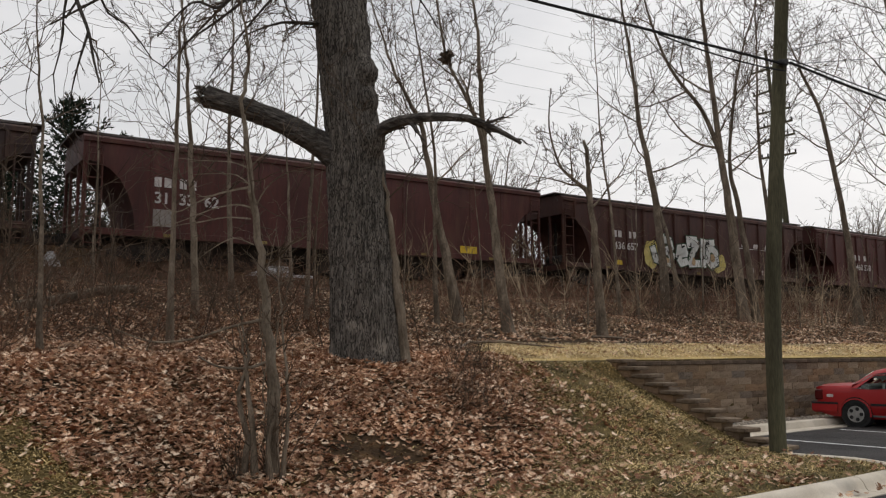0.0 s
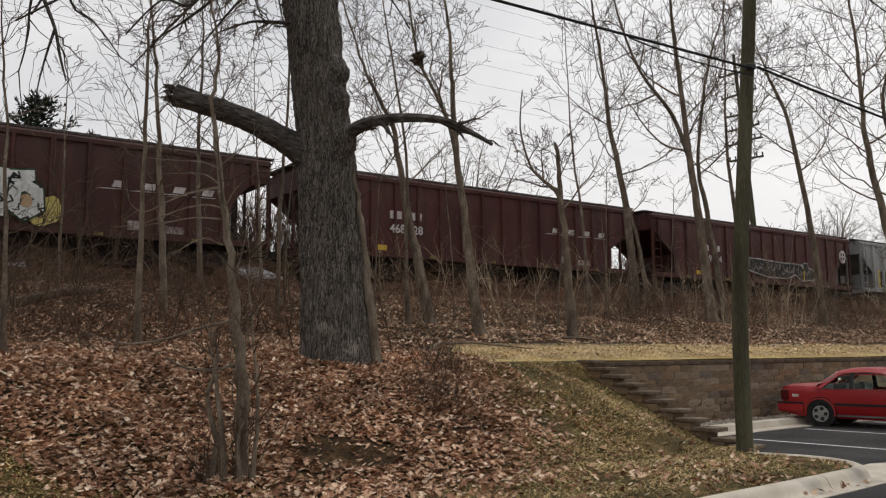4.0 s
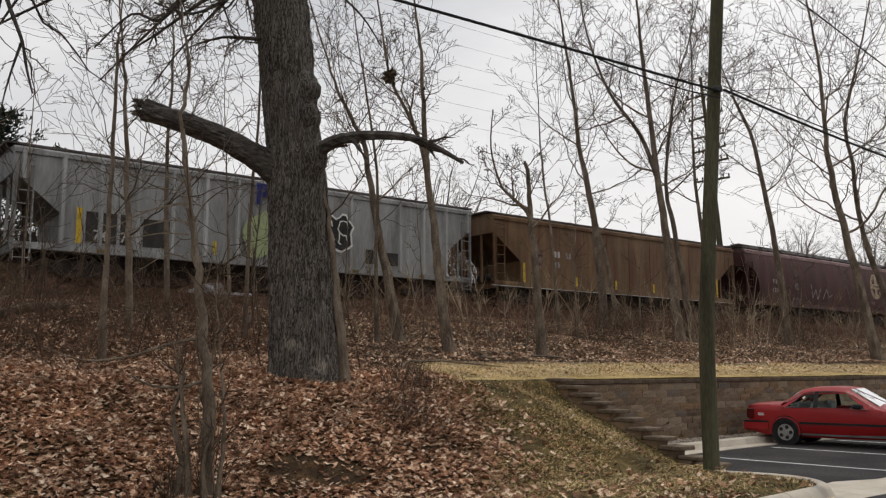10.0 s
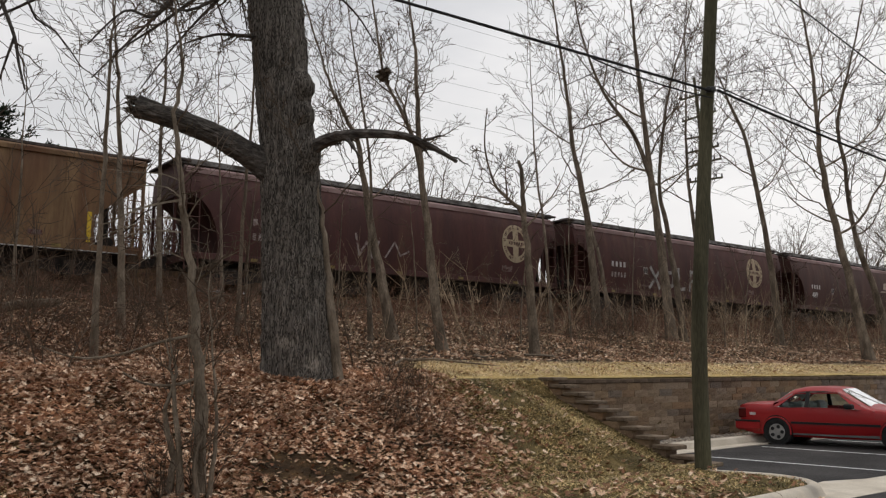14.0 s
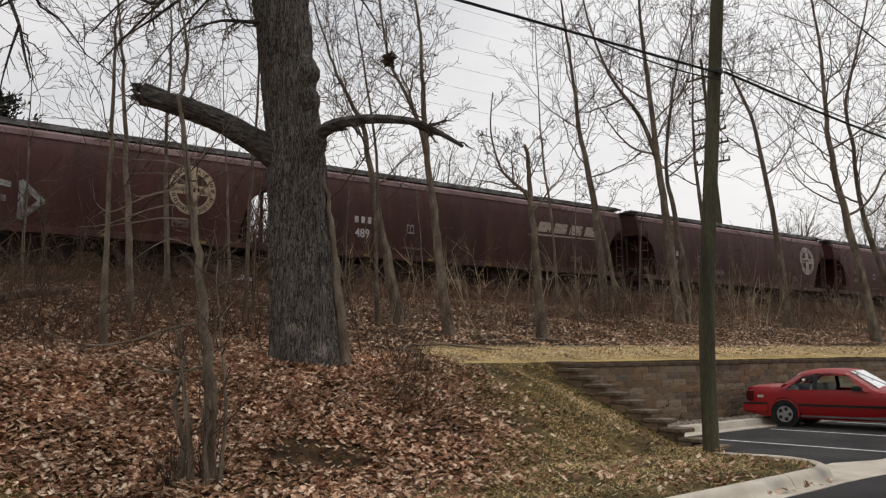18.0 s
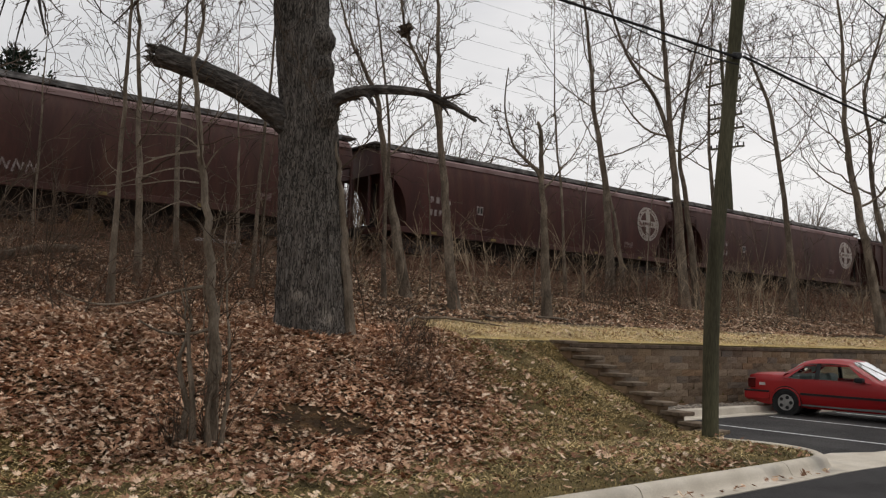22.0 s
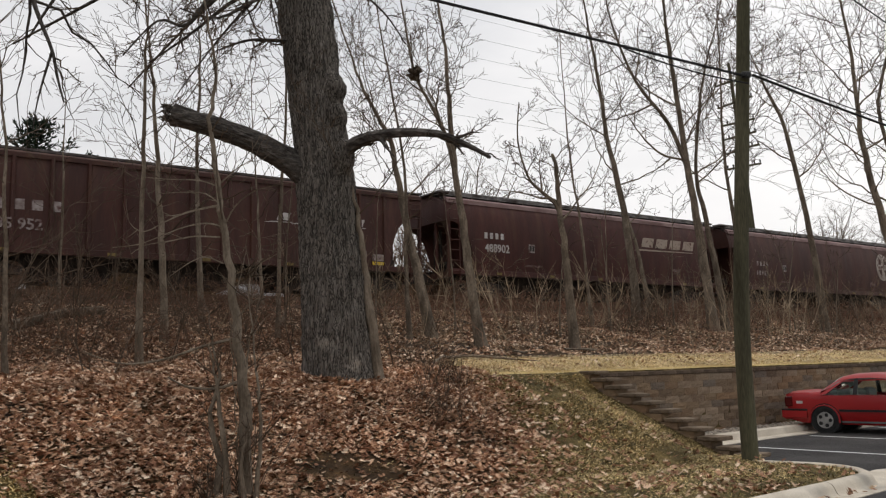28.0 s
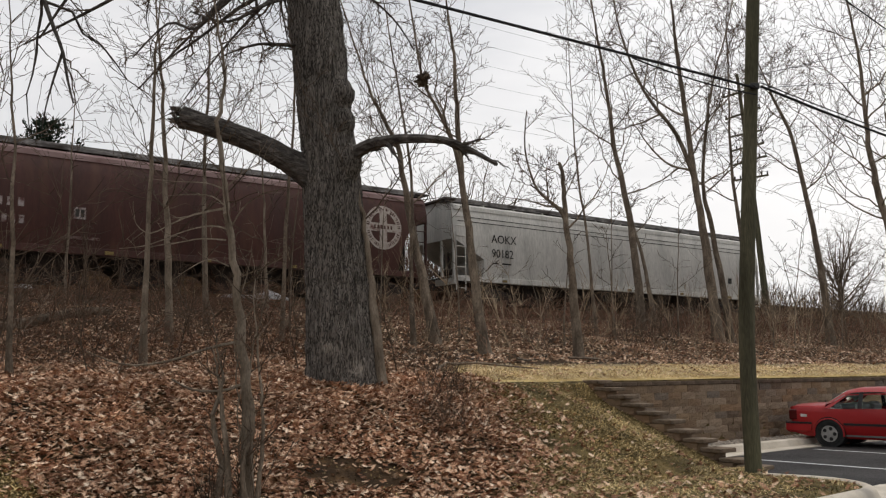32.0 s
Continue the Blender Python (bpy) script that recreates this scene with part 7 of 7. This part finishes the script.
stems("sapling_stems", "pale crooked stems of young saplings in a thicket", 56, 46, lambda g: (g.uniform(-9, 9.5), 12.9 + 8.0 * g.random()), lambda g, u, s: g.uniform(1.2, 3.6), 0.0080, 9, 0.14, M_TWIG)
stems("dry_stalks", "pale dry stalks and canes among brush", 58, 750, lambda g: (g.uniform(-11, 46), 14.9 + 10.0 * g.random()), lambda g, u, s: g.uniform(0.3, 1.3), 0.0052, 3, 0.5, M_DRYSTEM)
stems("bank_saplings", "pale thin stems standing in dry brush", 57, 190, lambda g: (g.uniform(9.5, 44), 15.6 + 8.0 * g.random()), lambda g, u, s: g.uniform(0.9, 2.8), 0.008, 8, 0.22, M_DRYSTEM)
stems("arching_canes", "pale thin arching canes over dark brush", 57, 45, lambda g: (g.uniform(-10, 9.5), 13.2 + 7.0 * g.random()), lambda g, u, s: g.uniform(1.2, 2.6), 0.0055, 8, 0.75, M_PALEBARK)
stems("trackside_brush", "dry reddish brush along the track shoulder", 53, 3400, lambda g: (g.uniform(-16, 62), g.uniform(22.6, 26.2)), lambda g, u, s: g.uniform(0.4, 1.35) * (0.5 if u < 17 else 1.0), 0.0058, 4, 0.6)
# brush and thicket added behind the track, to dim sky between the cars
stems("far_side_brush", "dark brush on the far side of the track", 54, 2600, lambda g: (g.uniform(-14, 80), g.uniform(33.0, 36.5)), lambda g, u, s: g.uniform(0.5, 1.9), 0.016, 3, 0.2, M_TWIG)
stems("far_thicket", "bare thicket of tall stems beyond the railway", 59, 700, lambda g: (g.uniform(9, 30), g.uniform(33.4, 36.5)), lambda g, u, s: g.uniform(1.4, 3.4), 0.011, 6, 0.25, M_BRIAR)
stems("undergrowth", "dense brown undergrowth of dry stems", 55, 1300, left_place, lambda g, u, s: g.uniform(0.2, 0.7), 0.006, 4, 0.9, M_BRIAR)
for k, (u, s, n, h) in enumerate(((3.6, 8.75, 26, 1.3), (3.2, 8.7, 14, 0.9), (7.45, 10.4, 46, 0.75), (8.3, 11.6, 60, 0.9), (23.7, 20.5, 110, 1.7), (29.5, 21.0, 60, 1.5), (19.6, 17.8, 50, 1.1), (34.5, 19.5, 90, 1.8))):
    rad = 0.09 if k < 2 else 0.3 if k < 4 else 0.6
    stems("shrub", "bare twiggy shrub of many thin stems", 60 + k, n, lambda g, u=u, s=s, rad=rad: (u + g.gauss(0, rad), s + g.gauss(0, rad)), lambda g, a, b, h=h: g.uniform(0.45, 1.0) * h, 0.006, 4, 0.35, M_TWIG)

# pale thin saplings among the brush
for k, (u, s, h, ln) in enumerate(((24.5, 20.0, 4.5, 0.1), (20.2, 19.0, 3.2, -0.1), (29.8, 18.8, 4.2, 0.25), (31.0, 19.3, 3.4, -0.3), (32.6, 18.5, 2.9, 0.2), (36.0, 20.2, 3.8, -0.2), (17.2, 18.2, 2.6, 0.15), (14.6, 19.8, 3.6, -0.12),
                                   (11.2, 18.6, 3.3, 0.05), (27.2, 18.0, 2.4, 0.12), (38.5, 19.0, 3.2, -0.25), (9.6, 20.6, 4.0, 0.1), (41.0, 18.0, 3.6, 0.2), (22.0, 20.8, 5.0, 0.05))):
    p = at(u, s)
    z = ground_z(u, s)
    bare_tree(80 + k, p.x, p.y, [(0, z), (ln * 0.4 * h * 0.3, z + h * 0.45), (ln * h * 0.5, z + h)], 0.035, "thin pale sapling in dry brush", 7, 0.35, 0.30, mat=M_PALEBARK, name="sapling", category="sapling", level=2, top=0.4, twigs=4)

# fallen log and sticks
log = Shape().tube(smooth_path([(-9.6, 15.9, 2.55), (-9.25, 16.9, 2.75), (-8.9, 17.9, 3.0), (-8.4, 18.6, 3.1)], 3), [0.12, 0.12, 0.115, 0.11, 0.11, 0.105, 0.10, 0.095, 0.09, 0.08], 8, flute=0.15)
solid("fallen_log", log, M_TREEBARK, "fallen grey log lying in brush", "log")
for k, (u, s, ln, a) in enumerate(((10.3, 14.4, 2.2, -15), (14.5, 15.2, 3.0, 8), (12.6, 14.9, 1.7, 22), (33.5, 15.6, 4.0, -6), (36.0, 15.3, 3.0, 4), (9.4, 13.6, 1.6, 40))):
    d = Vector((math.cos(radians(a)), math.sin(radians(a)), 0)) * ln
    pts = []
    for f in (0, 0.3, 0.6, 1.0):
        q = Vector((u, s, 0)) + d * f
        pts.append(at(q.x, q.y, ground_z(q.x, q.y) + 0.05 + 0.05 * math.sin(f * 5 + k)))
    solid("fallen_branch", Shape().tube(pts, [0.035, 0.03, 0.024, 0.012], 5), M_TREEBARK, "fallen dead branch on leaf litter", "branch")
M_PALEMOUND = material("pale_debris", [(0.26, 0.26, 0.265), (0.52, 0.525, 0.53)], 5, rough=0.8, fine=0.35, fine_scale=14)


def heap(u, s, w, d, h, label):
    sh = Shape()
    rings = []
    for f, z in ((1.0, -0.1), (0.85, 0.35), (0.55, 0.75), (0.15, 1.0)):
        rings.append([at(u + w * f * math.cos(a) * (1 + 0.25 * noise.noise((math.cos(a) * 2, math.sin(a) * 2, u))), s + d * f * math.sin(a), ground_z(u, s) + h * z) for a in [2 * math.pi * i / 16 for i in range(16)]])
    solid("rubble_mound", sh.quad_strip(rings), M_PALEMOUND, label, "mound")


# pale mounds added where a bright patch shows beneath the cars
heap(13.5, 32.2, 2.7, 0.5, 1.42, "pale long mound added beyond the track")
heap(4.9, 32.2, 0.6, 0.4, 1.5, "small pale mound added beyond the track")


def leaf_material(name, colours, patch=0.3):
    m = bpy.data.materials.new(name)
    m.use_nodes = True
    t = m.node_tree
    b = t.nodes["Principled BSDF"]
    geo = t.nodes.new("ShaderNodeNewGeometry")
    cr = t.nodes.new("ShaderNodeValToRGB")
    els = cr.color_ramp.elements
    for i, c in enumerate(colours):
        pos = i / (len(colours) - 1)
        e = els[i] if i < 2 else els.new(pos)
        e.position, e.color = pos, (*c, 1)
    t.links.new(geo.outputs["Random Per Island"], cr.inputs["Fac"])
    co = t.nodes.new("ShaderNodeTexCoord")
    n = t.nodes.new("ShaderNodeTexNoise")
    n.inputs["Scale"].default_value, n.inputs["Detail"].default_value = 30, 3
    t.links.new(co.outputs["Object"], n.inputs["Vector"])
    r = t.nodes.new("ShaderNodeMapRange")
    t.links.new(n.outputs["Fac"], r.inputs["Value"])
    r.inputs["To Min"].default_value, r.inputs["To Max"].default_value = 0.6, 1.4
    hv = t.nodes.new("ShaderNodeHueSaturation")
    t.links.new(cr.outputs["Color"], hv.inputs["Color"])
    t.links.new(r.outputs[0], hv.inputs["Value"])
    drift, spread, wide = t.nodes.new("ShaderNodeTexNoise"), t.nodes.new("ShaderNodeMapRange"), t.nodes.new("ShaderNodeHueSaturation")
    drift.inputs["Scale"].default_value, drift.inputs["Detail"].default_value = 1.1, 4
    t.links.new(co.outputs["Object"], drift.inputs["Vector"])
    t.links.new(drift.outputs["Fac"], spread.inputs["Value"])
    spread.inputs["From Min"].default_value, spread.inputs["From Max"].default_value = 0.3, 0.7
    spread.inputs["To Min"].default_value, spread.inputs["To Max"].default_value = 1 - patch, 1 + patch
    t.links.new(hv.outputs[0], wide.inputs["Color"])
    t.links.new(spread.outputs[0], wide.inputs["Value"])
    t.links.new(wide.outputs[0], b.inputs["Base Color"])
    b.inputs["Roughness"].default_value, b.inputs["Specular IOR Level"].default_value = 0.65, 0.2
    return m


M_LEAF = leaf_material("dead_oak_leaf", warm((0.135, 0.061, 0.036), (0.255, 0.127, 0.075), (0.41, 0.242, 0.152), (0.61, 0.415, 0.287), (0.81, 0.66, 0.51), k=1.08))
M_LEAFDULL = leaf_material("matted_leaf", [(0.135, 0.064, 0.036), (0.275, 0.147, 0.085), (0.45, 0.275, 0.172), (0.67, 0.475, 0.325), (0.86, 0.70, 0.53)])
M_BLADE = leaf_material("winter_grass", [(0.062, 0.066, 0.018), (0.135, 0.113, 0.038), (0.25, 0.188, 0.072), (0.43, 0.32, 0.14)])
M_STRAW = leaf_material("straw_grass", [(0.38, 0.275, 0.145), (0.59, 0.46, 0.265), (0.76, 0.62, 0.39), (0.86, 0.74, 0.51)])
M_THATCH = leaf_material("thatch_grass", [(0.23, 0.162, 0.066), (0.40, 0.288, 0.122), (0.58, 0.435, 0.20), (0.76, 0.60, 0.325)])

HALF_LEAF = [(0.0, 0.0), (0.16, 0.05), (0.27, 0.36), (0.37, 0.07), (0.58, 0.50), (0.62, 0.09), (0.84, 0.35), (1.0, 0.0)]


def leaves(name, label, seed, count, place, size, mat):
    rng = random.Random(seed)
    vs, fs = [], []
    for k in range(count):
        u, s = place(rng)
        z = ground_z(u, s) + rng.uniform(0.005, 0.045)
        ln = size * rng.uniform(0.55, 1.35)
        a = rng.uniform(0, 6.283)
        e1 = Vector((math.cos(a), math.sin(a), rng.gauss(0.0, 0.38)))
        e2 = Vector((-math.sin(a), math.cos(a), rng.gauss(0.0, 0.38)))
        curl = rng.uniform(0.0, 0.5) * ln
        fold = rng.uniform(-0.15, 0.6)
        o = at(u, s, z)
        b = len(vs)
        m = len(HALF_LEAF)
        for sgn in (1, -1):
            for x, y in HALF_LEAF:
                q = o + e1 * (x - 0.5) * ln + e2 * sgn * y * ln * 0.95
                q.z += curl * (x - 0.5) ** 2 * 1.6 + fold * y * ln
                vs.append(tuple(q))
        fs.append(tuple(range(b, b + m)))
        fs.append(tuple(reversed((b, *range(b + m + 1, b + 2 * m - 1), b + m - 1))))
    me = bpy.data.meshes.new(name)
    me.from_pydata(vs, [], fs)
    me.materials.append(mat)
    ob = new(name, me)
    return tagged(ob, label, "leaves", kind="stuff")


def near_leaves(rng):
    while True:
        u, s = rng.uniform(-9, 9.8), 6.3 + 6.8 * rng.random()
        if s < 12.3 and rng.random() > 0.05 + 0.95 * smooth(-1.3, 0.5, litter(u, s)):
            continue
        if rng.random() < 0.55 * smooth(0.05, 0.45, noise.noise((u * 1.3, s * 1.3, 21.0))):
            continue
        if rng.random() < 0.40 * smooth(2.5, 4.5, u) * (1 - smooth(9.6, 11.2, s)):
            continue
        if s < 9.0 and rng.random() < 0.38 * (1 - smooth(8.2, 9.0, s)):
            continue
        hole = (u - 5.15) ** 2 / 0.55 + (s - 9.15) ** 2 / 0.22
        if hole < 1 and rng.random() < 0.95:
            continue
        return u, s


leaves("leaf_litter", "thick litter of brown and tan oak leaves", 71, 50000, near_leaves, 0.076, M_LEAF)


def bank_leaves(rng):
    while True:
        u, s = rng.uniform(-10, 46), 12.6 + 11.5 * rng.random() ** 1.25
        if s < 14.9 and u > 8.89 + 0.75 * (s - 12.3) and rng.random() < 0.90:
            continue
        return u, s


leaves("bank_leaf_litter", "matted brown leaf litter on the embankment", 72, 76000, bank_leaves, 0.080, M_LEAFDULL)


leaves("thicket_leaf_litter", "brown leaf litter under the bare thicket", 75, 26000, lambda g: (g.uniform(-9.5, 9.0), 12.5 + 6.5 * g.random() ** 1.2), 0.078, M_LEAF)


def slope_leaves(rng):
    while True:
        u, s = rng.uniform(-2, 11.4), rng.uniform(5.9, 11.9)
        if rng.random() < 0.22 + 1.6 * max(0.0, noise.noise((u * 0.9, s * 0.9, 31.0))) and not (s < 8.4 and u > verge_end(s) - 0.1) and s > kerb_s(u) + 0.2:
            return u, s


leaves("scattered_leaves", "scattered tan oak leaves on winter grass", 73, 3600, slope_leaves, 0.078, M_LEAF)
leaves("gutter_leaves", "dead leaves lying along the gutter", 74, 46, lambda g: (lambda u: (u, kerb_s(u) - 0.12 + 0.06 * g.gauss(0, 1)))(g.uniform(3, 10.6)), 0.08, M_LEAFDULL).location.z = 0.08


def blades(name, label, seed, count, place, length, mat, flat=0.5, wide=1.0):
    rng = random.Random(seed)
    vs, fs = [], []
    for k in range(count):
        u, s = place(rng)
        p = at(u, s, ground_z(u, s) - 0.005)
        ln = length * rng.uniform(0.5, 1.4)
        a = rng.uniform(0, 6.283)
        d = Vector((math.cos(a) * flat, math.sin(a) * flat, rng.uniform(0.25, 1.0))).normalized() * ln
        w = Vector((-math.sin(a), math.cos(a), 0)) * rng.uniform(0.003, 0.006) * wide
        b = len(vs)
        mid = p + d * 0.55
        tip = p + d + Vector((0, 0, -0.25 * ln))
        vs += [tuple(p - w), tuple(p + w), tuple(mid + w * 0.8), tuple(mid - w * 0.8), tuple(tip)]
        fs += [(b, b + 1, b + 2, b + 3), (b + 3, b + 2, b + 4)]
    me = bpy.data.meshes.new(name)
    me.from_pydata(vs, [], fs)
    me.materials.append(mat)
    return tagged(new(name, me), label, "grass", kind="stuff")


def verge(rng):
    while True:
        u = rng.uniform(-3, 11.9)
        s = kerb_s(u) + 0.16 + 6.5 * rng.random()
        if s > 12.0:
            continue
        if rng.random() < 0.97 * smooth(-0.5, 0.9, litter(u, s)):
            continue
        if s < 8.4 and u > verge_end(s) - 0.05:
            continue
        return u, s


def thatch(rng):
    while True:
        u, s = verge(rng)
        if patchy(u * 3, s * 3) > -0.25 and s > 6.4 and (s > 7.9 or rng.random() < 0.3):
            return u, s


blades("winter_grass", "short green-brown winter grass on the verge", 81, 46000, verge, 0.060, M_BLADE, 0.9, 1.3)
blades("dead_grass", "matted pale dead grass on the slope", 82, 54000, thatch, 0.10, M_THATCH, 1.6, 1.5)


def straw_place(rng):
    s = 12.36 + 2.3 * rng.random() - 1.9 * (rng.random() < 0.12) * rng.random()
    return 8.89 + 0.75 * (s - 12.3) + 0.3 * rng.gauss(0, 1) + 25 * rng.random() ** 1.3, s


blades("straw_grass", "pale straw-coloured dead grass above the wall", 83, 42000, straw_place, 0.12, M_STRAW, 1.2)


# ---- retaining wall, block by block ----
def block_shape(w, d, h, seed, rough=0.018):
    """A split-faced block: a pillow with an uneven front. x along the wall, front towards -y."""
    rng = random.Random(seed)
    sh = Shape()
    j = 0.0015
    xs, zs = (-w / 2 + j, -w / 6, w / 6, w / 2 - j), (j, h / 2, h - j)
    front = [[(x, (-0.0 if 0 < a < 3 and b == 1 else 0.008) - rng.random() * rough - 0.006 * (0 < a < 3), z) for a, x in enumerate(xs)] for b, z in enumerate(zs)]
    base = len(sh.v)
    for row in front:
        sh.v += row
    for b in range(2):
        for a in range(3):
            i = base + b * 4 + a
            sh.f.append((i, i + 1, i + 5, i + 4))
    k = len(sh.v)
    sh.v += [(-w / 2 + j, d, j), (w / 2 - j, d, j), (w / 2 - j, d, h - j), (-w / 2 + j, d, h - j)]
    sh.f += [(base + 8, base + 9, base + 10, base + 11, k + 2, k + 3), (base + 3, base + 2, base + 1, base, k, k + 1), (base, base + 4, base + 8, k + 3, k), (base + 11, base + 7, base + 3, k + 1, k + 2)]
    return sh


COURSE, BW = 0.150, 0.43
block_meshes = [block_shape(BW, 0.28, COURSE, s).mesh("block", M_BLOCK, True) for s in range(7)]
half_meshes = [block_shape(BW / 2, 0.28, COURSE, 20 + s).mesh("block", M_BLOCK, True) for s in range(2)]
wall = thing("retaining_wall", "brown split-faced concrete block retaining wall", "wall", PLAN, kind="structure")
part("wall_core", Shape().box(12.02, 60, WALL_S + 0.10, WALL_S + 0.55, -0.2, 1.36), M_BLOCK, wall)
rng = random.Random(9)
rest = Shape()
for row in range(9):
    z = row * COURSE
    u = 12.0 + (BW / 2 if row % 2 else 0)
    if row % 2:
        part("block", half_meshes[row % 2], M_BLOCK, wall, m=pose(12.0 + BW / 4, WALL_S + rng.uniform(-0.004, 0.004) + 0.004 * row, z))
    while u < 45:
        if u < 25.6:
            part("block", rng.choice(block_meshes), M_BLOCK, wall, m=pose(u + BW / 2, WALL_S + rng.uniform(-0.006, 0.006) + 0.004 * row, z))
        else:
            rest.box(u + 0.006, u + BW - 0.006, WALL_S + rng.uniform(-0.01, 0.01) + 0.004 * row, WALL_S + 0.2, z + 0.005, z + COURSE - 0.005, bevel=0.012)
        u += BW
tagged(part("far_blocks", rest, material("split_block_far", [(0.15, 0.112, 0.09), (0.215, 0.165, 0.135), (0.30, 0.235, 0.195)], 5, fine=0.3, fine_scale=60, bump=1.0, bump_scale=30, per_island=0.28, rough=0.95), wall), kind="stuff")
cap_me = Shape().box(-0.225, 0.225, -0.035, 0.32, 0, 0.085, bevel=0.012).mesh("cap", M_CAP)
for i in range(74):
    part("cap", cap_me, M_CAP, wall, m=pose(12.25 + 0.455 * i, WALL_S + 0.03 + rng.uniform(-0.006, 0.006), 1.352, 0, 0, rng.uniform(-0.6, 0.6)))

# stepped wing of the wall, down the slope
wing = thing("stepped_wall_end", "stepped end of a block retaining wall down the slope", "wall", PLAN, kind="structure")
step_caps = [Shape().box(-0.07, 0.33, -0.205, 0.205, 0, 0.062 + 0.004 * k, bevel=0.010).mesh("cap", M_STEPCAP) for k in range(3)]
step_block = block_shape(0.30, 0.34, 0.13, 41).mesh("block", M_BLOCK, True)
for i in range(11):
    s0, zt = 11.87 - 0.342 * i, 1.50 - 0.139 * i if i < 10 else 0.16
    part("cap", step_caps[i % 3], M_STEPCAP, wing, m=pose(11.93 + rng.uniform(-0.02, 0.02), s0, zt - 0.075, rng.uniform(-0.8, 0.8), rng.uniform(-1.2, 0.6), rng.uniform(-2.5, 2.5)))
    part("block", step_block, M_BLOCK, wing, m=pose(12.03, s0 - 0.05, zt - 0.212))
    part("backing", Shape().box(11.90, 12.16, s0 - 0.03, s0 + 0.30, -0.1, zt - 0.215), M_BLOCK, wing)

# gravel between kerb and wall
gr = Shape()
rng = random.Random(12)
for k in range(2600):
    u = 12.3 + 20 * rng.random() ** 1.2
    lo = 11.02 + 0.06 * (u - 12.4)
    s = rng.uniform(lo, WALL_S - 0.02)
    r = rng.uniform(0.018, 0.05)
    c = Vector((u, s, 0.09 + r * 0.4))
    b = len(gr.v)
    ph = rng.random() * 6
    gr.v += [tuple(c + Vector((r * math.cos(ph + a), r * math.sin(ph + a) * 0.8, 0))) for a in (0, 1.57, 3.14, 4.71)] + [tuple(c + Vector((0, 0, r * 0.6))), tuple(c - Vector((0, 0, r * 0.5)))]
    for i in range(4):
        gr.f += [(b + i, b + (i + 1) % 4, b + 4), (b + (i + 1) % 4, b + i, b + 5)]
solid("gravel", gr, material("pale_gravel", [(0.20, 0.165, 0.13), (0.38, 0.33, 0.27)], 20, rough=0.9, per_island=0.4), "pale gravel strip at the foot of the wall", "gravel", "stuff", m=PLAN, flat=True)
bed = Shape().quad_strip([[(12.2, 11.0, -0.1), (12.2, WALL_S + 0.1, -0.1), (12.2, WALL_S + 0.1, 0.10), (12.2, 11.0, 0.09)], [(32, 11.9, -0.1), (32, WALL_S + 0.1, -0.1), (32, WALL_S + 0.1, 0.10), (32, 11.9, 0.09)]])
solid("gravel_bed", bed, M_BALLAST, "grey gravel bed at the foot of the wall", "gravel", "structure", m=PLAN)


# ---- what moves ----
def motions():
    for car, centre in COACHES:
        rows = []
        for k in range(0, 33):
            x, y, _ = at(centre + travelled(k), TRACK_S)
            rows.append((k, pose(x, y, RAIL_Z, 0, 0, 38)))
        walk(car, rows)
    rows = []
    for k in range(0, 33):
        x, y, _ = at(1.42 + 13.2 * (k - 11), 3.1)
        rows.append((k, pose(x, y, 0, 0, 0, 38)))
    walk(silver, rows)


motions()
